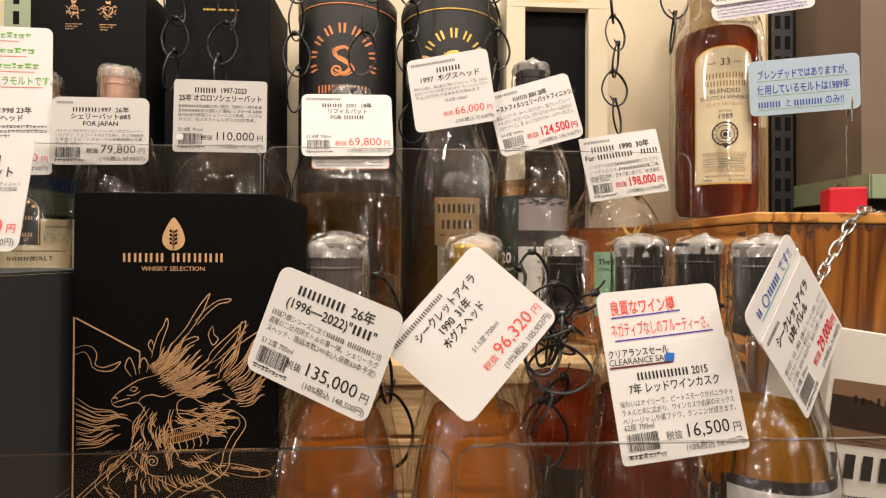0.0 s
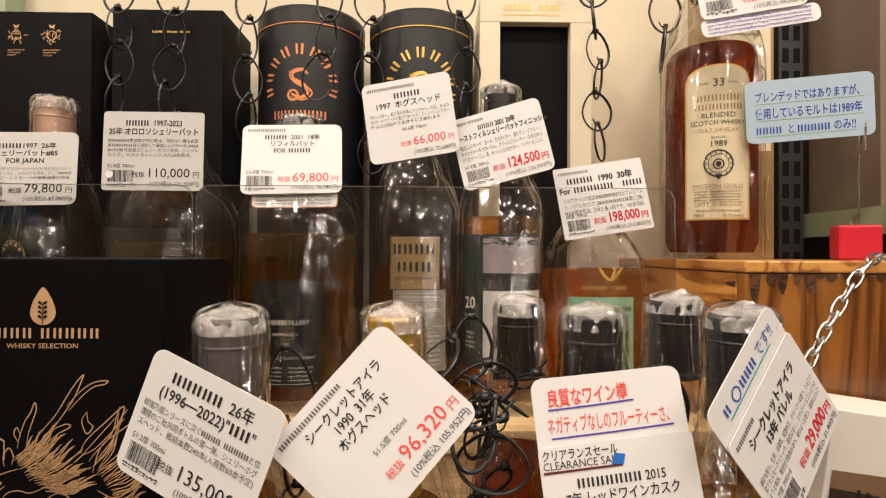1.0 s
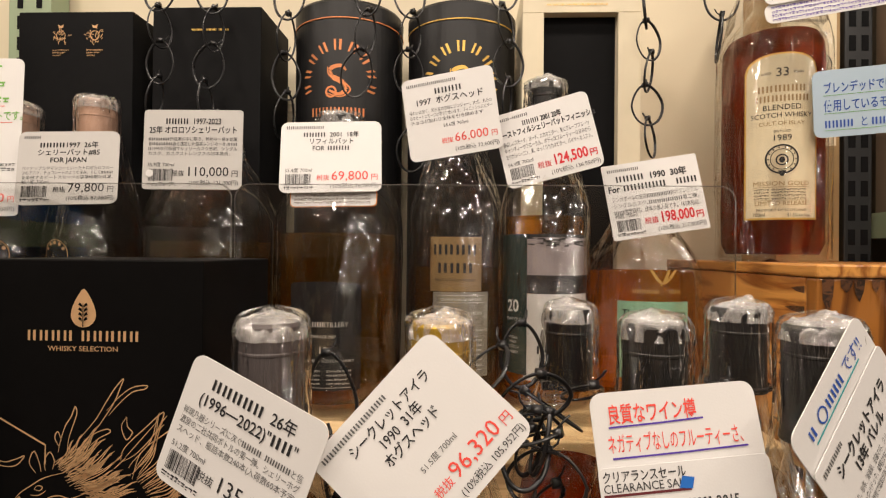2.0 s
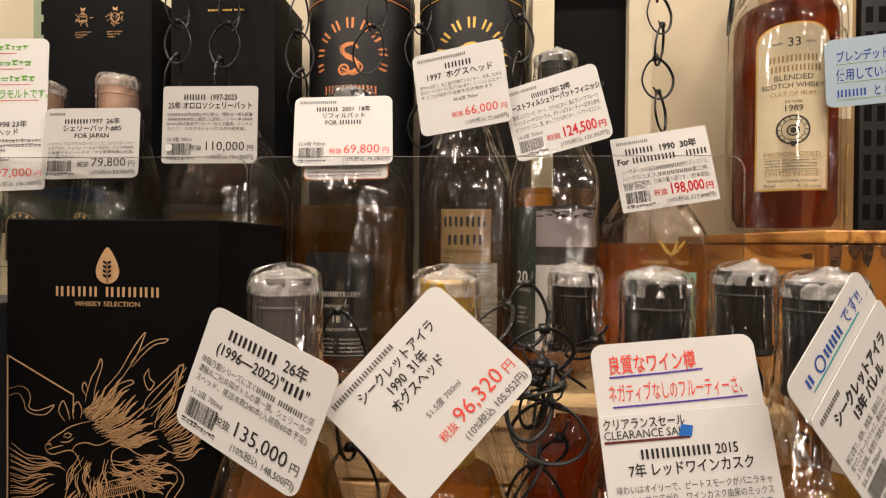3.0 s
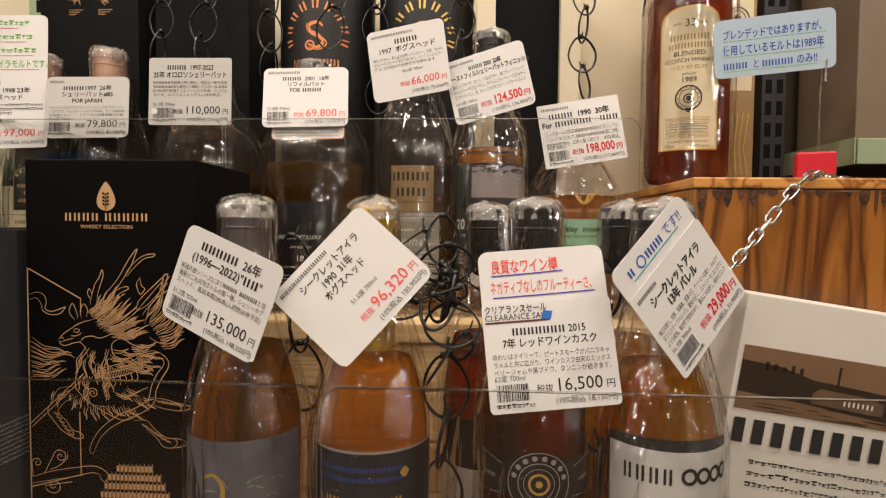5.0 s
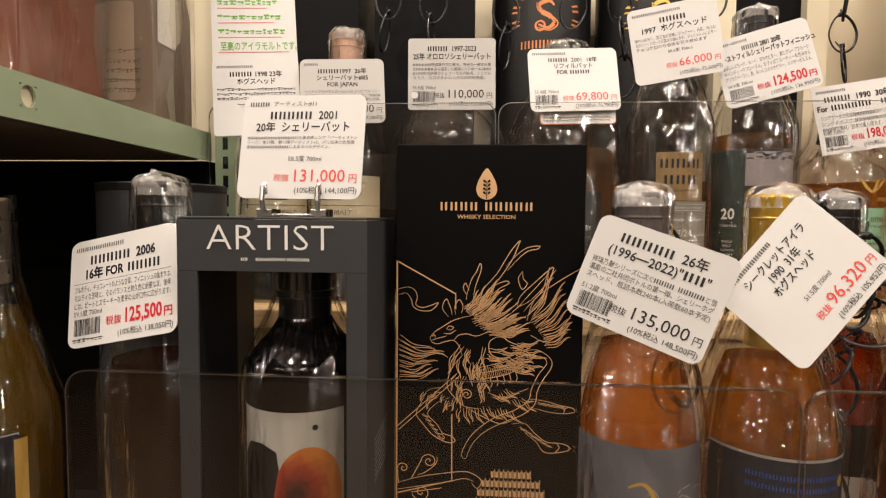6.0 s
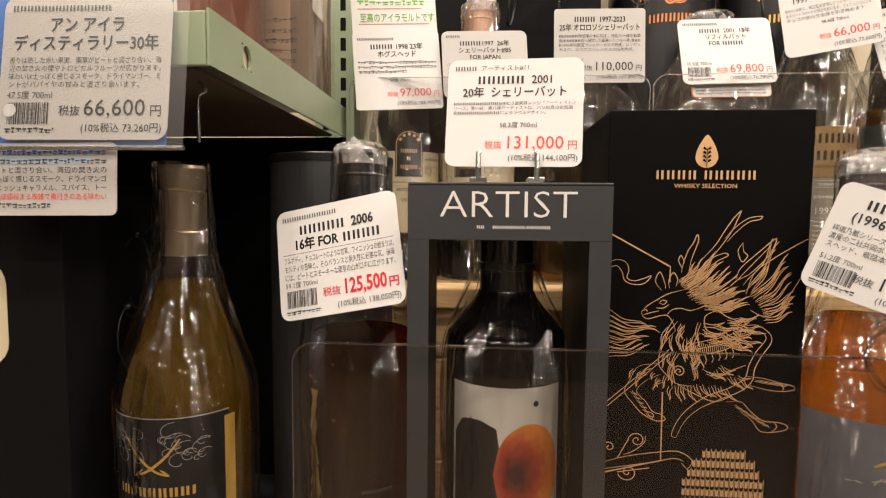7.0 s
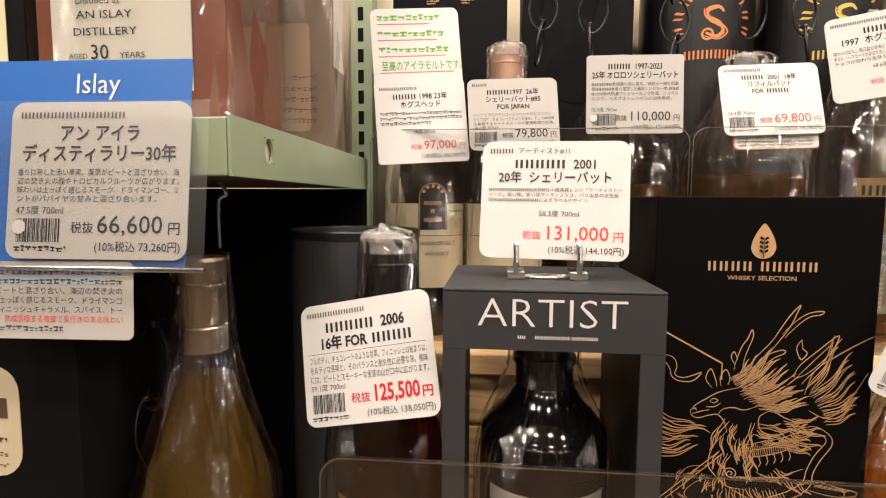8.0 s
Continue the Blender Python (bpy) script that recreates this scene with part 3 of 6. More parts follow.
slotted_post(0.654, 0.30, 0.014, BLACK_STEEL, "black slotted steel shelf upright")
slotted_post(-0.271, 0.352, 0.026, GREEN_STEEL, "broad pale green slotted steel upright")


def green_shelf(x_edge, side, z_top, y0, y1, far, label):
    """A steel shelf whose side plate stands at x_edge; it goes on to far."""
    t = thing("steel_shelf", pose(x_edge, 0, z_top), label, "shelf", "pale green steel shelves")
    h = 0.027
    outer = [(y0, 0.0), (y1, 0.0), (y1, -h), (y0 + 0.004, -h), (y0, -h + 0.004)]
    hole_y, hole_z, hr = y0 + 0.040, -0.0125, 0.0052
    bm = bmesh.new()
    x0, x1 = (-0.0015, 0.0)
    n = 20
    ringv = [(hole_y + hr * math.cos(2 * math.pi * i / n), hole_z + hr * 1.25 * math.sin(2 * math.pi * i / n)) for i in range(n)]
    for z0, z1, ya, yb in ((-h, hole_z - 0.0066, y0, y1), (hole_z + 0.0066, 0.0, y0, y1), (hole_z - 0.0066, hole_z + 0.0066, y0, hole_y - 0.006), (hole_z - 0.0066, hole_z + 0.0066, hole_y + 0.006, y1)):
        box(x0, x1, ya, yb, z0, z1, 0, bm)
    for i in range(n):
        j = (i + 1) % n
        a, b = ringv[i], ringv[j]

        def edge(p):
            dy, dz = (p[0] - hole_y) / 0.006, (p[1] - hole_z) / 0.0066
            k = max(abs(dy), abs(dz))
            return (hole_y + 0.006 * dy / k, hole_z + 0.0066 * dz / k)
        ea, eb = edge(a), edge(b)
        bm.faces.new([bm.verts.new((x1, *p)) for p in (a, b, eb, ea)])
        bm.faces.new([bm.verts.new((x0, *p)) for p in (a, b, eb, ea)])
        bm.faces.new([bm.verts.new(p) for p in ((x1, *a), (x1, *b), (x0, *b), (x0, *a))])
    bmesh.ops.remove_doubles(bm, verts=bm.verts, dist=1e-5)
    bmesh.ops.recalc_face_normals(bm, faces=bm.faces)
    part("side_plate", bm, GREEN_STEEL, t)
    a, b = sorted((side * 0.002, far - x_edge))
    part("deck", box(a, b, y0 + 0.004, y1, -0.0035, -0.001), GREEN_STEEL, t)
    part("front_lip", box(a, b, y0, y0 + 0.003, -h, -0.001, 0.0008), GREEN_STEEL, t)
    part("lining", box(*sorted((side * 0.0026, side * 0.004)), y0 + 0.01, y1, -h + 0.002, -0.004), IVORY_BOX, t)
    # The underside takes the darker taupe, not the green of the deck.
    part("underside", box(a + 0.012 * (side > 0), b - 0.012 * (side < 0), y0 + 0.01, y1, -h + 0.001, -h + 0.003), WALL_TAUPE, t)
    return t


green_shelf(-0.207, -1, 1.434, -0.083, 0.168, -1.1, "pale green enamelled steel shelf with a round side hole")
green_shelf(0.690, 1, 1.452, 0.215, 0.383, 1.6, "pale green enamelled steel shelf of the next bay")


# ---- wooden riser and crate ----
riser = thing("wooden_riser", pose(0, 0, FLOOR), "pale pine riser box under the back row of bottles", "riser")
part("top_board", box(-0.212, 0.478, 0.116, 0.372, RISER - FLOOR - 0.018, RISER - FLOOR, 0.0015), PINE, riser)
for k in range(4):
    part("plank", box(-0.20, 0.47, 0.121, 0.133, 0.002 + 0.046 * k, 0.0450 + 0.046 * k, 0.0012), PINE, riser)
for px in (-0.16, 0.13, 0.42):
    part("batten", box(px - 0.012, px + 0.012, 0.1335, 0.15, 0.0, 0.182, 0.001), PINE, riser)
part("back_board", box(-0.20, 0.47, 0.355, 0.367, 0.0, 0.182), PINE, riser)


def scorched_crate():
    x0, x1, y0, y1 = 0.486, 0.662, 0.102, 0.365
    t = thing("wooden_crate", pose(x0, y0, FLOOR), "varnished pine crate with scorched box joints", "wooden crate")
    w, d, h = x1 - x0, y1 - y0, CRATE_TOP - FLOOR
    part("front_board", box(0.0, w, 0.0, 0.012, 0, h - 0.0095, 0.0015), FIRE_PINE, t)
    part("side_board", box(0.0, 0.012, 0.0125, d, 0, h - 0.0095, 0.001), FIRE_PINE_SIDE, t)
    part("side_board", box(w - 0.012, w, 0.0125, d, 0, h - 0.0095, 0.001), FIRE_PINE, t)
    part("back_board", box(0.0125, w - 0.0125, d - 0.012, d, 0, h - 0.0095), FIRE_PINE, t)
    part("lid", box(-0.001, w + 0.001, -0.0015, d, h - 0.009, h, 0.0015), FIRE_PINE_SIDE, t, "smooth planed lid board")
    rng = random.Random(5)
    # charred streaks that run down from the lid and along the corners
    for k in range(18):
        u = 0.006 + (w - 0.012) * (k + rng.uniform(-0.4, 0.4)) / 17
        u = min(max(u, 0.004), w - 0.008)
        long = rng.choice((0.006, 0.010, 0.015, 0.024)) * (1.5 if k < 4 or k > 12 else 0.6)
        ink = Ink()
        hw = rng.uniform(0.0016, 0.0046)
        ink.poly([(u - hw, h - 0.010), (u - hw * 0.9, h - 0.010 - long * 0.6), (u, h - 0.010 - long), (u + hw * 0.8, h - 0.010 - long * 0.5), (u + hw, h - 0.010)])
        ob = ink.mesh("scorch_mark", SCORCH, t)
        ob.matrix_local = pose(0, -0.0004, 0, 90, 0, 0) @ pose(0, 0, -0.0002)
    for k in range(22):
        z = 0.012 + (h - 0.03) * k / 21
        ink = Ink()
        ln = rng.uniform(0.012, 0.045)
        hw = rng.uniform(0.0022, 0.0042)
        ink.poly([(0.0, z - hw), (ln * 0.6, z - hw * 0.7), (ln, z + hw * 0.2), (ln * 0.6, z + hw * 0.7), (0.0, z + hw)])
        ob = ink.mesh("scorch_mark", SCORCH, t)
        ob.matrix_local = Matrix(((0, 0, 1, -0.0004), (1, 0, 0, 0.013), (0, 1, 0, 0), (0, 0, 0, 1)))
    return t


scorched_crate()


# ---- clear acrylic guards ----
def guard(x0, x1, y, z0, z1, label, r=0.012):
    t = thing("acrylic_guard", pose((x0 + x1) / 2, y, z0) @ pose(0, 0, 0, 90), label, "acrylic guard", "acrylic guards")
    w, h = x1 - x0, z1 - z0
    pts = [(x, yy + h / 2) for x, yy in rounded(w, h, r, 8)]
    part("sheet", slab(pts, 0.0024), ACRYLIC, t)
    n = len(pts)
    edge = bmesh.new()
    for i in range(n):
        j = (i + 1) % n
        if pts[i][1] < 0.02 and pts[j][1] < 0.02:
            continue
        (ax, ay), (bx, by) = pts[i], pts[j]
        edge.faces.new([edge.verts.new(p) for p in ((ax, ay + 0.0001, 0.0001), (bx, by + 0.0001, 0.0001), (bx, by + 0.0001, -0.0025), (ax, ay + 0.0001, -0.0025))])
        edge.faces.new([edge.verts.new(p) for p in ((ax, ay, 0.0002), (bx, by, 0.0002), (bx * (1 - 0.0014 / w), by - 0.0007, 0.0002), (ax * (1 - 0.0014 / w), ay - 0.0007, 0.0002))])
    part("polished_edge", edge, ACRYLIC_EDGE, t)
    part("foot", box(-w / 2 + 0.01, w / 2 - 0.01, 0.0, 0.002, -0.03, -0.0026), ACRYLIC, t)
    return t


guard(-0.178, 0.2195, -0.058, FLOOR, 1.267, "clear acrylic guard along the front of the shelf")
guard(0.2215, 0.72, -0.058, FLOOR, 1.267, "clear acrylic guard along the front of the shelf")
guard(-0.200, 0.067, 0.150, RISER, 1.458, "clear acrylic guard in front of the back row")
guard(0.069, 0.457, 0.150, RISER, 1.458, "clear acrylic guard in front of the back row")

# ---- boxes and tins ----


def aqua_box():
    t = thing("gift_box", pose(0, 0, FLOOR), "matt black gift box with a copper-gold beast drawing", "gift box")
    w, d, h = 0.119, 0.090, 1.400 - FLOOR
    part("body", box(0, w, 0, d, 0, h, 0.0008), BLACK_BOX, t)
    gold, frame_ink = Ink(), Ink()
    mm = 0.001

    def P(cx, cy):
        """Pixel grid fitted to the camera's view, about 4.4 to the millimetre, to the box front."""
        f = (cy - 15) / 985
        return ((cx - 45 + 10 * f) / (4.45 - 0.37 * f) * mm, -(cy - 15) / 4.37 * mm)

    def path(pts, w_mm=0.6, steps=7):
        gold.stroke([(v.x, v.y) for v in catmull([(*P(*p), 0) for p in pts], steps)], w_mm * mm, True)

    # water drop emblem with an ear of grain
    cx, cy = 0.0575, -0.0265
    drop = [(cx + 0.0066 * math.sin(a) * (1 - 0.52 * max(0, math.cos(a)) ** 1.5), cy - 0.0015 + (0.0066 if math.cos(a) < 0 else 0.0130) * math.cos(a)) for a in (2 * math.pi * i / 40 for i in range(40))]
    gold.poly(drop[::-1])
    ear = Ink()
    for k in range(4):
        for s in (-1, 1):
            ex, ey = cx + s * 0.0012, cy - 0.005 + 0.0024 * k
            ear.poly([(ex - s * 0.0008, ey), (ex + s * 0.0013, ey + 0.0012), (ex + s * 0.0006, ey + 0.0024), (ex - s * 0.0006, ey + 0.0014)])
    ear.rect(cx - 0.0002, cy - 0.0078, cx + 0.0002, cy + 0.004)
    # the maker's name as plain blocks, the line below it in letters
    x = 0.0285
    for k in range(10):
        if k == 4:
            x += 0.0030
            continue
        gold.rect(x, -0.0415, x + 0.0013, -0.0362)
        gold.rect(x + 0.0028, -0.0415, x + 0.0042, -0.0362)
        x += 0.0063
    gold.line("WHISKY SELECTION", cx, -0.0466, 0.0036, "center", 1.12, 0.01)
    # frame lines
    frame_ink.rect(0.0006, -0.324, 0.0016, P(0, 338)[1])
    frame_ink.stroke([P(50, 340), P(207, 428), P(206, 470)], 0.0009)
    frame_ink.stroke([P(191, 770), P(188, 962), P(40, 1004)], 0.0009)
    # antlers and ears
    path([(258, 455), (282, 415), (320, 370), (345, 330), (365, 300), (385, 278), (378, 297), (362, 332), (335, 372), (300, 420), (275, 460)])
    path([(345, 350), (375, 318), (405, 297), (437, 292), (432, 300), (405, 307), (375, 332), (350, 360)])
    path([(235, 445), (240, 420), (252, 385), (265, 365), (275, 342), (278, 358), (267, 390), (259, 415), (254, 448)])
    path([(238, 432), (228, 412), (235, 398), (243, 418)])
    path([(302, 412), (322, 398), (346, 390), (352, 397), (328, 410), (306, 428)])
    path([(185, 492), (170, 468), (181, 443), (193, 470), (196, 488)])
    path([(206, 486), (204, 464), (216, 444), (226, 462), (222, 482)])
    # head
    path([(135, 552), (150, 535), (175, 518), (195, 505), (215, 497), (242, 490)])
    path([(135, 552), (140, 565), (155, 570), (180, 562), (200, 560), (214, 576), (222, 602)])
    path([(140, 560), (160, 553), (180, 548)])
    path([(140, 549), (147, 545), (150, 551)])
    path([(180, 527), (188, 519), (199, 522), (192, 530), (180, 527)])
    path([(200, 560), (212, 545), (236, 540), (262, 545), (300, 530)])
    path([(172, 540), (190, 540), (206, 530)])
    # spear with a broad blade and a curved guard
    for off in (0, 7):
        gold.stroke([P(40 + off, 812 + off), P(205 + off, 655 + off)], 0.00055)
        gold.stroke([P(352 + off, 470 + off), P(378 + off, 446 + off)], 0.0005)
    path([(374, 458), (384, 430), (430, 386), (473, 350), (456, 392), (412, 440), (380, 460)])
    path([(384, 452), (420, 412), (462, 366)], 0.45)
    path([(390, 362), (378, 384), (388, 412), (402, 396), (392, 384), (390, 362)])
    # chest, back and belly
    path([(222, 602), (192, 640), (180, 690), (200, 722), (226, 746), (266, 752)])
    path([(300, 530), (330, 545), (356, 562), (402, 576)])
    path([(226, 746), (270, 772), (320, 792), (362, 776)])
    path([(290, 704), (330, 722), (370, 702), (398, 690)])
    path([(320, 545), (296, 562), (300, 596), (332, 606), (372, 592)])
    # long tail band that swings under the body
    path([(372, 592), (420, 580), (455, 600), (461, 626), (436, 666), (420, 700), (414, 732), (384, 762), (330, 788), (280, 816), (246, 852), (226, 897)])
    path([(226, 897), (215, 890), (225, 858), (252, 818), (302, 778), (360, 752), (396, 724), (406, 690), (424, 652), (448, 617), (430, 598), (382, 606)])
    # legs with cloven feet
    path([(400, 720), (440, 724), (480, 735), (512, 742), (516, 752), (490, 758), (450, 755), (408, 744)])
    path([(476, 735), (490, 746), (488, 758)])
    path([(350, 792), (386, 790), (410, 816), (440, 840), (476, 843), (498, 851), (495, 863), (460, 871), (432, 868), (414, 842), (384, 816)])
    path([(466, 843), (474, 856), (460, 871)])
    path([(180, 692), (130, 702), (108, 740), (95, 772), (114, 802), (140, 832), (175, 851), (198, 848), (190, 834), (166, 825), (150, 800), (126, 770), (150, 740), (186, 722)])
    path([(160, 826), (170, 838), (162, 848)])
    # ribbon and cloud scrolls
    path([(48, 418), (75, 411), (95, 420), (101, 440), (97, 460), (115, 468), (140, 461), (159, 454), (140, 475), (110, 477), (90, 466), (84, 445), (70, 428), (48, 435)])

    def scroll(sx, sy, r, turns, sense, lead):
        pts = [P(*lead)]
        for i in range(int(14 * turns) + 1):
            a = 2 * math.pi * i / 14 * sense + math.pi
            k = r * (1 - i / (14 * turns + 2))
            pts.append(P(sx + k * math.cos(a), sy + k * math.sin(a)))
        gold.stroke(pts, 0.0006)
    for sx, sy, r, turns, sense, lead in ((128, 908, 22, 1.6, 1, (80, 960)), (106, 1000, 26, 1.5, -1, (160, 985)), (232, 712, 17, 1.8, 1, (222, 745)), (58, 930, 16, 1.3, 1, (45, 975))):
        scroll(sx, sy, r, turns, sense, lead)
    path([(40, 975), (100, 955), (165, 942), (230, 935), (266, 958), (255, 982), (240, 966)])
    path([(40, 994), (110, 980), (170, 968), (220, 955), (246, 962)])
    path([(95, 950), (118, 940), (146, 915), (150, 895)])
    # flowing hair: each lock a pair of lines that meet at the tip
    rng = random.Random(11)

    def lock(x, y, ang, ln, wide, sway, w_mm=0.55):
        sway *= 1.35
        ca, sa = math.cos(ang), math.sin(ang)
        ph = rng.uniform(-0.6, 0.6)
        for side in (-1, 1):
            pts = []
            for i in range(10):
                f = i / 9
                off = sway * math.sin(f * 5.2 + ph) * f + side * wide * (1 - f) ** 0.8
                pts.append(P(x + ca * ln * f - sa * off, y + sa * ln * f + ca * off))
            gold.stroke(pts, w_mm * mm, True)
    # mane swept back from the head
    for k in range(34):
        f = k / 33
        lock(232 + 70 * f + rng.uniform(-8, 8), 468 + 70 * f + rng.uniform(-8, 8), -0.85 + 0.75 * f + rng.uniform(-0.14, 0.14), rng.uniform(60, 118), rng.uniform(3, 6), rng.uniform(5, 10))
    for k in range(12):
        f = k / 11
        lock(250 + 80 * f, 505 + 40 * f + rng.uniform(-8, 8), -0.35 + rng.uniform(-0.25, 0.2), rng.uniform(50, 90), rng.uniform(3, 5), rng.uniform(4, 8))
    # the wing that streams up to the edge of the box
    for k in range(15):
        f = k / 14
        lock(402 + 46 * f + rng.uniform(-6, 6), 478 + 92 * f, -0.98 + 0.75 * f + rng.uniform(-0.08, 0.08), (150 - 75 * f) * rng.uniform(0.85, 1.05), rng.uniform(4, 8), rng.uniform(8, 14))
    path([(398, 500), (420, 440), (470, 400), (520, 368), (552, 350)])
    path([(408, 540), (440, 556), (470, 545), (505, 500), (540, 440)])
    # wing hair that enters from the near edge
    for k in range(9):
        lock(50, 552 + 15 * k, 0.46 - 0.08 * k + rng.uniform(-0.06, 0.06), rng.uniform(80, 140), rng.uniform(4, 7), rng.uniform(9, 15))
    # throat, breast and belly
    for k in range(24):
        lock(206 + rng.uniform(0, 80), 572 + 5.2 * k, 1.75 + rng.uniform(-0.45, 0.45), rng.uniform(40, 72), rng.uniform(3, 6), rng.uniform(4, 9))
    for k in range(10):
        lock(212 + 15 * k, 752 + rng.uniform(-6, 14), 1.7 - 0.1 * k + rng.uniform(-0.2, 0.2), rng.uniform(26, 50), rng.uniform(3, 5), rng.uniform(3, 6))
    for k in range(30):
        lock(285 + rng.uniform(0, 110), 560 + rng.uniform(0, 80), 0.25 + rng.uniform(-0.4, 0.5), rng.uniform(34, 66), rng.uniform(3, 6), rng.uniform(4, 8))
    for k in range(9):
        lock(300 + 11 * k, 700 + rng.uniform(-10, 40), 0.5 + rng.uniform(-0.3, 0.5), rng.uniform(26, 50), 4, 5)
        lock(120 + 10 * k, 700 + rng.uniform(0, 50), 2.2 + rng.uniform(-0.4, 0.4), rng.uniform(22, 44), 3.5, 4)
    # folds on the legs
    for k in range(6):
        lock(420 + 12 * k, 730 + 2 * k, 0.2, 22, 2.5, 3, 0.4)
        lock(372 + 13 * k, 800 + 9 * k, 0.7, 22, 2.5, 3, 0.4)
        lock(112 + 8 * k, 770 + 12 * k, 0.8, 20, 2.5, 3, 0.4)
    # saddle cloth of close-set threads, with a fringe
    for row in range(3):
        path([(262, 668 - 16 * row), (300, 662 - 18 * row), (345, 650 - 18 * row), (386, 628 - 16 * row)], 0.5)
    for k in range(26):
        f = k / 25
        u, w_ = 264 + 122 * f, 668 - 40 * f * f
        gold.stroke([P(u, w_), P(u - 3, w_ - 15), P(u + 1, w_ - 32 + 4 * math.sin(k))], 0.00035)
    for k in range(7):
        u = 262 + 17 * k
        gold.stroke([P(u, 672 - 5 * k), P(u + 5, 690 - 5 * k), P(u + 1, 700 - 5 * k)], 0.0005)
    # dome of feather rows at the foot
    dx, dy, dr = 0.0750, -0.2315, 0.0245
    for row in range(9):
        for col in range(-8, 9):
            ux, uy = dx + col * 0.0029, dy + dr - 0.004 - row * 0.0062
            if (ux - dx) ** 2 + (uy - dy) ** 2 > dr * dr and uy > dy:
                continue
            gold.poly([(ux - 0.0009, uy - 0.0022), (ux, uy - 0.0030), (ux + 0.0009, uy - 0.0022), (ux + 0.0009, uy + 0.0020), (ux, uy + 0.0010), (ux - 0.0009, uy + 0.0020)])
            gold.rect(ux - 0.0002 + 0.00145, uy - 0.0030, ux + 0.0002 + 0.00145, uy + 0.0030)
    for i, (ink, mat, nm) in enumerate(((gold, GOLD_FOIL, "beast_drawing"), (frame_ink, GOLD_FOIL, "frame_line"), (ear, BLACK_BOX, "grain_ear"))):
        ob = ink.mesh(nm, mat, t, 0.00025 + 0.0002 * i)
        ob.matrix_local = pose(0, 0, h, 90, 0, 0)
    return t


aqua_box()


def art_frame_box():
    """An open display carton round a black bottle."""
    x0, x1, y0, y1, h = -0.116, -0.008, -0.050, 0.048, 1.3535 - FLOOR
    t = thing("display_carton", pose(x0, y0, FLOOR), "slate-grey open-fronted display carton with white lettering", "gift carton")
    w, d = x1 - x0, y1 - y0
    o0, o1, otop = 0.0115, w - 0.0115, h - 0.0305
    part("top_panel", box(0, w, 0, d, h - 0.0015, h, 0.0005), SLATE_BOX, t)
    part("front_panel", box(0, w, 0, 0.0016, otop, h - 0.0017), SLATE_BOX, t)
    part("front_stile", box(0, o0, 0, 0.0016, 0.0, otop - 0.0002), SLATE_BOX, t)
    part("front_stile", box(o1, w, 0, 0.0016, 0.0, otop - 0.0002), SLATE_BOX, t)
    part("side_panel", box(0, 0.0016, 0.0018, d, 0, h - 0.0017), SLATE_BOX, t)
    part("side_panel", box(w - 0.0016, w, 0.0018, d, 0, h - 0.0017), SLATE_BOX, t)
    part("inner_wall", box(o1, o1 + 0.0012, 0.002, d - 0.004, 0, otop), BLACK_BOX_SIDE, t)
    part("inner_wall", box(o0 - 0.0012, o0, 0.002, d * 0.5, 0, otop), BLACK_BOX_SIDE, t)
    part("base", box(0.002, w - 0.002, 0.002, d, 0, 0.002), SLATE_BOX, t)
    word, small = Ink(), Ink()
    word.line("ARTIST", w / 2, h - 0.0185, 0.0205, "center", 1.12, -0.012)
    small.blocks(2, w / 2 - 0.017, h - 0.0245, 0.0024)
    for k, n in ((5, 6), (12.5, 2), (15.5, 6)):
        small.blocks(n, w / 2 - 0.017 + k * 0.0017, h - 0.0245, 0.0024)
    for ink, nm in ((word, "front_word"), (small, "maker_line")):
        ob = ink.mesh(nm, WHITE_INK, t)
        ob.matrix_local = pose(0, -0.0003, 0, 90, 0, 0)
    side, rng = Ink(), random.Random(19)
    for k in range(9):
        side.scribble(0.020, 1.220 - FLOOR - 0.0032 * k, 0.044 - 0.003 * (k % 3), 0.0024, rng, 1.0)
    ob = side.mesh("side_print", SILVER_INK, t)
    ob.matrix_local = Matrix(((0, 0, 1, w + 0.0002), (1, 0, 0, 0), (0, 1, 0, 0), (0, 0, 0, 1)))
    return t


art_frame_box()


def carton(name, x0, x1, y0, y1, z0, z1, mat, label, category="gift box"):
    t = thing(name, pose(x0, y0, z0), label, category)
    part("body", box(0, x1 - x0, 0, y1 - y0, 0, z1 - z0, 0.0008), mat, t)
    return t


def front_ink(t, ink, nm, mat):
    ob = ink.mesh(nm, mat, t)
    ob.matrix_local = pose(0, -0.0003, 0, 90, 0, 0)
    return ob


# two black cartons behind the back row
ca = carton("gift_box", -0.200, -0.082, 0.255, 0.345, RISER, 1.643, BLACK_BOX_SIDE, "black spirits carton with two small gold crests")
hA = 1.643 - RISER
crest = Ink()
rng = random.Random(3)
for cx in (0.044, 0.079):
    for k in range(26):
        a, r = rng.uniform(0, 6.28), 0.0092 * math.sqrt(rng.random())
        px, pz = cx + r * math.cos(a), hA - 0.024 + r * math.sin(a)
        crest.stroke([(px, pz), (px + rng.uniform(-0.002, 0.002), pz + rng.uniform(-0.002, 0.002)), (px + rng.uniform(-0.003, 0.003), pz + rng.uniform(-0.003, 0.003))], 0.0006)
    crest.ring(cx, hA - 0.024, 0.0045, 0.0007)
    crest.poly([(cx - 0.002, hA - 0.0165), (cx + 0.002, hA - 0.0165), (cx + 0.003, hA - 0.013), (cx, hA - 0.0145), (cx - 0.003, hA - 0.013)])
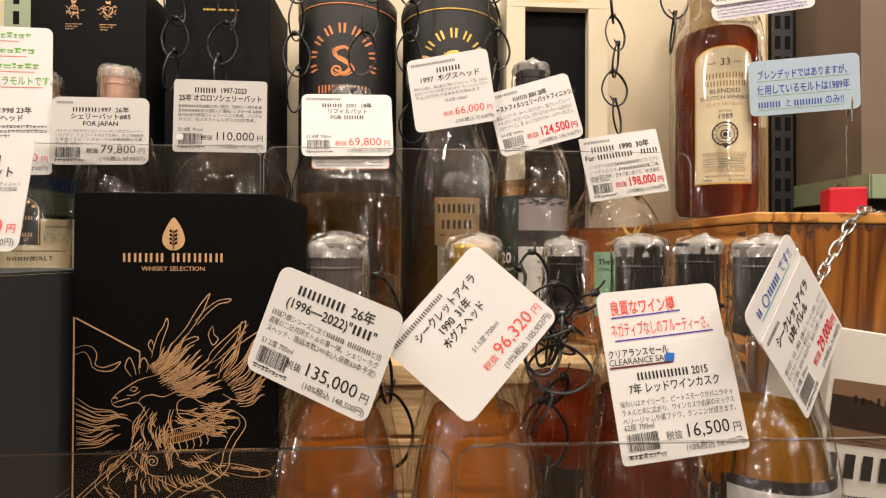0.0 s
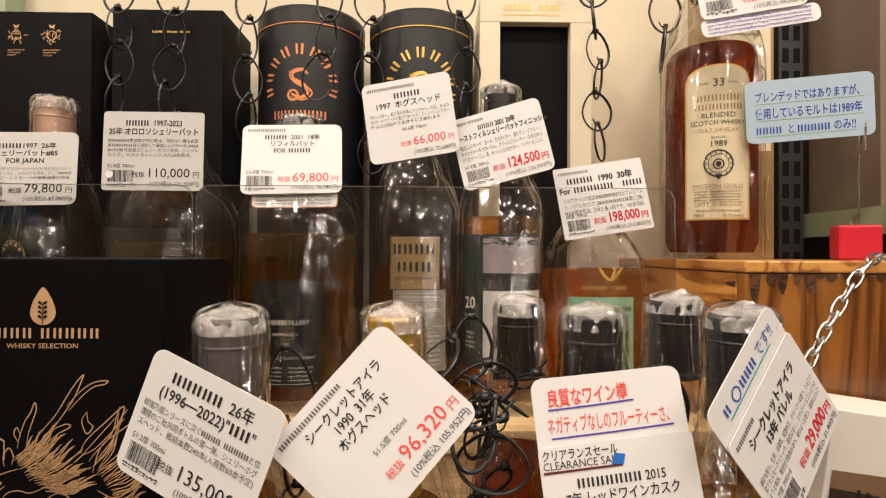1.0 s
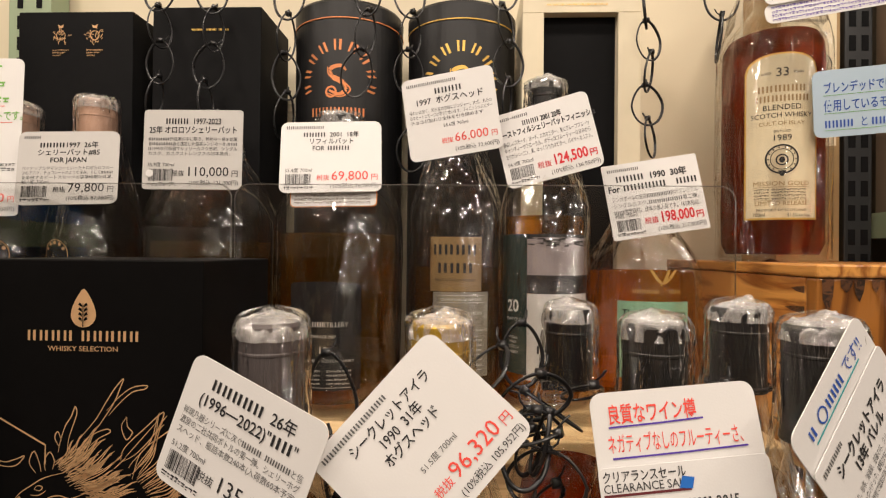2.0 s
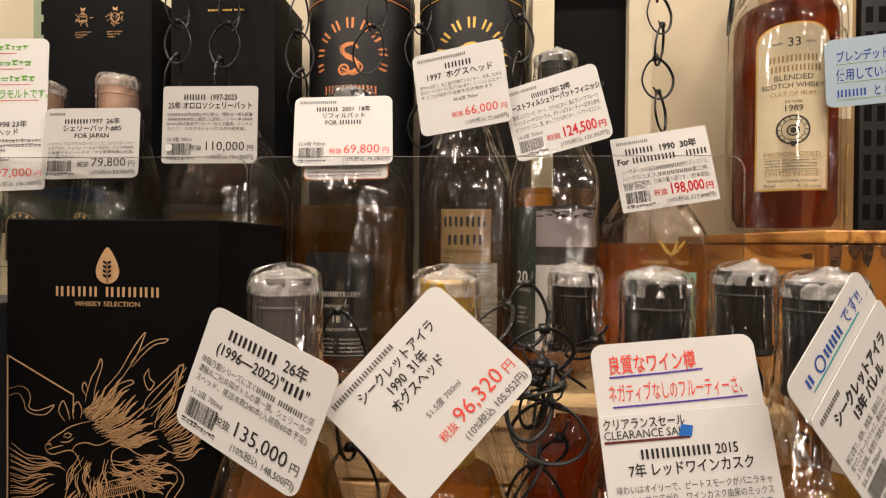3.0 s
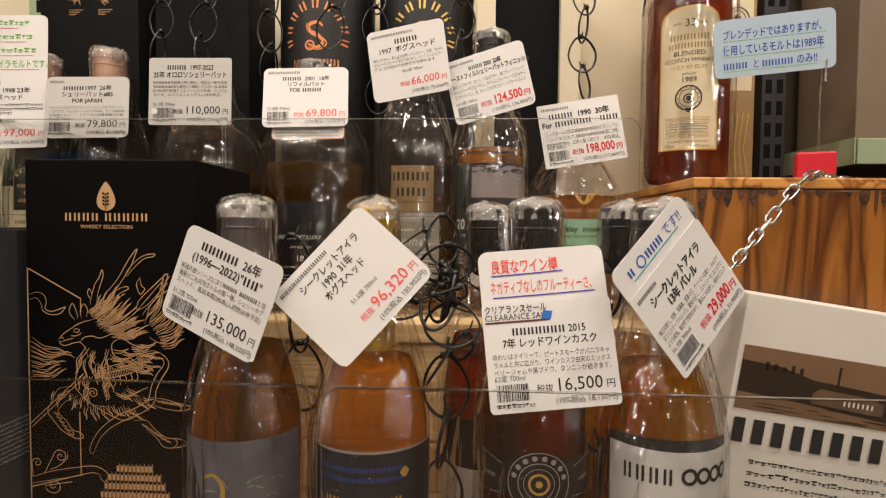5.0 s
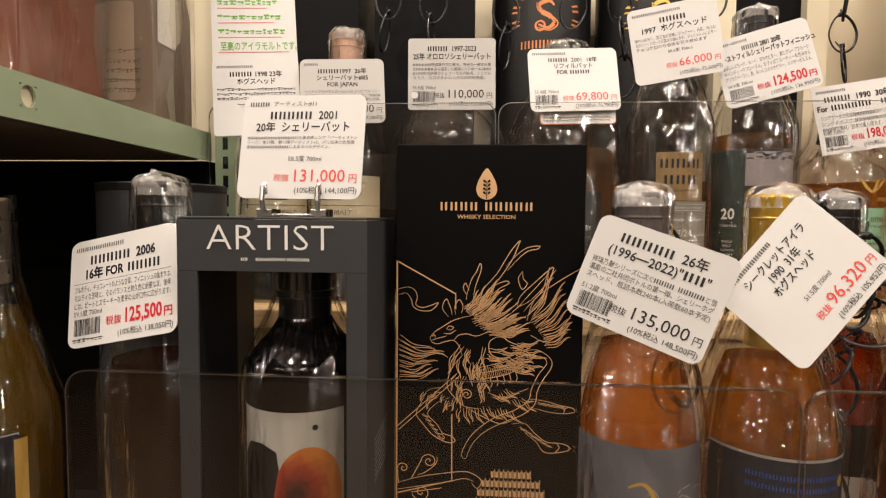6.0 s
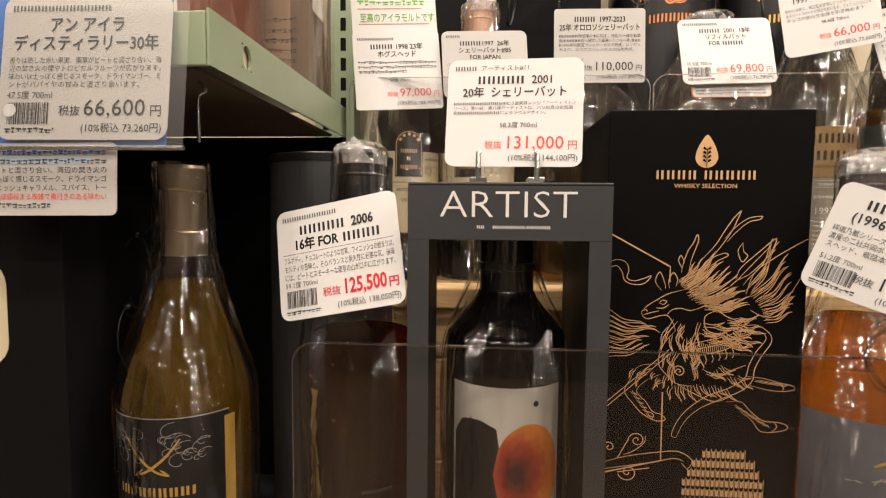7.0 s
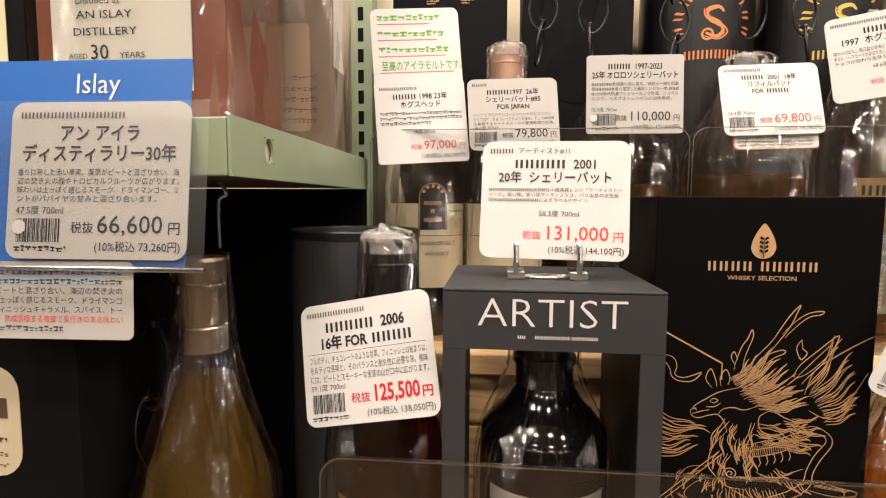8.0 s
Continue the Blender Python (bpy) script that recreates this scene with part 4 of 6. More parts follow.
    for k in range(3):
        crest.scribble(cx - 0.0085, hA - 0.0395 - 0.0026 * k, 0.017 - 0.004 * k, 0.0020, rng, 1.0)
front_ink(ca, crest, "gold_crest", GOLD_FOIL)
cb = carton("gift_box", -0.066, 0.045, 0.262, 0.345, RISER, 1.650, BLACK_BOX_SIDE, "black spirits carton with a round cut-out and gold line")
hB = 1.650 - RISER
name_bar = Ink()
x = 0.040
for n in (5, 4, 4):
    x = name_bar.blocks(n, x, hB - 0.024, 0.0030, 1.0) + 0.002
front_ink(cb, name_bar, "maker_line", YELLOW_GOLD)
# Flat black disc: the unlit inside of the cut-out, put into colour.
disc = Ink()
disc.disc(0.055, 1.528 - RISER, 0.030, n=40)
front_ink(cb, disc, "round_opening", VOID_BLACK)


def round_tin(x, y, r, z0, z1, ink_mat, rim_mat, label):
    t = thing("round_tin", pose(x, y, z0), label, "tin", "tall round tins")
    h = z1 - z0
    part("body", lathe([(0, 0), (r - 0.001, 0), (r, 0.002), (r, h - 0.021), (r - 0.0006, h - 0.020)], 72), BLACK_TIN, t, smooth=False)
    part("lid", lathe([(r + 0.0006, h - 0.0195), (r + 0.0008, h - 0.004), (r - 0.001, h - 0.001), (r - 0.003, h), (r - 0.005, h - 0.002), (0, h - 0.002)], 72), BLACK_TIN, t)
    part("rim_line", lathe([(r + 0.0002, h - 0.0205), (r + 0.0009, h - 0.0203), (r + 0.0009, h - 0.0193), (r + 0.0002, h - 0.0192)], 72), rim_mat, t)
    ink = Ink()
    # the maker's name as blocks on an arc, with a scroll emblem below it
    zc, ar = h - 0.082, 0.0350
    for k in range(9):
        a = radians(192 - 25.5 * k)
        cx, cy = ar * math.cos(a), zc + ar * math.sin(a)
        tx, ty = math.sin(a), -math.cos(a)
        rx, ry = math.cos(a), math.sin(a)
        hw, hh = 0.0043, 0.0054
        for s0, s1 in ((-1.0, -0.45), (0.35, 1.0)):
            ink.poly([(cx + tx * sx * hw * (1.0 if sy > 0 else 0.8) + rx * sy * hh, cy + ty * sx * hw * (1.0 if sy > 0 else 0.8) + ry * sy * hh) for sx, sy in ((s0, -1), (s1, -1), (s1, 1), (s0, 1))])
    curl = [(0.0085, 0.0095), (0.003, 0.0140), (-0.007, 0.0110), (-0.0055, 0.0035), (0.0040, -0.0020), (0.0085, -0.0085), (0.002, -0.0145), (-0.0085, -0.0105)]
    ink.stroke([(v.x, zc + v.y) for v in catmull([(px, pz, 0) for px, pz in curl], 6)], 0.0052, True)
    ink.stroke([(v.x * 1.5, zc + v.y * 1.18) for v in catmull([(px, pz, 0) for px, pz in curl[2:]], 6)], 0.0016, True)
    ink.ring(-0.0065, zc - 0.012, 0.0050, 0.0020)
    for k in range(7):
        ink.rect(-0.0275 + 0.0081 * k, zc - 0.036, -0.0257 + 0.0081 * k, zc - 0.0275)
        ink.rect(-0.0233 + 0.0081 * k, zc - 0.036, -0.0215 + 0.0081 * k, zc - 0.0275)
    ink.mesh("emblem_print", ink_mat, t, bend=r + 0.0004)
    return t


round_tin(0.123, 0.318, 0.0575, RISER, 1.658, COPPER_INK, COPPER_INK, "tall round black tin with copper emblem and rim line")
round_tin(0.2455, 0.318, 0.0575, RISER, 1.656, YELLOW_GOLD, YELLOW_GOLD, "tall round black tin with gold emblem and rim line")


def ivory_window_box():
    x0, x1, y0, y1, z1 = 0.307, 0.425, 0.275, 0.365, 1.672
    t = thing("gift_box", pose(x0, y0, RISER), "tall ivory carton with a dark window", "gift box")
    w, d, h = x1 - x0, y1 - y0, z1 - RISER
    a, b, top, low = 0.0215, w - 0.0225, h - 0.0245, 0.03
    part("back_shell", box(0, w, 0.013, d, 0, h, 0.0006), IVORY_BOX, t)
    part("front_rail", box(0, w, 0, 0.0125, top, h, 0.0006), IVORY_BOX, t)
    part("front_rail", box(0, w, 0, 0.0125, 0, low, 0.0006), IVORY_BOX, t)
    part("front_stile", box(0, a, 0, 0.0125, low + 0.0002, top - 0.0002, 0.0004), IVORY_BOX, t)
    part("front_stile", box(b, w, 0, 0.0125, low + 0.0002, top - 0.0002, 0.0004), IVORY_BOX, t)
    part("dark_lining", box(a + 0.0003, b - 0.0003, 0.011, 0.0125, low + 0.0003, top - 0.0003), VOID_BLACK, t)
    ink = Ink()
    ink.blocks(4, 0.024, h - 0.012, 0.0085, 1.0)
    ink.blocks(3, 0.062, h - 0.012, 0.0085, 1.0)
    ink.blocks(26, 0.024, h - 0.0175, 0.0028, 0.95)
    front_ink(t, ink, "maker_line", YELLOW_GOLD)
    return t


ivory_window_box()


def gold_carton():
    t = carton("gift_box", 0.560, 0.622, 0.280, 0.345, CRATE_TOP, 1.715, BRONZE_LABEL, "gold spirits carton with a cream label panel")
    h = 1.715 - CRATE_TOP
    pan = box(0.004, 0.058, -0.0006, -0.0001, 0.115, h - 0.01)
    part("label_panel", pan, CREAM_PAPER, t)
    ink = Ink()
    for z, s in ((h - 0.055, 0.0052), (h - 0.066, 0.0052), (h - 0.077, 0.0042)):
        ink.blocks(11, 0.007, z, s, 1.0)
    ink.line("1989", 0.040, h - 0.093, 0.009, "center")
    ink.ring(0.040, h - 0.120, 0.013, 0.0012)
    ink.ring(0.040, h - 0.120, 0.009, 0.0008)
    ink.disc(0.040, h - 0.120, 0.0045)
    ob = ink.mesh("label_print", INK, t)
    ob.matrix_local = pose(0, -0.0009, 0, 90, 0, 0)
    low = Ink()
    for k in range(9):
        low.stroke([(0.008 + 0.006 * k, 0.02), (0.011 + 0.005 * k, 0.05), (0.008 + 0.006 * k, 0.09)], 0.0008)
    low.blocks(9, 0.006, 0.012, 0.005, 1.0)
    front_ink(t, low, "gold_tracery", YELLOW_GOLD)


gold_carton()


def photo_carton():
    """White carton with a sepia shore picture, standing at a lean."""
    w, h, d = 0.205, 0.235, 0.06
    t = thing("gift_box", pose(0.4965, 0.030, 1.3135, 0, 8.6, 2.0), "white carton with a sepia picture of buildings on a shore", "gift box")
    part("body", box(0, w, 0, d, -h, 0, 0.0008), PAPER_GREY, t)
    sky, hill, house, word = Ink(), Ink(), Ink(), Ink()
    p0, p1, pt, pb = 0.0035, 0.160, -0.0355, -0.080
    sky.rect(p0, pb, p1, pt)
    hill.poly([(p0, pb + 0.012), (0.05, pb + 0.010), (0.1, pb + 0.006), (p1, pb + 0.004), (p1 - 0.012, pb + 0.014), (0.115, pb + 0.024), (0.08, pb + 0.026), (0.055, pb + 0.027), (0.03, pb + 0.033), (p0, pb + 0.034)])
    hill.rect(0.0705, pb + 0.024, 0.0722, pb + 0.039)
    for k in range(5):
        hill.rect(0.02 + 0.006 * k, pb + 0.029, 0.0225 + 0.006 * k, pb + 0.035 - 0.001 * (k % 3))
    house.poly([(0.055, pb + 0.011), (0.105, pb + 0.009), (0.105, pb + 0.018), (0.09, pb + 0.021), (0.06, pb + 0.022), (0.055, pb + 0.018)])
    for k in range(7):
        house.rect(0.077 + 0.0032 * k, pb + 0.0125, 0.0787 + 0.0032 * k, pb + 0.0165)
    rng = random.Random(9)
    for k in range(26):
        x = rng.uniform(p0, p1 - 0.03)
        z = rng.uniform(pb + 0.0006, pb + 0.0085)
        hill.rect(x, z, x + rng.uniform(0.006, 0.028), z + 0.0005)
    for k in range(9):
        word.rect(0.0052 + 0.0137 * k, -0.1035, 0.0132 + 0.0137 * k, -0.0863)
    for k in range(3):
        word.scribble(0.02, -0.118 - 0.008 * k, 0.10, 0.005, rng, 1.0)
    windows = Ink()
    for k in range(7):
        windows.rect(0.0772 + 0.0032 * k, pb + 0.0127, 0.0784 + 0.0032 * k, pb + 0.0162)
    for i, (ink, nm, m) in enumerate(((sky, "picture_sky", SEPIA_SKY), (hill, "picture_shore", SEPIA_DARK), (house, "picture_house", SEPIA_MID), (windows, "picture_window", PAPER_GREY), (word, "maker_line", INK))):
        ob = ink.mesh(nm, m, t)
        ob.matrix_local = pose(0, -0.0003 - 0.00012 * i, 0, 90, 0, 0)


photo_carton()

# left side: grey tin, dark carton, cartons on the side shelf
tin = thing("round_tin", pose(-0.1885, 0.058, FLOOR), "matt charcoal cardboard tube with a black lid rim", "tin")
ht = 1.377 - FLOOR
part("body", lathe([(0, 0), (0.044, 0), (0.0445, 0.002), (0.0445, ht - 0.006)], 64), SLATE_BOX, tin)
part("lid", lathe([(0.0450, ht - 0.0058), (0.0452, ht - 0.001), (0.0445, ht), (0.0430, ht - 0.0015), (0.0425, ht - 0.005), (0, ht - 0.005)], 64), BLACK_TIN, tin)
ink = Ink()
ink.line("THE", 0.0, ht - 0.0585, 0.0046, "center", 1.1)
ink.blocks(9, -0.0145, ht - 0.0665, 0.0056, 0.68)
ink.rect(-0.014, ht - 0.0545, -0.006, ht - 0.0541)
ink.rect(0.006, ht - 0.0545, 0.014, ht - 0.0541)
ink.mesh("tube_print", SILVER_INK, tin, bend=0.0449)

dark = carton("gift_box", -0.415, -0.305, -0.062, 0.035, FLOOR, 1.352, BLACK_BOX_SIDE, "dark charcoal carton with a rounded beige label")
lab = slab(rounded(0.072, 0.060, 0.014), 0.0004)
ob = part("label", lab, CREAM_PAPER, dark, "rounded beige paper label")
ob.matrix_local = pose(0.041, -0.0006, 1.279 - FLOOR, 90)
ink = Ink()
rng = random.Random(8)
ink.scribble(-0.006, -0.012, 0.034, 0.006, rng, 1.0)
ink.scribble(-0.002, -0.019, 0.030, 0.004, rng, 1.0)
ink.scribble(0.006, -0.025, 0.022, 0.003, rng, 1.0)
ink.rect(-0.03, 0.002, 0.029, 0.013)
ink.mesh("label_print", SEPIA_MID, ob)

SIDE = 1.4335
ru = carton("gift_box", -0.372, -0.251, 0.000, 0.080, SIDE, 1.70, WINE_RED, "russet carton with a white paper label in clear film")
lab = part("label", box(0.011, 0.1005, -0.0012, -0.0003, 0.028, 0.21), PAPER_GREY, ru, "off-white paper label")
ink = Ink()
ink.line("AN ISLAY", 0.046, 0.0715, 0.0066, "center", 1.30)
ink.line("DISTILLERY", 0.046, 0.0615, 0.0066, "center", 1.25)
ink.line("30", 0.042, 0.0475, 0.0125, "center")
ink.line("AGED", 0.028, 0.0480, 0.0042, "center", 1.1)
ink.line("YEARS", 0.063, 0.0480, 0.0048, "center", 1.2)
ink.line("Distilled at", 0.042, 0.0800, 0.0066, "center")
ob = ink.mesh("label_print", INK, ru)
ob.matrix_local = pose(0, -0.0015, 0, 90, 0, 0)
film = box(-0.004, 0.1245, -0.004, 0.083, 0.0, 0.262, 0.002)
part("film_wrap", film, FILM_SMOOTH, ru)
tb = carton("gift_box", -0.322, -0.216, 0.092, 0.150, SIDE, 1.72, TAUPE_BOX, "taupe carton in clear film with a paper note")
part("label", slab([(x, y) for x, y in rounded(0.054, 0.080, 0.004)], 0.0004), PINK_PAPER, tb, "pale pinkish paper label").matrix_local = pose(0.063, -0.0006, 0.056, 90)
note = part("note", box(0.1062, 0.1066, 0.006, 0.032, 0.065, 0.19), PAPER_GREY, tb, "white paper note on the side")
part("film_wrap", box(-0.003, 0.1092, -0.003, 0.061, 0.0, 0.29, 0.002), FILM_SMOOTH, tb)
ink = Ink()
rng = random.Random(21)
for k in range(5):
    ink.scribble(0.045, 0.022 + 0.008 * k, 0.05, 0.005, rng, 1.0)
front_ink(tb, ink, "grey_print", INK_GREY)
wl = carton("gift_box", -0.486, -0.380, 0.000, 0.080, SIDE, 1.62, BLACK_BOX_SIDE, "black carton with a cream label")
part("label", box(0.03, 0.094, -0.0008, -0.0002, 0.02, 0.15), CREAM_PAPER, wl)
# next bay on the other side
tc = carton("gift_box", 0.716, 0.86, 0.255, 0.36, 1.4515, 1.80, TAUPE_BOX, "plain taupe carton on the green shelf")
part("lid", box(-0.0015, 0.1455, -0.0015, 0.1065, 0.3487, 0.388, 0.0008), TAUPE_BOX, tc)
bt = thing("round_tin", pose(0.760, 0.150, FLOOR), "black round tin with a narrow gold band", "tin")
part("body", lathe([(0, 0), (0.044, 0), (0.045, 0.002), (0.045, 0.255), (0.0435, 0.258), (0.042, 0.2555), (0, 0.2555)], 56), BLACK_TIN, bt)
part("gold_band", lathe([(0.0451, 0.206), (0.0456, 0.207), (0.0456, 0.215), (0.0451, 0.216)], 56), YELLOW_GOLD, bt)
# Plain black box, added to fill the dark area below the next shelf.
wb = carton("gift_box", 0.70, 0.80, 0.22, 0.33, FLOOR, 1.392, BLACK_BOX, "plain black box added behind the tin")

# ---- bottles ----


def wrap_shell(profile, seed, amp=0.0016, segs=150):
    """Loose cellophane round a bottle: a turned shell with creases, and pleats that run up to the neck."""
    bm = lathe(profile, segs)
    widest = max(r for r, z in profile)
    for v in bm.verts:
        r = math.hypot(v.co.x, v.co.y)
        if r < 1e-5:
            continue
        a = math.atan2(v.co.y, v.co.x)
        p = noise.noise(Vector((math.cos(a) * 5, math.sin(a) * 5, v.co.z * 18 + seed * 7.3)))
        q = noise.noise(Vector((math.cos(a) * 14, math.sin(a) * 14, v.co.z * 40 + seed * 3.1)))
        ridge = 1 - 2 * abs(noise.noise(Vector((math.cos(a + 4 * v.co.z) * 9, math.sin(a + 4 * v.co.z) * 9, v.co.z * 5 + seed * 4.7))))
        gathered = min(1.0, max(0.0, 1.25 * (1 - r / widest)))
        k = 1 + (amp * (p * 1.2 + 0.7 * q + 0.5) + 0.0022 * gathered * ridge ** 3) / max(r, 0.012)
        v.co.x *= k
        v.co.y *= k
    return bm


def bottle(x, y, z, label, profile, fill, liquid, cap, cap_mat, glass_mat=None, wrap=None, seed=1, group="whisky bottles", yaw=0.0, wrap_mat=None, wall=0.0022, bunch=True):
    """profile: (r, z) of the glass from foot to lip; cap: (r, z) pairs; fill: the liquid's level."""
    t = thing("bottle", pose(x, y, z, 0, 0, yaw), label, "bottle", group)
    prof = smooth_profile(profile, 5)
    part("glass", lathe([(0, 0.003)] + [(profile[0][0] * 0.8, 0.0)] + prof + [(0, prof[-1][1])], 64), glass_mat or CLEAR_GLASS, t, smooth=True)
    if liquid:
        inner = [(max(r - wall, 0.002), zz) for r, zz in prof if 0.006 < zz < fill]
        part("whisky", lathe([(0, 0.007)] + [(inner[0][0] * 0.9, 0.0065)] + inner + [(inner[-1][0], fill), (0, fill)], 48), liquid, t, smooth=True)
    part("cap", lathe(cap, 48), cap_mat, t, smooth=False)
    if wrap and bunch:
        zt = cap[-1][1]
        cr = cap[-2][0]
        bm = lathe(smooth_profile([(cr * 1.12, zt - 0.0085), (cr * 1.10, zt - 0.005), (cr * 1.07, zt - 0.0015), (cr * 0.97, zt + 0.0008), (cr * 0.66, zt + 0.0026), (cr * 0.30, zt + 0.0046), (0.0012, zt + 0.0066)], 5), 56)
        rng = random.Random(seed * 13)
        lean_x, lean_y = rng.uniform(-0.5, 0.5) * cr, rng.uniform(-0.3, 0.3) * cr
        for v in bm.verts:
            k = noise.noise(Vector((v.co.x * 150, v.co.y * 150, v.co.z * 60 + seed * 5)))
            fine = noise.noise(Vector((v.co.x * 420, v.co.y * 420, v.co.z * 200 + seed * 9)))
            up = max(0.0, (v.co.z - zt + 0.004) / 0.014)
            v.co.z += (0.0034 * k + 0.0014 * fine) * min(up * 1.6, 1.0)
            f = 1 + 0.16 * noise.noise(Vector((v.co.x * 230, v.co.y * 230, v.co.z * 70 + seed)))
            v.co.x = v.co.x * f + lean_x * up
            v.co.y = v.co.y * f + lean_y * up
        part("film_knot", bm, FILM_BUNCH, t, "crumpled film gathered over the cap")
    if wrap:
        part("cellophane", wrap_shell(smooth_profile(wrap, 5), seed), wrap_mat or FILM, t, smooth=True)
    return t


def capsule(r, z0, z1, flare=1.06):
    return [(r * flare, z0), (r * flare, z0 + 0.002), (r * 1.01, z0 + 0.006), (r, z1 - 0.016), (r * 1.02, z1 - 0.0155), (r * 1.02, z1 - 0.0145), (r, z1 - 0.014), (r * 0.99, z1 - 0.002), (r * 0.93, z1), (0, z1)]


def label_patch(t, name, r, width, z0, z1, mat, label="", middle=0.0, rise=0.0, lift=0.0004, arch=0.0):
    """A paper label wrapped on a round body; width along the curve."""
    ink = Ink()
    n = 28
    for i in range(n):
        a, b = (-width / 2 + width * k / n for k in (i, i + 1))

        def top(u):
            f = abs(u) / (width / 2)
            return z1 - arch * (1 - math.sqrt(max(0.0, 1 - f ** 2.6))) if arch else z1
        ink.add([(a, z0), (b, z0), (b, top(b)), (a, top(a))], [(0, 1, 2, 3)])
    ob = ink.mesh(name, mat, t, bend=r + lift, middle=middle, label=label)
    return ob


def label_ink(ob_t, ink, name, mat, r, middle=0.0, lift=0.0007):
    return ink.mesh(name, mat, ob_t, bend=r + lift, middle=middle)


def standard(r, h, shoulder, neck_r=0.0145, low=0.5):
    """A tall round bottle with a rounded shoulder."""
    return [(r * 0.97, 0.0), (r, 0.004), (r, h * 0.3), (r, shoulder - 0.012), (r * 0.965, shoulder + 0.006), (r * 0.82, shoulder + 0.030), (r * 0.58, shoulder + 0.054), (neck_r * 1.15, shoulder + 0.076), (neck_r, shoulder + 0.092), (neck_r, h - 0.004)]


def standard_wrap(r, h, shoulder, cap_r, tight=0.0):
    return [(r + 0.002, 0.004), (r + 0.0025, h * 0.3), (r + 0.003, shoulder - 0.016), (r * 0.97 + 0.003, shoulder + 0.006), (r * 0.85 + 0.003, shoulder + 0.030), (r * 0.66 + 0.003, shoulder + 0.056), (cap_r + 0.0034, shoulder + 0.088), (cap_r + 0.0014, h - 0.03), (cap_r + 0.0011, h - 0.006), (cap_r * 0.9, h + 0.0015), (cap_r * 0.45, h + 0.0045), (0.0015, h + 0.006)]


H = 0.300
# front row
bl = bottle(0.154, 0.002, FLOOR, "amber whisky bottle in crinkled film with a storm-grey painted label", standard(0.037, H, 0.158), 0.205, DEEP_AMBER, capsule(0.0158, 0.245, H - 0.002), GREY_CAP, wrap=standard_wrap(0.037, H, 0.158, 0.0158), seed=1)
label_patch(bl, "label", 0.037, 0.105, 0.045, 0.152, STORM_LABEL)
ink = Ink()
ink.stroke([(v.x, v.y) for v in catmull([(-0.014, 0.128, 0), (-0.006, 0.131, 0), (0.000, 0.124, 0), (-0.001, 0.112, 0), (-0.006, 0.098, 0), (-0.010, 0.085, 0)])], 0.0030, True)
label_ink(bl, ink, "yellow_curl", YELLOW_GOLD, 0.037)
ink = Ink()
rng = random.Random(4)
for k in range(42):
    x, zz = rng.uniform(-0.028, 0.03), rng.uniform(0.06, 0.128)
    ink.stroke([(x, zz), (x + rng.uniform(0.002, 0.006), zz + rng.uniform(0.001, 0.005)), (x + rng.uniform(0.006, 0.011), zz + rng.uniform(-0.003, 0.006))], 0.0009, True)
label_ink(bl, ink, "pale_strokes", SILVER_INK, 0.037)

bs = bottle(0.2385, 0.010, FLOOR, "amber whisky bottle with gold capsule and navy label", standard(0.039, H, 0.155), 0.195, AMBER, capsule(0.0150, 0.203, H - 0.002), GOLD_CAP, wrap=standard_wrap(0.039, H, 0.155, 0.0150), seed=2)
label_patch(bs, "label", 0.039, 0.112, 0.040, 0.146, NAVY_LABEL)
label_patch(bs, "label_border", 0.039, 0.112, 0.1445, 0.1462, SILVER_INK, lift=0.0008)
ink = Ink()
for k in range(2):
    ink.blocks(16, -0.030, 0.133 - 0.0065 * k, 0.0042, 0.95)
label_ink(bs, ink, "blue_line", BLUE_INK, 0.039)
ink = Ink()
ink.blocks(3, -0.032, 0.1105, 0.0085, 0.82)
ink.blocks(6, -0.009, 0.1105, 0.0085, 0.80)
ink.disc(0.028, 0.131, 0.0035)
label_ink(bs, ink, "gold_line", YELLOW_GOLD, 0.039)

b1 = bottle(0.317, 0.076, FLOOR, "dark red whisky bottle with black capsule and black tie", standard(0.0355, H, 0.165), 0.20, MAHOGANY, capsule(0.0143, 0.250, H - 0.001), RUBBER_CAP, wrap=standard_wrap(0.0355, H, 0.165, 0.0143), seed=3)
label_patch(b1, "label", 0.0355, 0.085, 0.045, 0.105, PAPER_GREY)
label_patch(b1, "label_band", 0.0355, 0.085, 0.105, 0.142, DARK_LABEL)
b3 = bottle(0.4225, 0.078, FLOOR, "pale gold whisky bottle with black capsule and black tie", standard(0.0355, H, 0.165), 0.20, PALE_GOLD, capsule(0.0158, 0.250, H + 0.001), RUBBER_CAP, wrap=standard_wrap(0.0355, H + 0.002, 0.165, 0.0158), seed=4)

b2 = bottle(0.3475, 0.0115, FLOOR, "russet whisky bottle with black capsule and round grey emblem", standard(0.0365, H, 0.165), 0.205, MAHOGANY, capsule(0.0155, 0.238, H - 0.001), RUBBER_CAP, wrap=standard_wrap(0.0365, H, 0.165, 0.0155), seed=5)
ink, dk = Ink(), Ink()
label_patch(b2, "label_band", 0.0365, 0.10, 0.118, 0.142, DARK_LABEL)
dk.disc(0, 0.128, 0.0205)
label_ink(b2, dk, "emblem_ground", DARK_LABEL, 0.0365, lift=0.0008)
for rr, ww in ((0.0195, 0.0006), (0.0130, 0.0006), (0.0095, 0.0004)):
    ink.ring(0, 0.128, rr, ww)
for k in range(8):
    a = radians(165 - 21.5 * k)
    ink.disc(0.0162 * math.cos(a), 0.128 + 0.0162 * math.sin(a), 0.0018, n=8)
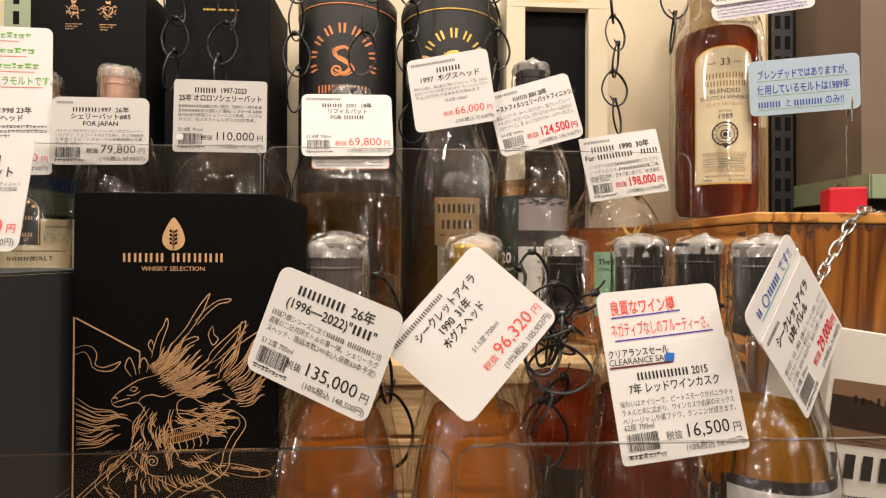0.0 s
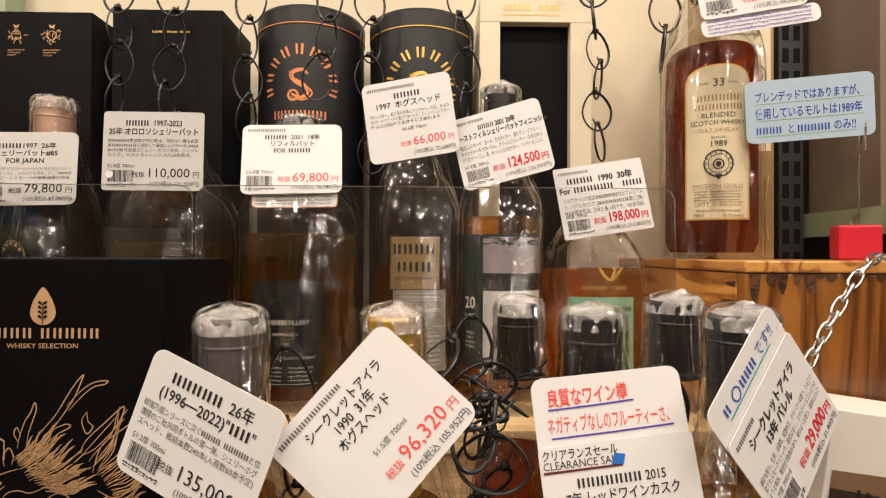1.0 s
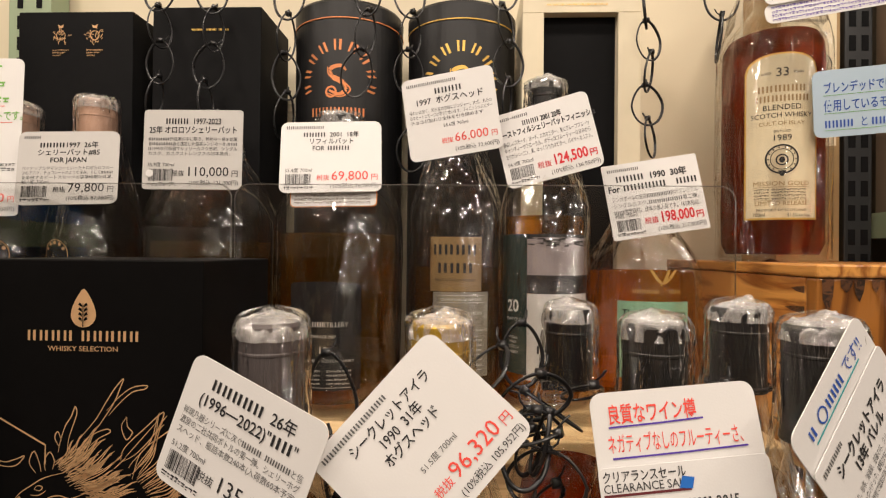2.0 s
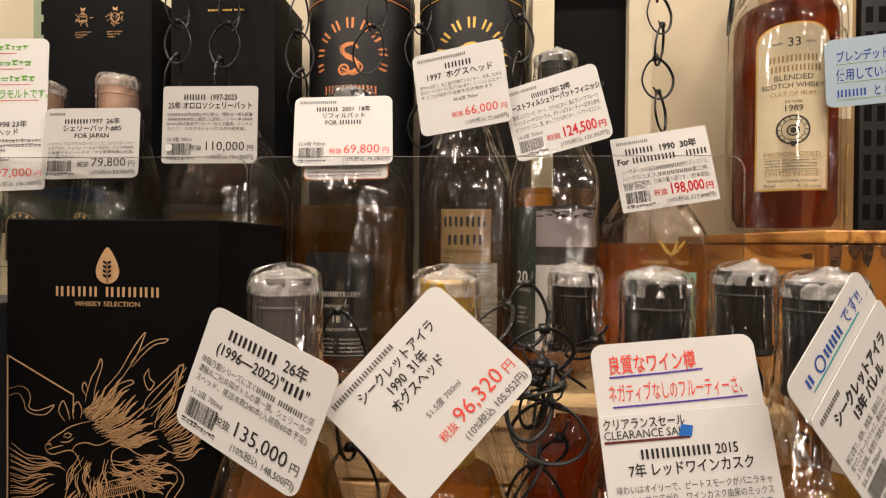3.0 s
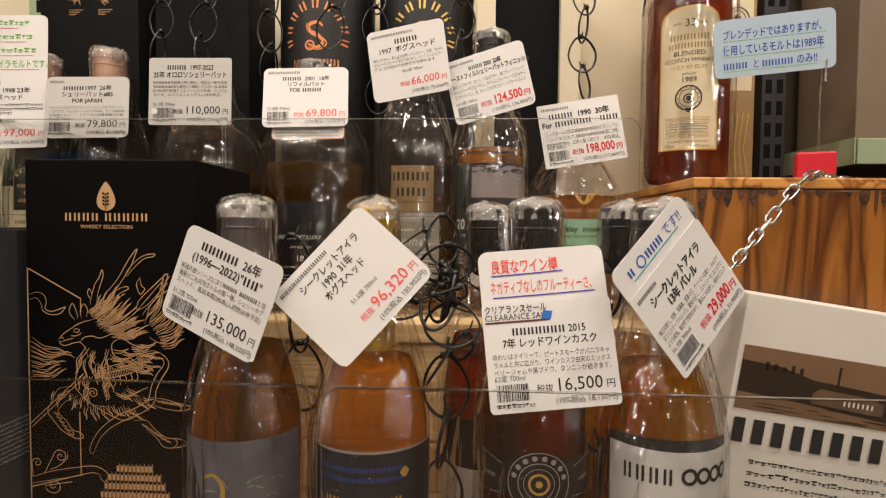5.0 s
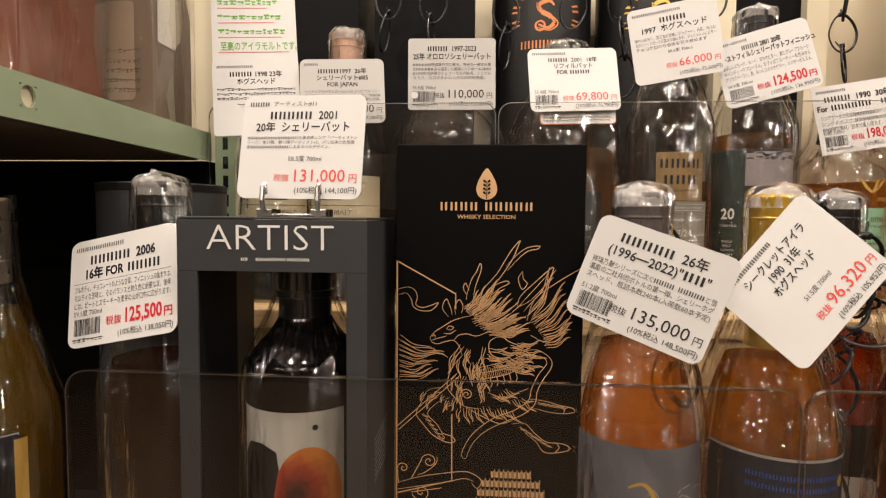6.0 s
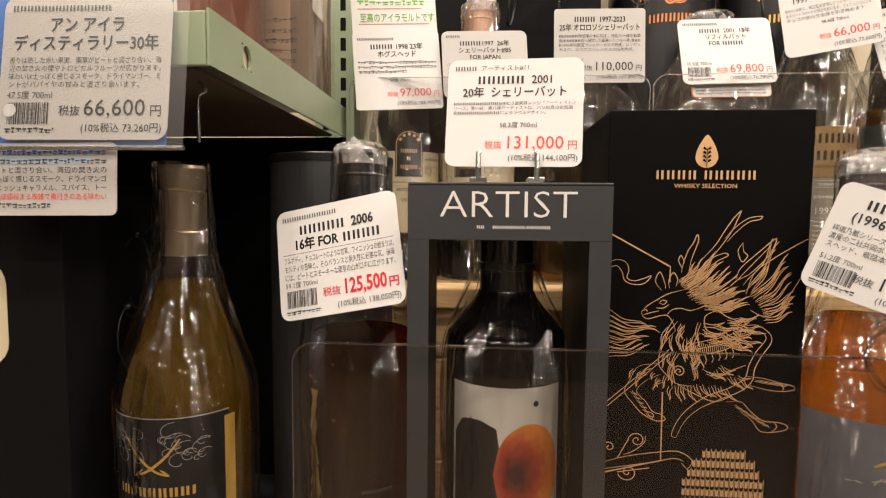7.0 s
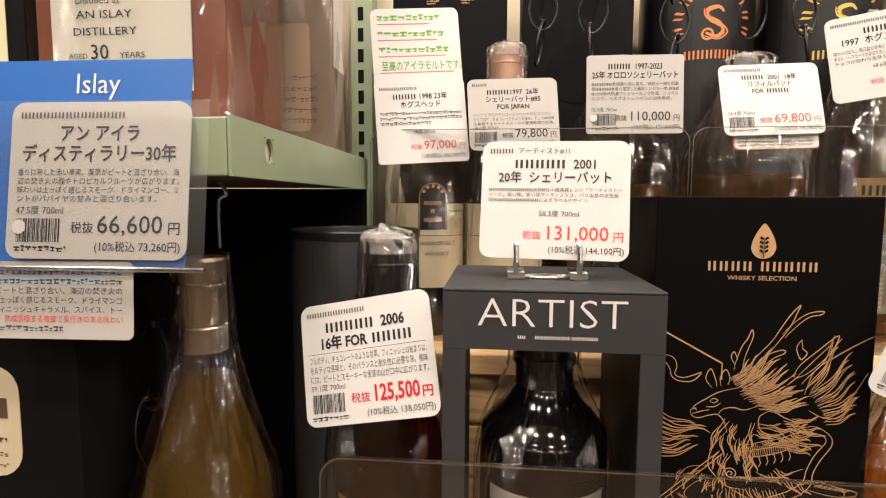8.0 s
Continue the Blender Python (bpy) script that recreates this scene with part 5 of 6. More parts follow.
for s in (-1, 1):
    ink.stroke([(s * 0.022, 0.137), (s * 0.036, 0.141), (s * 0.048, 0.141)], 0.0004)
    ink.stroke([(s * 0.022, 0.119), (s * 0.036, 0.117), (s * 0.048, 0.117)], 0.0004)
    ink.blocks(4, s * 0.034 - 0.006, 0.127, 0.0036, 0.85)
label_ink(b2, ink, "emblem_lines", SILVER_INK, 0.0365, lift=0.0011)
gk = Ink()
gk.ring(0, 0.128, 0.0060, 0.0016)
gk.disc(0, 0.128, 0.0022)
label_ink(b2, gk, "gold_emblem", YELLOW_GOLD, 0.0365, lift=0.0011)

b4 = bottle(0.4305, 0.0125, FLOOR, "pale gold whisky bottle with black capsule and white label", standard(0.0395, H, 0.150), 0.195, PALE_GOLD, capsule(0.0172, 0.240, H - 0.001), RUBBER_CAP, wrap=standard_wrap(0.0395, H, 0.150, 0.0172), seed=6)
label_patch(b4, "label", 0.0395, 0.088, 0.040, 0.1512, PAPER, lift=0.0007)
label_patch(b4, "label_border", 0.0395, 0.096, 0.036, 0.1585, INK, arch=0.003)
ink = Ink()
ink.blocks(4, -0.034, 0.131, 0.0145, 0.62, 0.55)
for k in range(4):
    ink.ring(0.006 + 0.0095 * k, 0.1365, 0.0042, 0.0022, 18)
label_ink(b4, ink, "maker_word", INK, 0.0395, lift=0.0010)

bm_ = bottle(-0.1525, -0.004, FLOOR, "dark whisky bottle with black capsule, wrapped in film", standard(0.0345, H + 0.004, 0.178, 0.0135), 0.19, MAHOGANY, capsule(0.0145, 0.252, H + 0.003), RUBBER_CAP, wrap=standard_wrap(0.0345, H + 0.004, 0.178, 0.0145), seed=7)
ink = Ink()
rng = random.Random(2)
left = [(-0.0285 + rng.uniform(-0.0012, 0.0012), 0.04 + 0.0075 * k) for k in range(17)]
right = [(-0.0165 - 0.0045 * (k / 16) + rng.uniform(-0.0014, 0.0014), 0.04 + 0.0075 * k) for k in range(17)]
for k in range(16):
    ink.add([left[k], right[k], right[k + 1], left[k + 1]], [(0, 1, 2, 3)])
label_ink(bm_, ink, "torn_gold_strip", BRONZE_LABEL, 0.0345)
ink = Ink()
for k in range(6):
    ink.rect(-0.008 + 0.001 * k, 0.072 + 0.002 * k, 0.010 - 0.001 * k, 0.0735 + 0.002 * k)
label_ink(bm_, ink, "red_strokes", DEEP_RED, 0.0345)
ink = Ink()
ink.blocks(8, 0.008, 0.10, 0.003, 0.9)
label_ink(bm_, ink, "grey_line", INK_GREY, 0.0345)

tall = [(0.037, 0.0), (0.0385, 0.004), (0.0385, 0.09), (0.0382, 0.148), (0.0345, 0.168), (0.0275, 0.190), (0.0205, 0.212), (0.0150, 0.232), (0.0122, 0.246), (0.0120, 0.288)]
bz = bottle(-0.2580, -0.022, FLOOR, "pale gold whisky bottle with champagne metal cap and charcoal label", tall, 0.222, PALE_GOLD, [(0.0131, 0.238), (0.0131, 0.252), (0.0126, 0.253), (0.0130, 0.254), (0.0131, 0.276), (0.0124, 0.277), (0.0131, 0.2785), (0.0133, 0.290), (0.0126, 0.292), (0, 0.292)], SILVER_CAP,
            wrap=[(0.0400, 0.004), (0.0402, 0.09), (0.0400, 0.148), (0.0366, 0.168), (0.0302, 0.190), (0.0236, 0.212), (0.0182, 0.232), (0.0154, 0.248), (0.0144, 0.266), (0.0140, 0.285), (0.0140, 0.294)], seed=8, bunch=False)
label_patch(bz, "label", 0.0385, 0.086, 0.030, 0.150, DARK_LABEL)
label_patch(bz, "label_border", 0.0385, 0.086, 0.1495, 0.1501, SILVER_INK, lift=0.0008)
ink = Ink()
for s in (1, -1):
    ink.stroke([(v.x, v.y) for v in catmull([(-0.016 * s, 0.138, 0), (-0.008 * s, 0.128, 0), (0.002 * s, 0.120, 0), (0.010 * s, 0.117, 0)])], 0.0016, True)
    ink.stroke([(0.005 * s, 0.1215), (0.010 * s, 0.1165)], 0.0014)
ink.blocks(8, -0.0235, 0.105, 0.0078, 0.86, 0.72)
label_ink(bz, ink, "gold_emblem", YELLOW_GOLD, 0.0385)
ink = Ink()
ink.line("Islay Malt", 0.0, 0.088, 0.0098, "center", 0.95)
label_ink(bz, ink, "white_line", WHITE_INK, 0.0385)
ink = Ink()
rng = random.Random(6)
for side in (-1, 1):
    for k in range(15):
        a0 = rng.uniform(0.2, 1.4)
        cx, cz, r0 = side * rng.uniform(0.006, 0.030), rng.uniform(0.122, 0.142), rng.uniform(0.003, 0.009)
        ink.stroke([(cx + side * r0 * (1 - i / 14) * math.cos(a0 + i * 0.42), cz + 0.75 * r0 * (1 - i / 14) * math.sin(a0 + i * 0.42)) for i in range(13)], 0.00032)
label_ink(bz, ink, "silver_scrollwork", SILVER_INK, 0.0385)
gold_strip = label_patch(bz, "gold_side_strip", 0.0385, 0.007, 0.03, 0.146, YELLOW_GOLD, middle=1.12)

# black bottle inside the display carton
ba = bottle(-0.0605, 0.004, FLOOR + 0.002, "black glass bottle with a white art label, in film", [(0.036, 0.0), (0.0375, 0.004), (0.0375, 0.08), (0.0375, 0.176), (0.0340, 0.192), (0.0225, 0.206), (0.0168, 0.216), (0.0158, 0.225), (0.0160, 0.262)], 0.2, None,
            [(0.0172, 0.205), (0.0168, 0.228), (0.0185, 0.2285), (0.0185, 0.2325), (0.0168, 0.233), (0.0172, 0.268), (0.0150, 0.270), (0, 0.270)], RUBBER_CAP, glass_mat=BLACK_GLASS,
            wrap=[(0.0400, 0.004), (0.0405, 0.10), (0.0400, 0.172), (0.0345, 0.194), (0.0265, 0.210), (0.0205, 0.224), (0.0192, 0.232), (0.0200, 0.262)], seed=9, bunch=False)
label_patch(ba, "label", 0.0375, 0.073, 0.020, 0.163, PAPER_GREY)
ink = Ink()
ink.disc(0.0175, 0.1535, 0.0018, n=16)
ink.poly([(-0.0345, 0.050), (-0.006, 0.050), (-0.003, 0.120), (-0.004, 0.138), (-0.016, 0.143), (-0.028, 0.142), (-0.0345, 0.132)])
label_ink(ba, ink, "black_shape", DARK_LABEL, 0.0375)
ink = Ink()
ink.disc(0.014, 0.112, 0.0215, 0.030)
label_ink(ba, ink, "orange_disc", SUN_PRINT, 0.0375, lift=0.0009)
# back row on the riser
Y2 = 0.212
HB = 0.287


def brown_wide(x, y, label, seed, liquid, fill, zt=0.255):
    r = 0.0525
    prof = [(r * 0.96, 0.0), (r, 0.004), (r, 0.06), (r, 0.148), (r * 0.95, 0.164), (r * 0.78, 0.180), (r * 0.50, 0.194), (0.0165, 0.208), (0.0155, 0.222), (0.0155, zt - 0.004)]
    wrapp = [(r + 0.002, 0.004), (r + 0.003, 0.08), (r + 0.003, 0.150), (r * 0.96 + 0.003, 0.168), (r * 0.78 + 0.003, 0.190), (0.028, 0.214), (0.022, 0.238), (0.019, zt), (0.008, zt + 0.004)]
    return bottle(x, y, RISER, label, prof, fill, liquid, capsule(0.0165, 0.215, zt), RUBBER_CAP, wrap=wrapp, seed=seed, wrap_mat=FILM_SMOOTH)


bj = bottle(-0.0825, 0.206, RISER, "dark whisky bottle with copper capsule and cream label", standard(0.0365, 0.267, 0.140), 0.17, None, capsule(0.0160, 0.212, 0.266), COPPER_CAP, glass_mat=BLACK_GLASS, wrap=standard_wrap(0.0365, 0.267, 0.140, 0.0160), seed=10)
bg = bottle(-0.157, 0.206, RISER, "dark whisky bottle with black arched emblem and cream label", standard(0.0365, 0.262, 0.140), 0.17, None, capsule(0.0160, 0.212, 0.261), COPPER_CAP, glass_mat=BLACK_GLASS, wrap=standard_wrap(0.0365, 0.262, 0.140, 0.0160), seed=11)
for t, off in ((bj, -0.010), (bg, 0.010)):
    label_patch(t, "label", 0.0365, 0.094, 0.045, 0.122, CREAM_PAPER)
    ink = Ink()
    base, wd = 0.108, 0.0135
    ink.poly([(off - wd, 0.098), (off + wd, 0.098)] + [(off + wd * math.cos(a), base + 0.020 + wd * math.sin(a)) for a in (math.pi * i / 14 for i in range(15))])
    label_ink(t, ink, "arched_emblem", DARK_LABEL, 0.0365, lift=0.0008)
    ink = Ink()
    for k in range(5):
        a = radians(150 - 30 * k)
        ink.disc(off + 0.0098 * math.cos(a), base + 0.020 + 0.0098 * math.sin(a), 0.0015, n=8)
    ink.blocks(4, off - 0.0085, base + 0.0125, 0.0052, 0.92)
    ink.blocks(1, off - 0.0022, base + 0.0055, 0.0050, 0.92)
    ink.blocks(4, off - 0.0085, base - 0.0025, 0.0052, 0.92)
    ink.stroke([(off - wd + 0.0012, 0.0992), (off - wd + 0.0012, base + 0.02)] + [(off - (wd - 0.0012) * math.cos(math.pi * i / 14), base + 0.02 + (wd - 0.0012) * math.sin(math.pi * i / 14)) for i in range(15)] + [(off + wd - 0.0012, 0.0992)], 0.0006)
    label_ink(t, ink, "emblem_print", GOLD_FOIL, 0.0365, lift=0.0011)
    ink = Ink()
    ink.blocks(10, off + 0.016, 0.114, 0.0028, 0.9)
    ink.blocks(5, off - 0.012, 0.084, 0.0050, 1.0)
    ink.rect(-0.042, 0.0925, 0.044, 0.0931)
    ink.line("MALT", off + 0.006, 0.084, 0.0062, "left", 1.1)
    ink.line("WHISKY", off - 0.008, 0.074, 0.0058, "left", 1.1)
    for k in range(4):
        ink.ring(off + 0.020 + 0.008 * (k % 3), 0.105 - 0.002 * (k // 3), 0.0036, 0.0003, 18)
    label_ink(t, ink, "label_print", INK_GREY, 0.0365, lift=0.0008)

bb = brown_wide(0.0205, 0.216, "broad honey whisky bottle in clear film", 12, HONEY, 0.140)
b9 = brown_wide(0.137, 0.216, "broad amber whisky bottle with charcoal label", 13, DEEP_AMBER, 0.148)
label_patch(b9, "label", 0.0525, 0.062, 0.020, 0.108, DARK_LABEL, arch=0.003)
ink = Ink()
ink.blocks(6, -0.024, 0.0715, 0.0058, 0.82)
ink.line("DISTILLERY", 0.008, 0.0715, 0.0055, "center", 0.92)
ink.line("18", 0.0, 0.050, 0.0080, "center")
ink.line("VINTAGE 2001", 0.0, 0.0625, 0.0034, "center")
ink.line("SINGLE MALT SCOTCH WHISKY", 0.002, 0.043, 0.0033, "center")
rng = random.Random(31)
for k in range(4):
    ink.scribble(-0.022, 0.035 - 0.0034 * k, 0.020, 0.0022, rng, 1.0)
    ink.scribble(0.003, 0.035 - 0.0034 * k, 0.020, 0.0022, rng, 1.0)
ink.rect(-0.027, 0.0222, 0.027, 0.0226)
label_ink(b9, ink, "label_print", WHITE_INK, 0.0525)

bc = bottle(0.2435, Y2 + 0.012, RISER, "clear whisky bottle with bronze and grey labels", [(0.038, 0.0), (0.0395, 0.004), (0.0395, 0.08), (0.0395, 0.158), (0.0365, 0.176), (0.0285, 0.196), (0.0200, 0.216), (0.0160, 0.234), (0.0150, 0.285)], 0.119, AMBER, capsule(0.0165, 0.245, 0.290), RUBBER_CAP,
            wrap=[(0.0415, 0.004), (0.0420, 0.09), (0.0420, 0.158), (0.0395, 0.178), (0.0325, 0.202), (0.0255, 0.226), (0.0205, 0.25), (0.0190, 0.288)], seed=14)
label_patch(bc, "upper_label", 0.0395, 0.046, 0.100, 0.146, BRONZE_LABEL)
label_patch(bc, "lower_label", 0.0395, 0.050, 0.028, 0.0995, GREY_LABEL, middle=0.13)
ink = Ink()
ink.blocks(4, -0.0205, 0.131, 0.0125, 0.90)
ink.blocks(3, -0.0165, 0.1155, 0.0125, 0.98)
ink.line("MALT SCOTCH WHISKY", 0.0, 0.1085, 0.0033, "center")
label_ink(bc, ink, "maker_word", INK, 0.0395)
ink = Ink()
ink.rect(-0.021, 0.0905, 0.021, 0.0908)
ink.rect(-0.021, 0.0965, 0.021, 0.0968)
ink.line("CELEBRATION OF THE CASK", 0.0, 0.0922, 0.0030, "center", 0.95)
ink.blocks(7, -0.021, 0.0805, 0.0036, 0.86)
ink.line("DISTILLERY", 0.003, 0.0805, 0.0036, "left", 0.9)
ink.line("1997/24", -0.021, 0.0660, 0.0088, "left", 0.95)
ink.line("YEARS OLD", 0.0125, 0.0665, 0.0026, "left")
rng = random.Random(33)
for k in range(7):
    ink.scribble(-0.021, 0.058 - 0.0042 * k, 0.017, 0.0026, rng, 1.0)
    ink.scribble(0.003, 0.058 - 0.0042 * k, 0.016, 0.0026, rng, 1.0)
    ink.rect(-0.021, 0.0622 - 0.0084 * (k // 2), 0.021, 0.0624 - 0.0084 * (k // 2))
label_ink(bc, ink, "label_print", WHITE_INK, 0.0395, middle=0.13)

bd = bottle(0.3225, Y2 + 0.008, RISER, "clear whisky bottle with photo band and white label", [(0.0355, 0.0), (0.0365, 0.004), (0.0365, 0.08), (0.0365, 0.160), (0.0335, 0.180), (0.0255, 0.200), (0.0180, 0.220), (0.0152, 0.236), (0.0145, 0.282)], 0.165, AMBER, capsule(0.0158, 0.250, HB), RUBBER_CAP,
            wrap=[(0.0385, 0.004), (0.0390, 0.09), (0.0390, 0.160), (0.0365, 0.182), (0.0295, 0.206), (0.0235, 0.228), (0.0195, 0.248), (0.0178, 0.278), (0.0172, 0.286), (0.010, 0.2895)], seed=15)
label_patch(bd, "photo_band", 0.0365, 0.108, 0.099, 0.149, MAUVE_LABEL, lift=0.0004)
label_patch(bd, "label", 0.0365, 0.066, 0.026, 0.0988, PAPER, middle=0.28)
label_patch(bd, "side_label", 0.0365, 0.036, 0.030, 0.149, FOREST_LABEL, middle=-1.02, lift=0.0007)
ink = Ink()
rng = random.Random(35)
for k in range(60):
    x = rng.uniform(-0.05, 0.054)
    z = 0.1415 + rng.uniform(-0.003, 0.004)
    ink.rect(x, z, x + rng.uniform(0.001, 0.007), z + rng.uniform(0.0006, 0.0024))
ink.rect(-0.054, 0.1462, 0.054, 0.149)
ink.rect(-0.054, 0.099, 0.054, 0.1145)
label_ink(bd, ink, "photo_dark", INK, 0.0365, lift=0.0006)
ink = Ink()
ink.line("DISTILLED AT", 0.0, 0.0895, 0.0034, "center")
ink.blocks(7, -0.0125, 0.0825, 0.0048, 0.85)
ink.rect(-0.020, 0.0770, 0.022, 0.0773)
ink.line("THE", -0.004, 0.064, 0.0082, "center", 1.1)
ink.blocks(6, -0.022, 0.049, 0.0095, 0.85)
for k in range(3):
    ink.scribble(-0.018, 0.040 - 0.004 * k, 0.036, 0.0026, rng, 1.0)
label_ink(bd, ink, "label_print", INK, 0.0365, middle=0.28)
ink = Ink()
ink.line("20", 0.004, 0.083, 0.0145, "center", 0.95, 0.02)
ink.line("YEARS OLD", 0.004, 0.0755, 0.0034, "center")
for k, wd in enumerate(("SINGLE", "MALT", "SCOTCH", "WHISKY")):
    ink.line(wd, 0.004, 0.060 - 0.0042 * k, 0.0034, "center")
label_ink(bd, ink, "side_print", WHITE_INK, 0.0365, middle=-1.02, lift=0.0010)

bq = bottle(0.4105, Y2 + 0.016, RISER, "round-shouldered golden whisky bottle with mint label", [(0.0455, 0.0), (0.0475, 0.004), (0.0475, 0.06), (0.0475, 0.104), (0.0450, 0.120), (0.0370, 0.133), (0.0250, 0.142), (0.0165, 0.152), (0.0150, 0.170), (0.0150, 0.196)], 0.118, HONEY, capsule(0.0165, 0.160, 0.200), RUBBER_CAP,
            wrap=[(0.0495, 0.004), (0.0500, 0.06), (0.0500, 0.106), (0.0475, 0.124), (0.0400, 0.138), (0.030, 0.152), (0.0225, 0.168), (0.0190, 0.198), (0.008, 0.204)], seed=16)
label_patch(bq, "label", 0.0475, 0.061, 0.030, 0.094, MINT_LABEL, middle=-0.06)
ink = Ink()
ink.line("The Islay", -0.013, 0.0815, 0.0078, "center", 0.95, 0.015)
ink.blocks(6, 0.005, 0.0815, 0.0062, 0.70)
ink.line("SINGLE MALT SCOTCH WHISKY", 0.0, 0.0755, 0.0040, "center", 0.9)
rng = random.Random(37)
for k in range(5):
    ink.scribble(-0.014, 0.066 - 0.006 * k, 0.03, 0.003, rng, 1.0)
label_ink(bq, ink, "label_print", INK, 0.0475, middle=-0.06)
ink = Ink()
for s, ln in ((-1, 0.010), (1, 0.012), (0.4, 0.014)):
    ink.stroke([(0.003, 0.108), (0.003 + s * ln * 0.5, 0.113), (0.003 + s * ln, 0.121)], 0.0028, True)
ink.blocks(6, -0.021, 0.1005, 0.0050, 0.82)
ink.blocks(3, 0.008, 0.1005, 0.0050, 0.82)
label_ink(bq, ink, "gold_bird", YELLOW_GOLD, 0.0470)

# flat-faced bottle on the crate


def crate_bottle():
    t = thing("bottle", pose(0.5285, 0.232, CRATE_TOP), "dark sherry-brown bottle with tall arched cream label", "bottle", "whisky bottles")
    k = 0.0425
    prof = smooth_profile([(k * 0.96, 0.0), (k, 0.004), (k, 0.09), (k, 0.178), (k * 0.93, 0.196), (k * 0.70, 0.212), (0.017, 0.228), (0.0150, 0.24), (0.0150, 0.285)], 5)
    part("glass", lathe([(0, 0.003), (k * 0.8, 0.0)] + prof + [(0, 0.285)], 64), CLEAR_GLASS, t, smooth=True)
    inner = [(r - 0.0022, z) for r, z in prof if 0.006 < z < 0.20]
    part("whisky", lathe([(0, 0.007), (k * 0.85, 0.0065)] + inner + [(0, inner[-1][1])], 48), MAHOGANY, t, smooth=True)
    part("cap", lathe(capsule(0.0165, 0.255, 0.300), 40), RUBBER_CAP, t)
    part("cellophane", wrap_shell(smooth_profile([(k + 0.002, 0.003), (k + 0.0025, 0.09), (k + 0.0025, 0.178), (k * 0.96 + 0.002, 0.20), (k * 0.78 + 0.003, 0.222), (0.026, 0.244), (0.021, 0.262), (0.0185, 0.30)], 5), 17), FILM_SMOOTH, t, smooth=True)
    mid, wd = -0.33, 0.054
    label_patch(t, "label_border", k, wd + 0.003, 0.0355, 0.1755, YELLOW_GOLD, middle=mid, arch=0.014)
    label_patch(t, "label", k, wd, 0.037, 0.174, CREAM_PAPER, middle=mid, arch=0.014, lift=0.0008)
    a, b = Ink(), Ink()
    a.line("33", 0.0, 0.1555, 0.0105, "center")
    a.line("AGED", -0.012, 0.1575, 0.0030, "center")
    a.line("YEARS", 0.012, 0.1575, 0.0030, "center")
    a.line("BLENDED", 0.0, 0.1275, 0.0064, "center", 1.05)
    a.line("SCOTCH WHISKY", 0.0, 0.1210, 0.0058, "center", 1.0)
    a.line("DISTILLED", 0.0, 0.1085, 0.0028, "center")
    a.line("1989", 0.0, 0.1015, 0.0074, "center")
    a.ring(0.0, 0.086, 0.0118, 0.0014)
    a.ring(0.0, 0.086, 0.0085, 0.0006)
    a.ring(0.0, 0.0855, 0.0042, 0.0012)
    a.disc(0.0, 0.0855, 0.0022, 0.0026)
    a.poly([(-0.003, 0.0765), (0.003, 0.0765), (0.0, 0.0695)])
    for i in range(14):
        q = 2 * math.pi * i / 14
        a.disc(0.0102 * math.cos(q), 0.086 + 0.0102 * math.sin(q), 0.0007, n=6)
    rng = random.Random(41)
    for i in range(4):
        a.scribble(-0.0205, 0.0598 - 0.0025 * i, 0.011, 0.0022, rng, 1.0)
        a.scribble(-0.0075, 0.0598 - 0.0025 * i, 0.026, 0.0022, rng, 1.0)
    a.line("PRODUCT OF SCOTLAND", 0.0, 0.0425, 0.0030, "center", 1.05)
    a.line("700ml", -0.0215, 0.0382, 0.0042, "left", 0.9)
    a.line("41.5% alc/vol", 0.0215, 0.0382, 0.0038, "right", 0.9)
    b.blocks(6, -0.0185, 0.1425, 0.0082, 0.85)
    b.blocks(7, -0.0200, 0.1345, 0.0078, 0.85)
    b.line("CULT OF ISLAY", 0.0, 0.1145, 0.0048, "center", 1.05)
    b.line("MISSION GOLD", 0.0, 0.0640, 0.0054, "center", 1.15)
    b.line("LIMITED RELEASE", 0.0, 0.0475, 0.0050, "center", 1.05)
    for z in (0.0515, 0.0626):
        b.rect(-0.0215, z, 0.0215, z + 0.0003)
    label_ink(t, a, "label_print", INK, k, mid, 0.0011)
    label_ink(t, b, "gold_print", BRONZE_LABEL, k, mid, 0.0011)


crate_bottle()

# ---- price tags ----
price_tag((0.150, -0.0290, 1.3153), -17, 4.5, -19.6, 0.0785, 0.0625, "white price tag tilted on the grey-capped bottle", title=("{5}  26年", "(1996―2022)\"{2}\""), price="135,000", tax="148,500", desc=("祥瑞乃獣シリーズに次ぐ{4} {5}と信", "濃屋の二社共同ボトルの第一弾。シェリーホグ", "スヘッド、瓶詰本数240本(入荷数60本予定)"), degree="51.2度 700ml", seed=1, condense=0.92, header="", pitch=0.06)
price_tag((0.2325, -0.0305, 1.3208), 0, 10.5, 48.5, 0.0785, 0.0635, "white price tag hung diagonally with a coral price", title=("シークレットアイラ", "1990  31年", "ホグスヘッド"), price="96,320", tax="105,952", desc=0, degree="51.5度 700ml", header="{12}", color=RED_SOFT, barcode=False, seed=2, title_size=0.082, condense=0.85)


def folded_tag(c, yaw, tilt, roll, w, h, top, label, writing, **kw):
    """A price tag with a note card on its upper part, creased where they meet."""
    t = thing("price_tag", tag_pose(c, yaw, tilt, roll), label, "price tag", "price tags")
    upper = part("note_card", slab([(x, y + (h - top - 0.008) / 2) for x, y in rounded(w * 0.985, top + 0.008, 0.006)], 0.0005), PAPER, t, "white card with marker writing")
    upper.location = (0, 0, -0.0012)
    writing(upper, w, h, top)
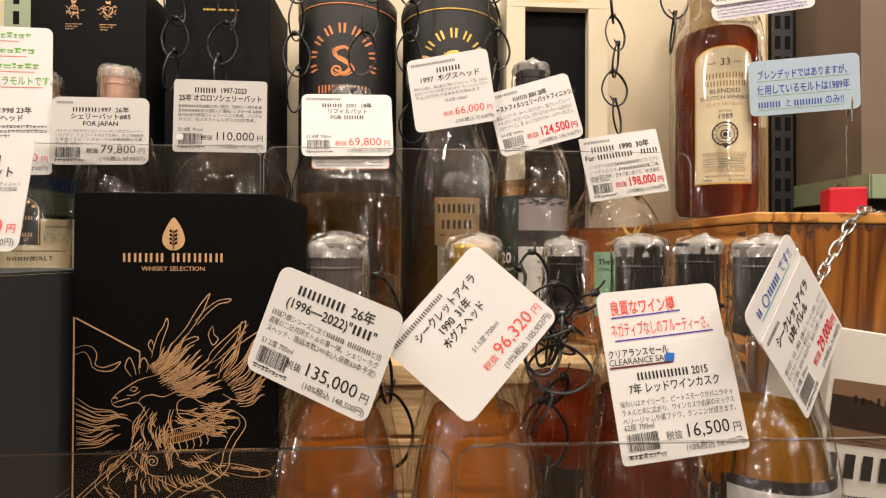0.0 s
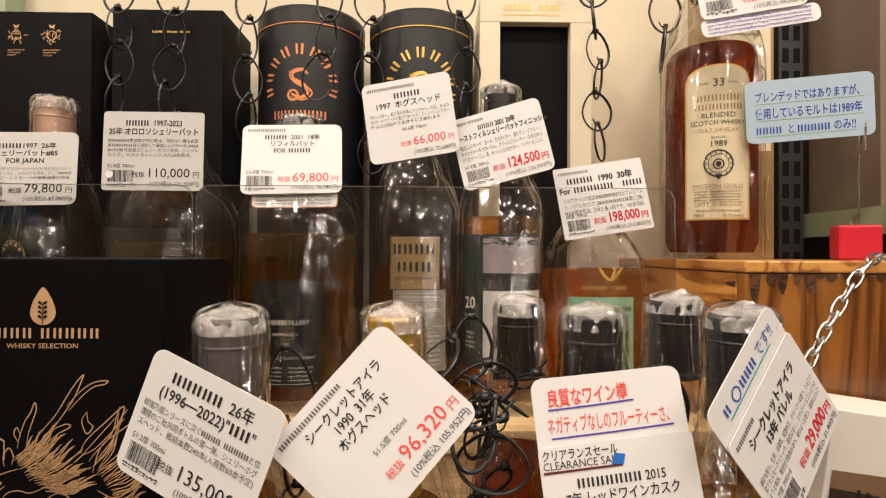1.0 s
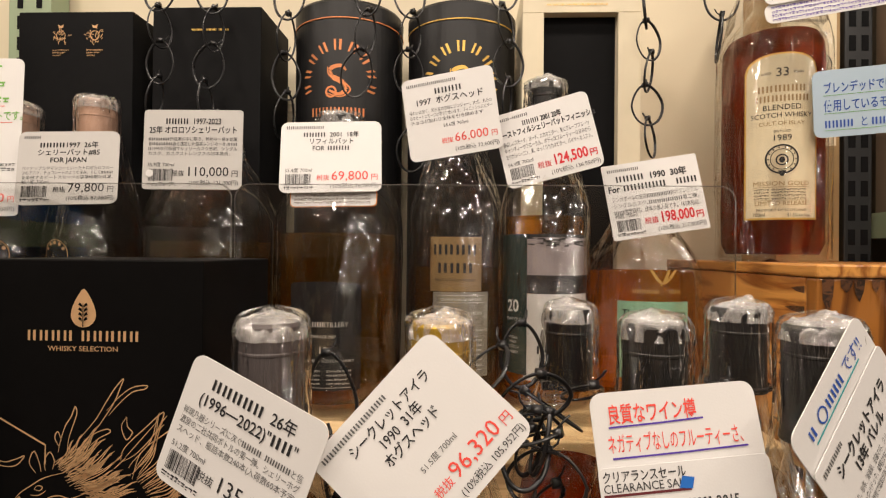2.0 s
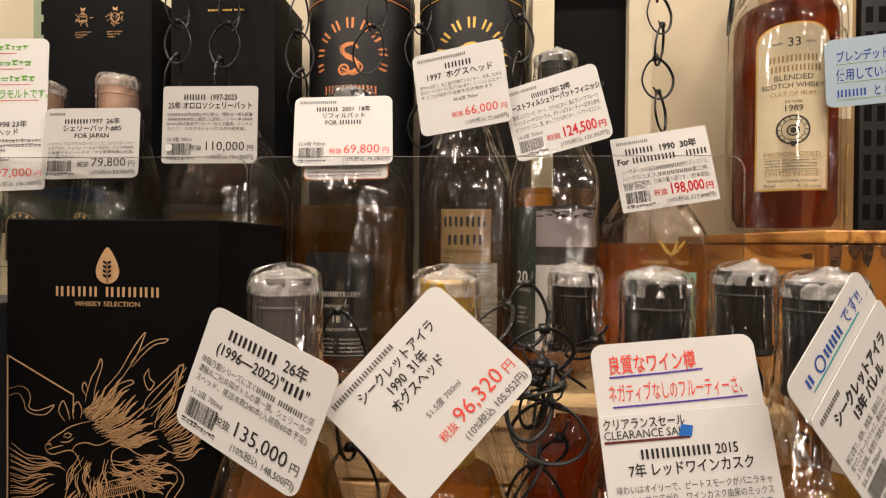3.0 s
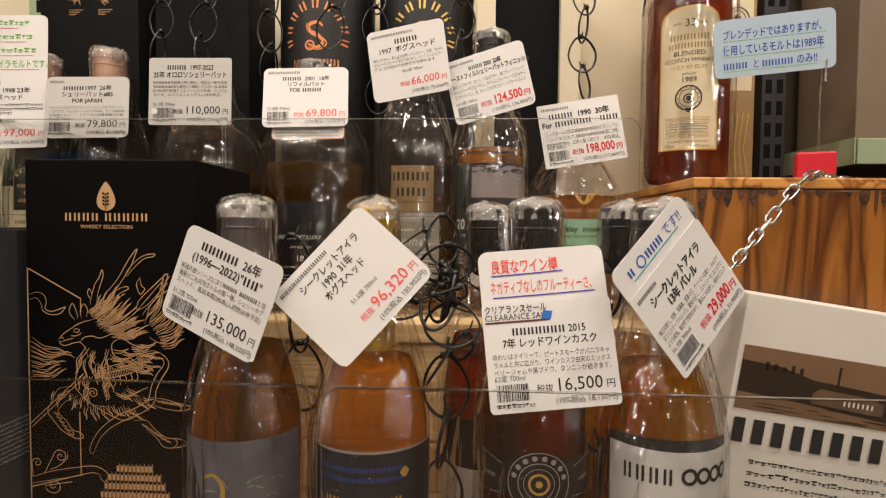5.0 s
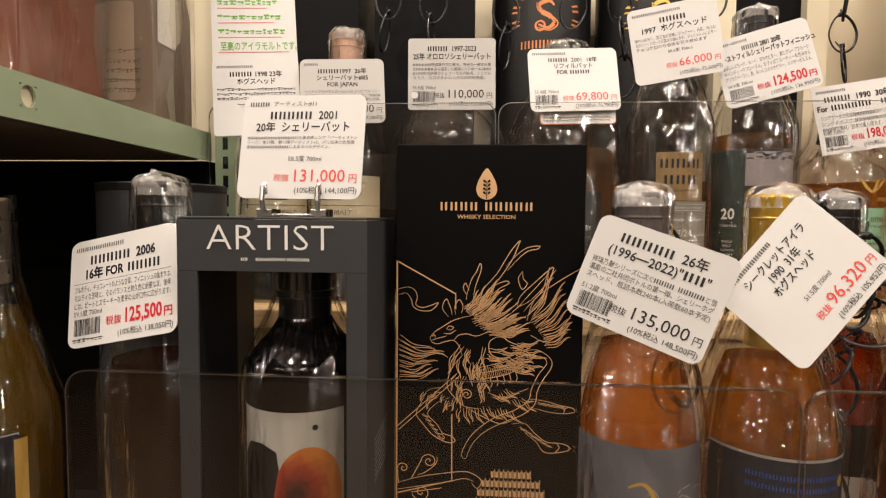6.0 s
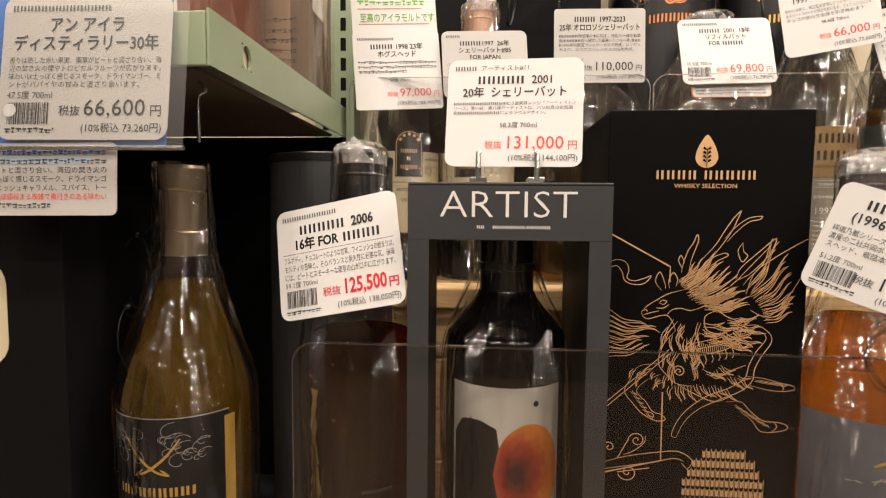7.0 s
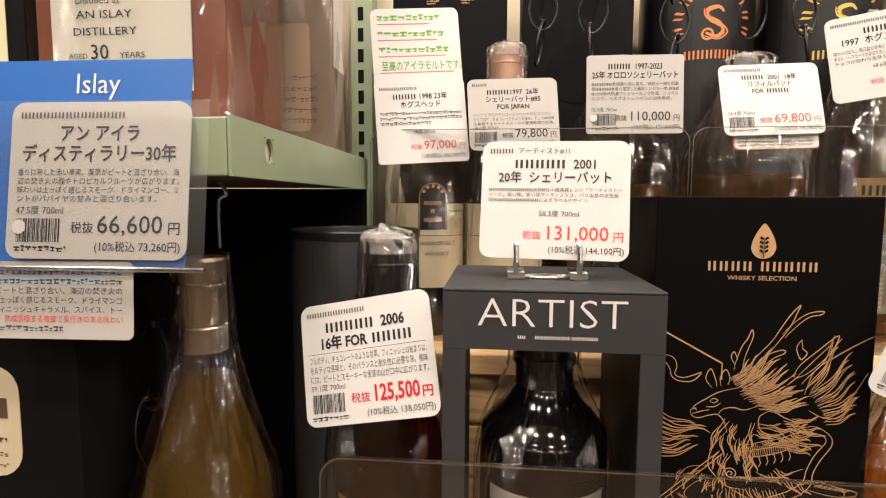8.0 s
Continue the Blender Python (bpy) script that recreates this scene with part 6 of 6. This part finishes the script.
    lower = part("card", slab([(x, y - top / 2) for x, y in rounded(w, h - top, 0.003)], 0.0005), PAPER, t)
    price_print(lower, w, h, top=top, **kw)
    return t


def red_note(card, w, h, top):
    a, b = Ink(), Ink()
    a.line("良質なワイン樽", -0.40 * w, h / 2 - 0.0135, 0.0094, xs=0.64, bold=0.01)
    a.fitted("ネガティブなしのフルーティーさ、", -0.42 * w, h / 2 - 0.0262, 0.0090, 0.80 * w)
    b.stroke([(-0.40 * w, h / 2 - 0.0155), (-0.1 * w, h / 2 - 0.0152), (0.16 * w, h / 2 - 0.0146)], 0.0008)
    b.stroke([(-0.40 * w, h / 2 - 0.0290), (0.0, h / 2 - 0.0288), (0.40 * w, h / 2 - 0.0283)], 0.0008)
    a.mesh("marker_writing", RED_SOFT, card)
    b.mesh("marker_line", PURPLE_INK, card)


wt = folded_tag((0.352, -0.0215, 1.2962), 5, 11.5, 4.7, 0.0798, 0.0978, 0.0325, "white clearance price tag with red marker note", red_note, title=("{7} 2015", "7年 レッドワインカスク"), price="16,500", tax="18,150", desc=("味わいはオイリーで、ピートスモークがバニラキャ", "ラメルと共に広がり、ワインカスク由来のミックス", "ベリージャムや黒ブドウ、タンニンが続きます。"), degree="62度 700ml", seed=3, header="", title_size=0.080, condense=0.85, drop=0.0085, pitch=0.058)
ink, bar, blue = Ink(), Ink(), Ink()
ink.line("クリアランスセール", -0.0385, 0.0105, 0.0055, xs=0.78, bold=0.01)
ink.line("CLEARANCE SALE", -0.0385, 0.0060, 0.0052, xs=0.95)
bar.rect(-0.0385, 0.0042, 0.0015, 0.0053)
blue.poly([(-0.004, 0.0055), (0.002, 0.0048), (0.0035, 0.0095), (-0.002, 0.0105)])
card_of = [o for o in wt.children if o.name.startswith("card")][0]
ink.mesh("sale_print", INK, card_of)
bar.mesh("maroon_bar", MAROON, card_of)
blue.mesh("blue_mark", BLUE_HEADER, card_of, 0.0004)


def blue_note(card, w, h, top):
    a, b = Ink(), Ink()
    a.blocks(1, -0.36 * w, h / 2 - 0.0125, 0.0075, 0.9)
    a.ring(-0.185 * w, h / 2 - 0.0100, 0.0034, 0.0009, 20)
    a.blocks(3, -0.12 * w, h / 2 - 0.0125, 0.0075, 0.9)
    a.line("です!!", 0.14 * w, h / 2 - 0.0125, 0.0090, xs=0.85)
    b.stroke([(-0.34 * w, h / 2 - 0.0150), (0.30 * w, h / 2 - 0.0145)], 0.0008)
    a.mesh("marker_writing", BLUE_INK, card)
    b.mesh("marker_line", TEAL_INK, card)


folded_tag((0.4338, -0.016, 1.3227), 28, 6, 40.6, 0.078, 0.084, 0.0200, "white price tag with blue marker note, turned sideways", blue_note, title=("シークレットアイラ", "13年 バレル"), price="29,000", tax="31,900", desc=("端正な香り。包帯、消毒薬、鉛筆の芯、クリーミーな香り。ミルクで", "茹でたスモークハドック。最初は甘く、スパイシーなコショウの", "ような風味。発泡性で塩気があり、藁のような香り。海岸のコンブ"), degree="56.7度 700ml", seed=4, header="{6}", title_size=0.098, condense=0.8, color=RED_INK, bold=0.018, price_xs=0.7, pitch=0.06)
price_tag((-0.0585, -0.0085, 1.3975), -5, 10, -0.6, 0.081, 0.0665, "white price tag in a small clip stand on the carton", title=("{5}  2001", "20年  シェリーバット"), price="131,000", tax="144,100", desc=("{14}社の最高峰レンジ「アーティストシ", "リーズ」第11弾。第11弾アーティストは、パリ出身の女性画", "家{11}によるラベルデザイン。"), degree="58.3度 700ml", header="{4}  アーティスト#11", color=RED_SOFT, barcode=False, seed=5, title_size=0.088, condense=0.92, pitch=0.036)
price_tag((-0.158, -0.0365, 1.312), -11, 15, 11.8, 0.0762, 0.0655, "white price tag with a bold red price on the black bottle", title=("{5}  2006", "16年 FOR {4}"), price="125,500", tax="138,050", desc=("フルボディ、チョコレートのような甘草。フィニッシュの始まりは、", "モルティな苦味と、そのバランスと耐久性に必要な灰。後味", "には、ピートとスモーキーな麦芽の山が口中に広がります。"), degree="59.1度 700ml", header="{11}", color=RED_INK, bold=0.02, seed=6, title_size=0.104, condense=0.85, price_xs=0.70, rule=True, pitch=0.066)
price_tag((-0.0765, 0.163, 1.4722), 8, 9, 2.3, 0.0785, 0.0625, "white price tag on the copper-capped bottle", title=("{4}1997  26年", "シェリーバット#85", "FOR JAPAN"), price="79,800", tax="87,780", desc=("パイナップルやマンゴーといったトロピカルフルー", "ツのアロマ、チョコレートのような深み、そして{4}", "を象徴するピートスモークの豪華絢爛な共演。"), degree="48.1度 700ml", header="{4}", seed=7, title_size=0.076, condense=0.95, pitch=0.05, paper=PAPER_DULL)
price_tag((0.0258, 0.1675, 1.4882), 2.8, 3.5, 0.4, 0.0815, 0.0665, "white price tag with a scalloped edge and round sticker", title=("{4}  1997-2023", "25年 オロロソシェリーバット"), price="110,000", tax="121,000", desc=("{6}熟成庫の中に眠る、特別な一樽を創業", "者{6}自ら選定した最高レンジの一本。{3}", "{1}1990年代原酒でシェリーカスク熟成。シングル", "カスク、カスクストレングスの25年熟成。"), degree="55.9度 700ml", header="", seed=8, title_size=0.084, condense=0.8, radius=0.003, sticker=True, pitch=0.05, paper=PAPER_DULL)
price_tag((0.1393, 0.1740, 1.484), 4, 14, 2.0, 0.0835, 0.0630, "white price tag with a coral price over a small note", title=("{4}  2001  18年", "リフィルバット", "FOR {4}"), price="69,800", tax="76,780", desc=0, degree="55.4度 700ml", header="{9}", color=RED_SOFT, seed=9, title_size=0.068, condense=0.95)
nt = thing("note_card", tag_pose((0.143, 0.1700, 1.449), 4, 13, 1.5), "small white note card with an orange border", "note card")
part("border", slab(rounded(0.071, 0.015, 0.004), 0.0004), ORANGE_FACE, nt)
nc = part("card", slab(rounded(0.0695, 0.0138, 0.0035), 0.0004), PAPER, nt)
nc.location = (0, 0, 0.0005)
ink = Ink()
rng = random.Random(51)
for k in range(3):
    ink.scribble(-0.032, -0.0052 + 0.0030 * k, 0.062, 0.0028, rng, 1.0)
ink.mesh("small_print", SEPIA_MID, nc)
price_tag((0.238, 0.1960, 1.525), -8, 3, 8.5, 0.081, 0.0735, "white price tag tilted on the clear bottle, coral price", title=("{4}", "1997  ホグスヘッド"), price="66,000", tax="72,600", desc=("味わいは甘く、和三盆の甘味にジンジャー、大豆、丸みの", "あるピートスモークが混ざり合います。フィニッシュにビター", "チョコが加わり全体を引き締めます"), degree="58.6度 700ml", header="{13}", color=RED_SOFT, barcode=False, seed=10, title_size=0.092, condense=0.95)
price_tag((0.3195, 0.190, 1.501), -12, 5, 14.0, 0.0815, 0.0665, "white price tag with bold red price beside a black capsule", title=("{4} 2001 20年", "ファーストフィルシェリーバットフィニッシュ"), price="124,500", tax="136,950", desc=("香ばしいスモーク、ヨード、カカオビター、奥にグレープフルーツ", "キャンディーやフローラル。ボディはフルーティーな甘みから", "カリカリベーコン、黒、ゆっくりカカオビター、バイヤーオススメ。"), degree="54.9度 700ml", header="{3}×{4}", color=RED_INK, bold=0.02, seed=11, title_size=0.078, condense=0.66, price_xs=0.72, pitch=0.068)
price_tag((0.414, 0.2015, 1.4548), -0.9, 7, 8.9, 0.082, 0.0660, "square white price tag with bold red price", title=("{4}  1990  30年", "For {6}  {3}"), price="198,000", tax="217,800", desc=("シンガポールの名店{7}向けプレミアム", "シングルカスク、{8}第二弾。", "{3}限定商材。日本少量入荷です。183本瓶詰。"), degree="49度 700ml", header="{8}", color=RED_INK, bold=0.02, seed=12, radius=0.0012, title_size=0.094, condense=0.92, price_xs=0.72, pitch=0.070)


def green_note(card, w, h, top):
    a, b = Ink(), Ink()
    rng = random.Random(61)
    for k in range(3):
        a.scribble(-0.42 * w, h / 2 - 0.0110 - 0.0145 * k, 0.82 * w, 0.0072, rng, 0.85 + 0.05 * k)
    a.line("至高のアイラモルトです。", -0.40 * w, h / 2 - 0.0550, 0.0094, xs=0.66, bold=0.01)
    for k in range(4):
        b.rect(-0.42 * w, h / 2 - 0.0143 - 0.0145 * k, (0.16 + 0.08 * k) * w, h / 2 - 0.0137 - 0.0145 * k)
    a.mesh("marker_writing", GREEN_INK, card)
    b.mesh("marker_line", ROSE_INK, card)


folded_tag((-0.1585, 0.159, 1.4975), 11, 9, 3.6, 0.0785, 0.138, 0.066, "tall white price tag with green marker note", green_note, title=("{4} 1998 23年", "ホグスヘッド"), price="97,000", tax="106,700", desc=3, degree="58度 700ml", header="{10}", color=RED_SOFT, barcode=False, seed=13, title_size=0.084, condense=0.9)
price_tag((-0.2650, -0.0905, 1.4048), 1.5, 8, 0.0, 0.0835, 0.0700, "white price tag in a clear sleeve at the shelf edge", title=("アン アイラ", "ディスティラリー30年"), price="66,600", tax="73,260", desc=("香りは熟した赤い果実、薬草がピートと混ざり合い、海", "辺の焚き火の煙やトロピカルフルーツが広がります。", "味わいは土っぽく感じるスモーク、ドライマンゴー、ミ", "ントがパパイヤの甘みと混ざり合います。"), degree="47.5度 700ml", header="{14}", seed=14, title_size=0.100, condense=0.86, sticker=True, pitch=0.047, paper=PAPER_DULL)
hd = thing("shelf_header", tag_pose((-0.2875, -0.0870, 1.4130), 1.5, 8, 0), "blue region header card behind the price tag", "sign")
part("card", slab(rounded(0.124, 0.093, 0.001), 0.0005), BLUE_HEADER, hd)
ink = Ink()
ink.line("Islay", 0.0185, 0.0312, 0.0132, "center", 0.95)
ink.mesh("header_word", WHITE_INK, hd)
sl = thing("clear_sleeve", tag_pose((-0.279, -0.0935, 1.4030), 1.5, 8, 0), "clear plastic price sleeve on the shelf edge", "price sleeve")
part("sheet", slab(rounded(0.130, 0.074, 0.001), 0.0004), SLEEVE, sl)
part("bottom_fold", tube([(-0.065, -0.037, -0.0012), (0.065, -0.037, -0.0012)], 0.0012), ACRYLIC_EDGE, sl)
en = thing("note_card", tag_pose((-0.2905, -0.0955, 1.3515), 1.0, 4, 0.6), "white note card with blue and red print", "note card")
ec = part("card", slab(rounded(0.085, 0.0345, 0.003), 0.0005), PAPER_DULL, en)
rng = random.Random(71)
inks = (Ink(), Ink(), Ink(), Ink())
for k in range(7):
    target = inks[1] if k == 0 else inks[2] if k == 5 else inks[0]
    words = ("", "", "実、薬草がピートと混ざり合い、海辺の焚き火の", "す。味わいは土っぽく感じるスモーク、ドライマンゴ", "合います。フィニッシュキャラメル、スパイス、トー", "熟成感極まる複雑で奥行きのある味わい", "")[k]
    if words:
        target.fitted(words, -0.04 + 0.022 * (k == 5), 0.0115 - 0.0042 * k, 0.0034, 0.078 - 0.022 * (k == 5))
    else:
        target.scribble(-0.04, 0.0115 - 0.0042 * k, 0.078 if k < 6 else 0.05, 0.0032, rng, 1.0)
inks[3].rect(-0.04, 0.0072, 0.03, 0.0105)
for ink, m, nm, lf in zip(inks, (INK_GREY, BLUE_INK, RED_SOFT, PAPER_BLUE), ("small_print", "blue_line", "red_line", "highlight"), (0.0004, 0.0004, 0.0004, 0.0002)):
    ink.mesh(nm, m, ec, lf)
price_tag((0.528, 0.168, 1.640), -6, 4, 8, 0.088, 0.060, "white price tag with bold red price on the crate bottle", title=("{6} 1989", "{9}"), price="40,000", tax="44,000", desc=0, degree="700ml", color=RED_INK, bold=0.02, seed=15, title_size=0.08, price_xs=0.72)
ms = thing("note_card", tag_pose((0.537, 0.166, 1.604), -6, 4, 8), "narrow white note card with purple print", "note card")
mc = part("card", slab(rounded(0.098, 0.016, 0.006), 0.0005), PAPER, ms)
ink = Ink()
for k in range(4):
    ink.scribble(-0.044, -0.0065 + 0.0034 * k, 0.086, 0.003, rng, 1.0)
ink.mesh("small_print", PURPLE_INK, mc)

# blue hand card on a red stand
bc_ = thing("card_stand", pose(0.626, 0.176, CRATE_TOP), "pale blue note card clipped on a red cube stand", "card stand")
cube = part("cube", box(-0.0155, 0.0155, -0.0155, 0.0155, 0, 0.030, 0.002), RED_PLASTIC, bc_)
cube.rotation_euler = (0, 0, radians(-25))
part("rod", tube([(0.002, -0.002, 0.03), (0.002, -0.002, 0.085), (0.003, -0.004, 0.118)], 0.0007), STEEL, bc_)
part("clip", tube([(0.003, -0.0075, 0.095), (0.003, -0.0075, 0.118), (0.003, -0.0065, 0.122), (0.0025, -0.0035, 0.113), (0.0025, -0.003, 0.10)], 0.0011), STEEL, bc_)
cd = part("card", slab(rounded(0.103, 0.054, 0.006), 0.0006), PAPER_BLUE, bc_, "pale blue card with blue marker writing")
cd.matrix_local = pose(-0.0415, -0.002, 1.5315 - CRATE_TOP, 93, 0, -9) @ pose(0, 0, 0, 0, 0, 3.6)
a, b = Ink(), Ink()
a.line("ブレンデッドではありますが、", -0.044, 0.009, 0.0095, xs=0.66, bold=0.008)
a.line("使用しているモルトは1989年", -0.044, -0.0055, 0.0100, xs=0.66, bold=0.008)
a.blocks(4, -0.044, -0.0195, 0.0085, 0.72)
a.line("と", -0.0185, -0.0195, 0.0092, xs=0.7)
a.blocks(5, -0.0105, -0.0195, 0.0085, 0.72)
a.line("のみ!!", 0.0185, -0.0195, 0.0098, xs=0.72, bold=0.008)
for z, e in ((0.0064, 0.044), (-0.0082, 0.043), (-0.0218, 0.036)):
    b.rect(-0.044, z, e, z + 0.0004)
a.mesh("marker_writing", BLUE_INK, cd)
b.mesh("marker_line", GREEN_INK, cd)

# clip stand for the tag on the carton
cs = thing("tag_clip", pose(-0.0605, -0.010, 1.3535), "small metal double clip holding a price tag", "clip stand")
for sx in (-0.0185, 0.0155):
    part("foot", box(sx - 0.005, sx + 0.005, -0.008, 0.008, 0.0, 0.005, 0.0008), STEEL, cs)
    part("prong", tube([(sx, -0.0085, 0.004), (sx, -0.0105, 0.010), (sx, -0.0090, 0.018), (sx, -0.0065, 0.020), (sx, -0.0050, 0.014)], 0.0016), STEEL, cs)
part("base_ring", tube([(0.013 * math.cos(a) - 0.0015, 0.001 + 0.005 * math.sin(a), 0.0012) for a in (2 * math.pi * i / 30 for i in range(30))], 0.0010, closed=True), STEEL, cs)

# ---- cable ties and chain ----


def tie_loop(c, rx, rz, turn=0.0, tilt=0.0, seed=0):
    """One closed nylon tie: an egg-shaped band with its square head and cut tail."""
    m = pose(*c, tilt, 0, turn)
    n = 30
    pts = []
    for i in range(n):
        a = 2 * math.pi * i / n
        squeeze = 1 - 0.22 * max(0.0, math.sin(a))
        pts.append(m @ Vector((rx * squeeze * math.cos(a), 0, rz * math.sin(a))))
    bm = tube(pts, 0.00125, 8, True, flat=0.6)
    top = m @ Vector((0, 0, rz))
    bmesh.ops.create_cube(bm, size=1, matrix=Matrix.Translation(top) @ m.to_3x3().to_4x4() @ Matrix.Diagonal((0.0050, 0.0042, 0.0040, 1)))
    tail = [m @ Vector((0.001, 0.002, rz)), m @ Vector((0.004, 0.004, rz + 0.003)), m @ Vector((0.005, 0.006, rz + 0.007))]
    tube(tail, 0.0010, 6, False, bm, flat=0.6)
    return bm


def tie_chain(nodes, label, seed):
    """A hanging chain of linked ties through the given points."""
    rng = random.Random(seed)
    t = thing("cable_tie_chain", pose(0, 0, 0), label, "cable ties", "cable tie chains")
    for i, (a, b) in enumerate(zip(nodes, nodes[1:])):
        a, b = Vector(a), Vector(b)
        c = (a + b) / 2
        ln = (a - b).length / 2 + 0.0035
        lean = math.degrees(math.atan2(a.x - b.x, a.z - b.z))
        m = pose(c.x, c.y, c.z, 0, lean, 0)
        bm = tie_loop((0, 0, 0), rng.uniform(0.0135, 0.0165) if i % 2 == 0 else rng.uniform(0.0095, 0.0125), ln, turn=(rng.uniform(-25, 25) if i % 2 == 0 else rng.uniform(40, 75)))
        bmesh.ops.transform(bm, matrix=m, verts=bm.verts)
        part("tie", bm, PLASTIC_BLACK, t, smooth=True)
    return t


def run(x0, x1, z0, z1, n, y=0.238):
    return [(x0 + (x1 - x0) * k / n + 0.003 * math.sin(2.1 * k + 40 * x0), y + 0.003 * math.cos(1.7 * k), z0 + (z1 - z0) * k / n) for k in range(n + 1)]


for i, (xa, xb, za, zb, n, y) in enumerate(((-0.044, -0.050, 1.745, 1.535, 6, 0.242), (0.009, 0.000, 1.745, 1.530, 6, 0.242), (0.083, 0.076, 1.745, 1.515, 6, 0.240), (0.172, 0.146, 1.745, 1.555, 5, 0.235), (0.193, 0.200, 1.74, 1.485, 7, 0.240), (0.284, 0.291, 1.745, 1.530, 6, 0.240), (0.417, 0.424, 1.745, 1.500, 8, 0.245), (0.494, 0.486, 1.745, 1.590, 4, 0.245))):
    tie_chain(run(xa, xb, za, zb, n, y), "hanging chain of linked black cable ties", 100 + i)
tie_chain([(-0.296, -0.010, 1.318), (-0.301, -0.014, 1.272), (-0.292, -0.012, 1.232), (-0.296, -0.016, 1.190), (-0.288, -0.012, 1.150)], "hanging chain of linked black cable ties beside the dark carton", 120)
tie_chain([(0.176, 0.030, 1.346), (0.181, 0.022, 1.300), (0.184, 0.024, 1.270), (0.186, 0.022, 1.228)], "loops of black cable ties beside the grey-capped bottle", 121)
tie_chain([(0.393, 0.040, 1.330), (0.396, 0.018, 1.300), (0.392, 0.000, 1.258), (0.390, -0.002, 1.215), (0.388, 0.000, 1.170)], "loops of black cable ties between two bottles", 122)
tie_chain([(0.286, 0.030, 1.262), (0.289, 0.022, 1.225), (0.284, 0.020, 1.190), (0.287, 0.022, 1.150)], "hanging chain of linked black cable ties", 124)
tangle = thing("cable_tie_tangle", pose(0, 0, 0), "tangle of many linked black cable ties between bottles", "cable ties")
rng = random.Random(77)
for k in range(13):
    c = (0.285 + rng.gauss(0, 0.016), 0.016 + rng.gauss(0, 0.012), 1.308 + rng.gauss(0, 0.020))
    part("tie", tie_loop(c, rng.uniform(0.007, 0.013), rng.uniform(0.012, 0.021), rng.uniform(0, 180), rng.uniform(-70, 70)), PLASTIC_BLACK, tangle, smooth=True)
part("tie", tie_loop((0.288, 0.010, 1.332), 0.019, 0.014, 15, 20), PLASTIC_BLACK, tangle, smooth=True)
part("tie", tie_loop((0.292, 0.004, 1.292), 0.020, 0.015, -20, -15), PLASTIC_BLACK, tangle, smooth=True)
# ties cinched round the necks
for nx, ny, nz, rr, par in ((0.318, 0.046, 0.252, 0.0165, b1), (0.4225, 0.049, 0.253, 0.0180, b3)):
    bm = tube([(rr * math.cos(2 * math.pi * i / 36), rr * math.sin(2 * math.pi * i / 36), nz) for i in range(36)], 0.0015, 8, True)
    box(-rr * 0.9 - 0.003, -rr * 0.9 + 0.003, -0.010, -0.005, nz - 0.0025, nz + 0.0025, 0, bm)
    part("neck_tie", bm, PLASTIC_BLACK, par, smooth=False)


def steel_chain(points, label):
    t = thing("steel_chain", pose(0, 0, 0), label, "chain")
    pts = catmull(points, 24)
    total = sum((b - a).length for a, b in zip(pts, pts[1:]))
    pitch = 0.0128
    n = int(total / pitch)
    acc, idx, centres = 0.0, 0, []
    for k in range(n):
        want = (k + 0.5) * pitch
        while idx < len(pts) - 2 and acc + (pts[idx + 1] - pts[idx]).length < want:
            acc += (pts[idx + 1] - pts[idx]).length
            idx += 1
        d = (pts[idx + 1] - pts[idx]).normalized()
        centres.append((pts[idx] + d * (want - acc), d))
    for k, (c, d) in enumerate(centres):
        q = d.to_track_quat("X", "Z").to_matrix().to_4x4()
        m = Matrix.Translation(c) @ q @ pose(0, 0, 0, 35 if k % 2 else -55)
        a, b = 0.0082, 0.0034
        loop = []
        for i in range(24):
            w = 2 * math.pi * i / 24
            loop.append(m @ Vector((a * math.copysign(abs(math.cos(w)) ** 0.75, math.cos(w)), b * math.copysign(abs(math.sin(w)) ** 0.7, math.sin(w)), 0)))
        part("link", tube(loop, 0.0011, 8, True), STEEL, t, smooth=True)


steel_chain([(0.662, 0.160, 1.4018), (0.640, 0.145, 1.4018), (0.606, 0.122, 1.4018), (0.577, 0.097, 1.4018), (0.557, 0.088, 1.389), (0.536, 0.080, 1.366), (0.515, 0.068, 1.346), (0.494, 0.054, 1.328), (0.470, 0.040, 1.309), (0.450, 0.030, 1.297)], "bright zinc chain hanging from the crate to a bottle")
# hook under the side shelf
hk = thing("wire_hook", pose(-0.226, -0.060, 1.407), "bent steel wire hook under the green shelf", "hook")
part("wire", tube(catmull([(0, 0, -0.002), (0.004, -0.003, -0.004), (0.006, -0.004, -0.008), (0.002, -0.004, -0.012), (0.002, -0.004, -0.034)], 6), 0.0009), STEEL, hk)

# ---- ceiling lamps assumed over the aisle ----
LENS = bpy.data.materials.new("lamp_lens")
LENS.use_nodes = True
e = LENS.node_tree.nodes["Principled BSDF"]
e.inputs["Emission Color"].default_value, e.inputs["Emission Strength"].default_value = (1, 0.87, 0.72, 1), 3.0
lamp0 = thing("ceiling_light", pose(0, -0.45, CEILING), "round recessed ceiling downlight, assumed out of view", "ceiling light", "downlights")
part("ring", lathe([(0.120, -0.004), (0.120, 0.0), (0.106, 0.0), (0.104, -0.004)], 32), PAPER, lamp0)
for i, (lx, ly) in enumerate(LAMPS):
    m = pose(lx, ly, CEILING - 0.001)
    if i == 0:
        lamp0.matrix_world = m
    else:
        copy_thing(lamp0, m)
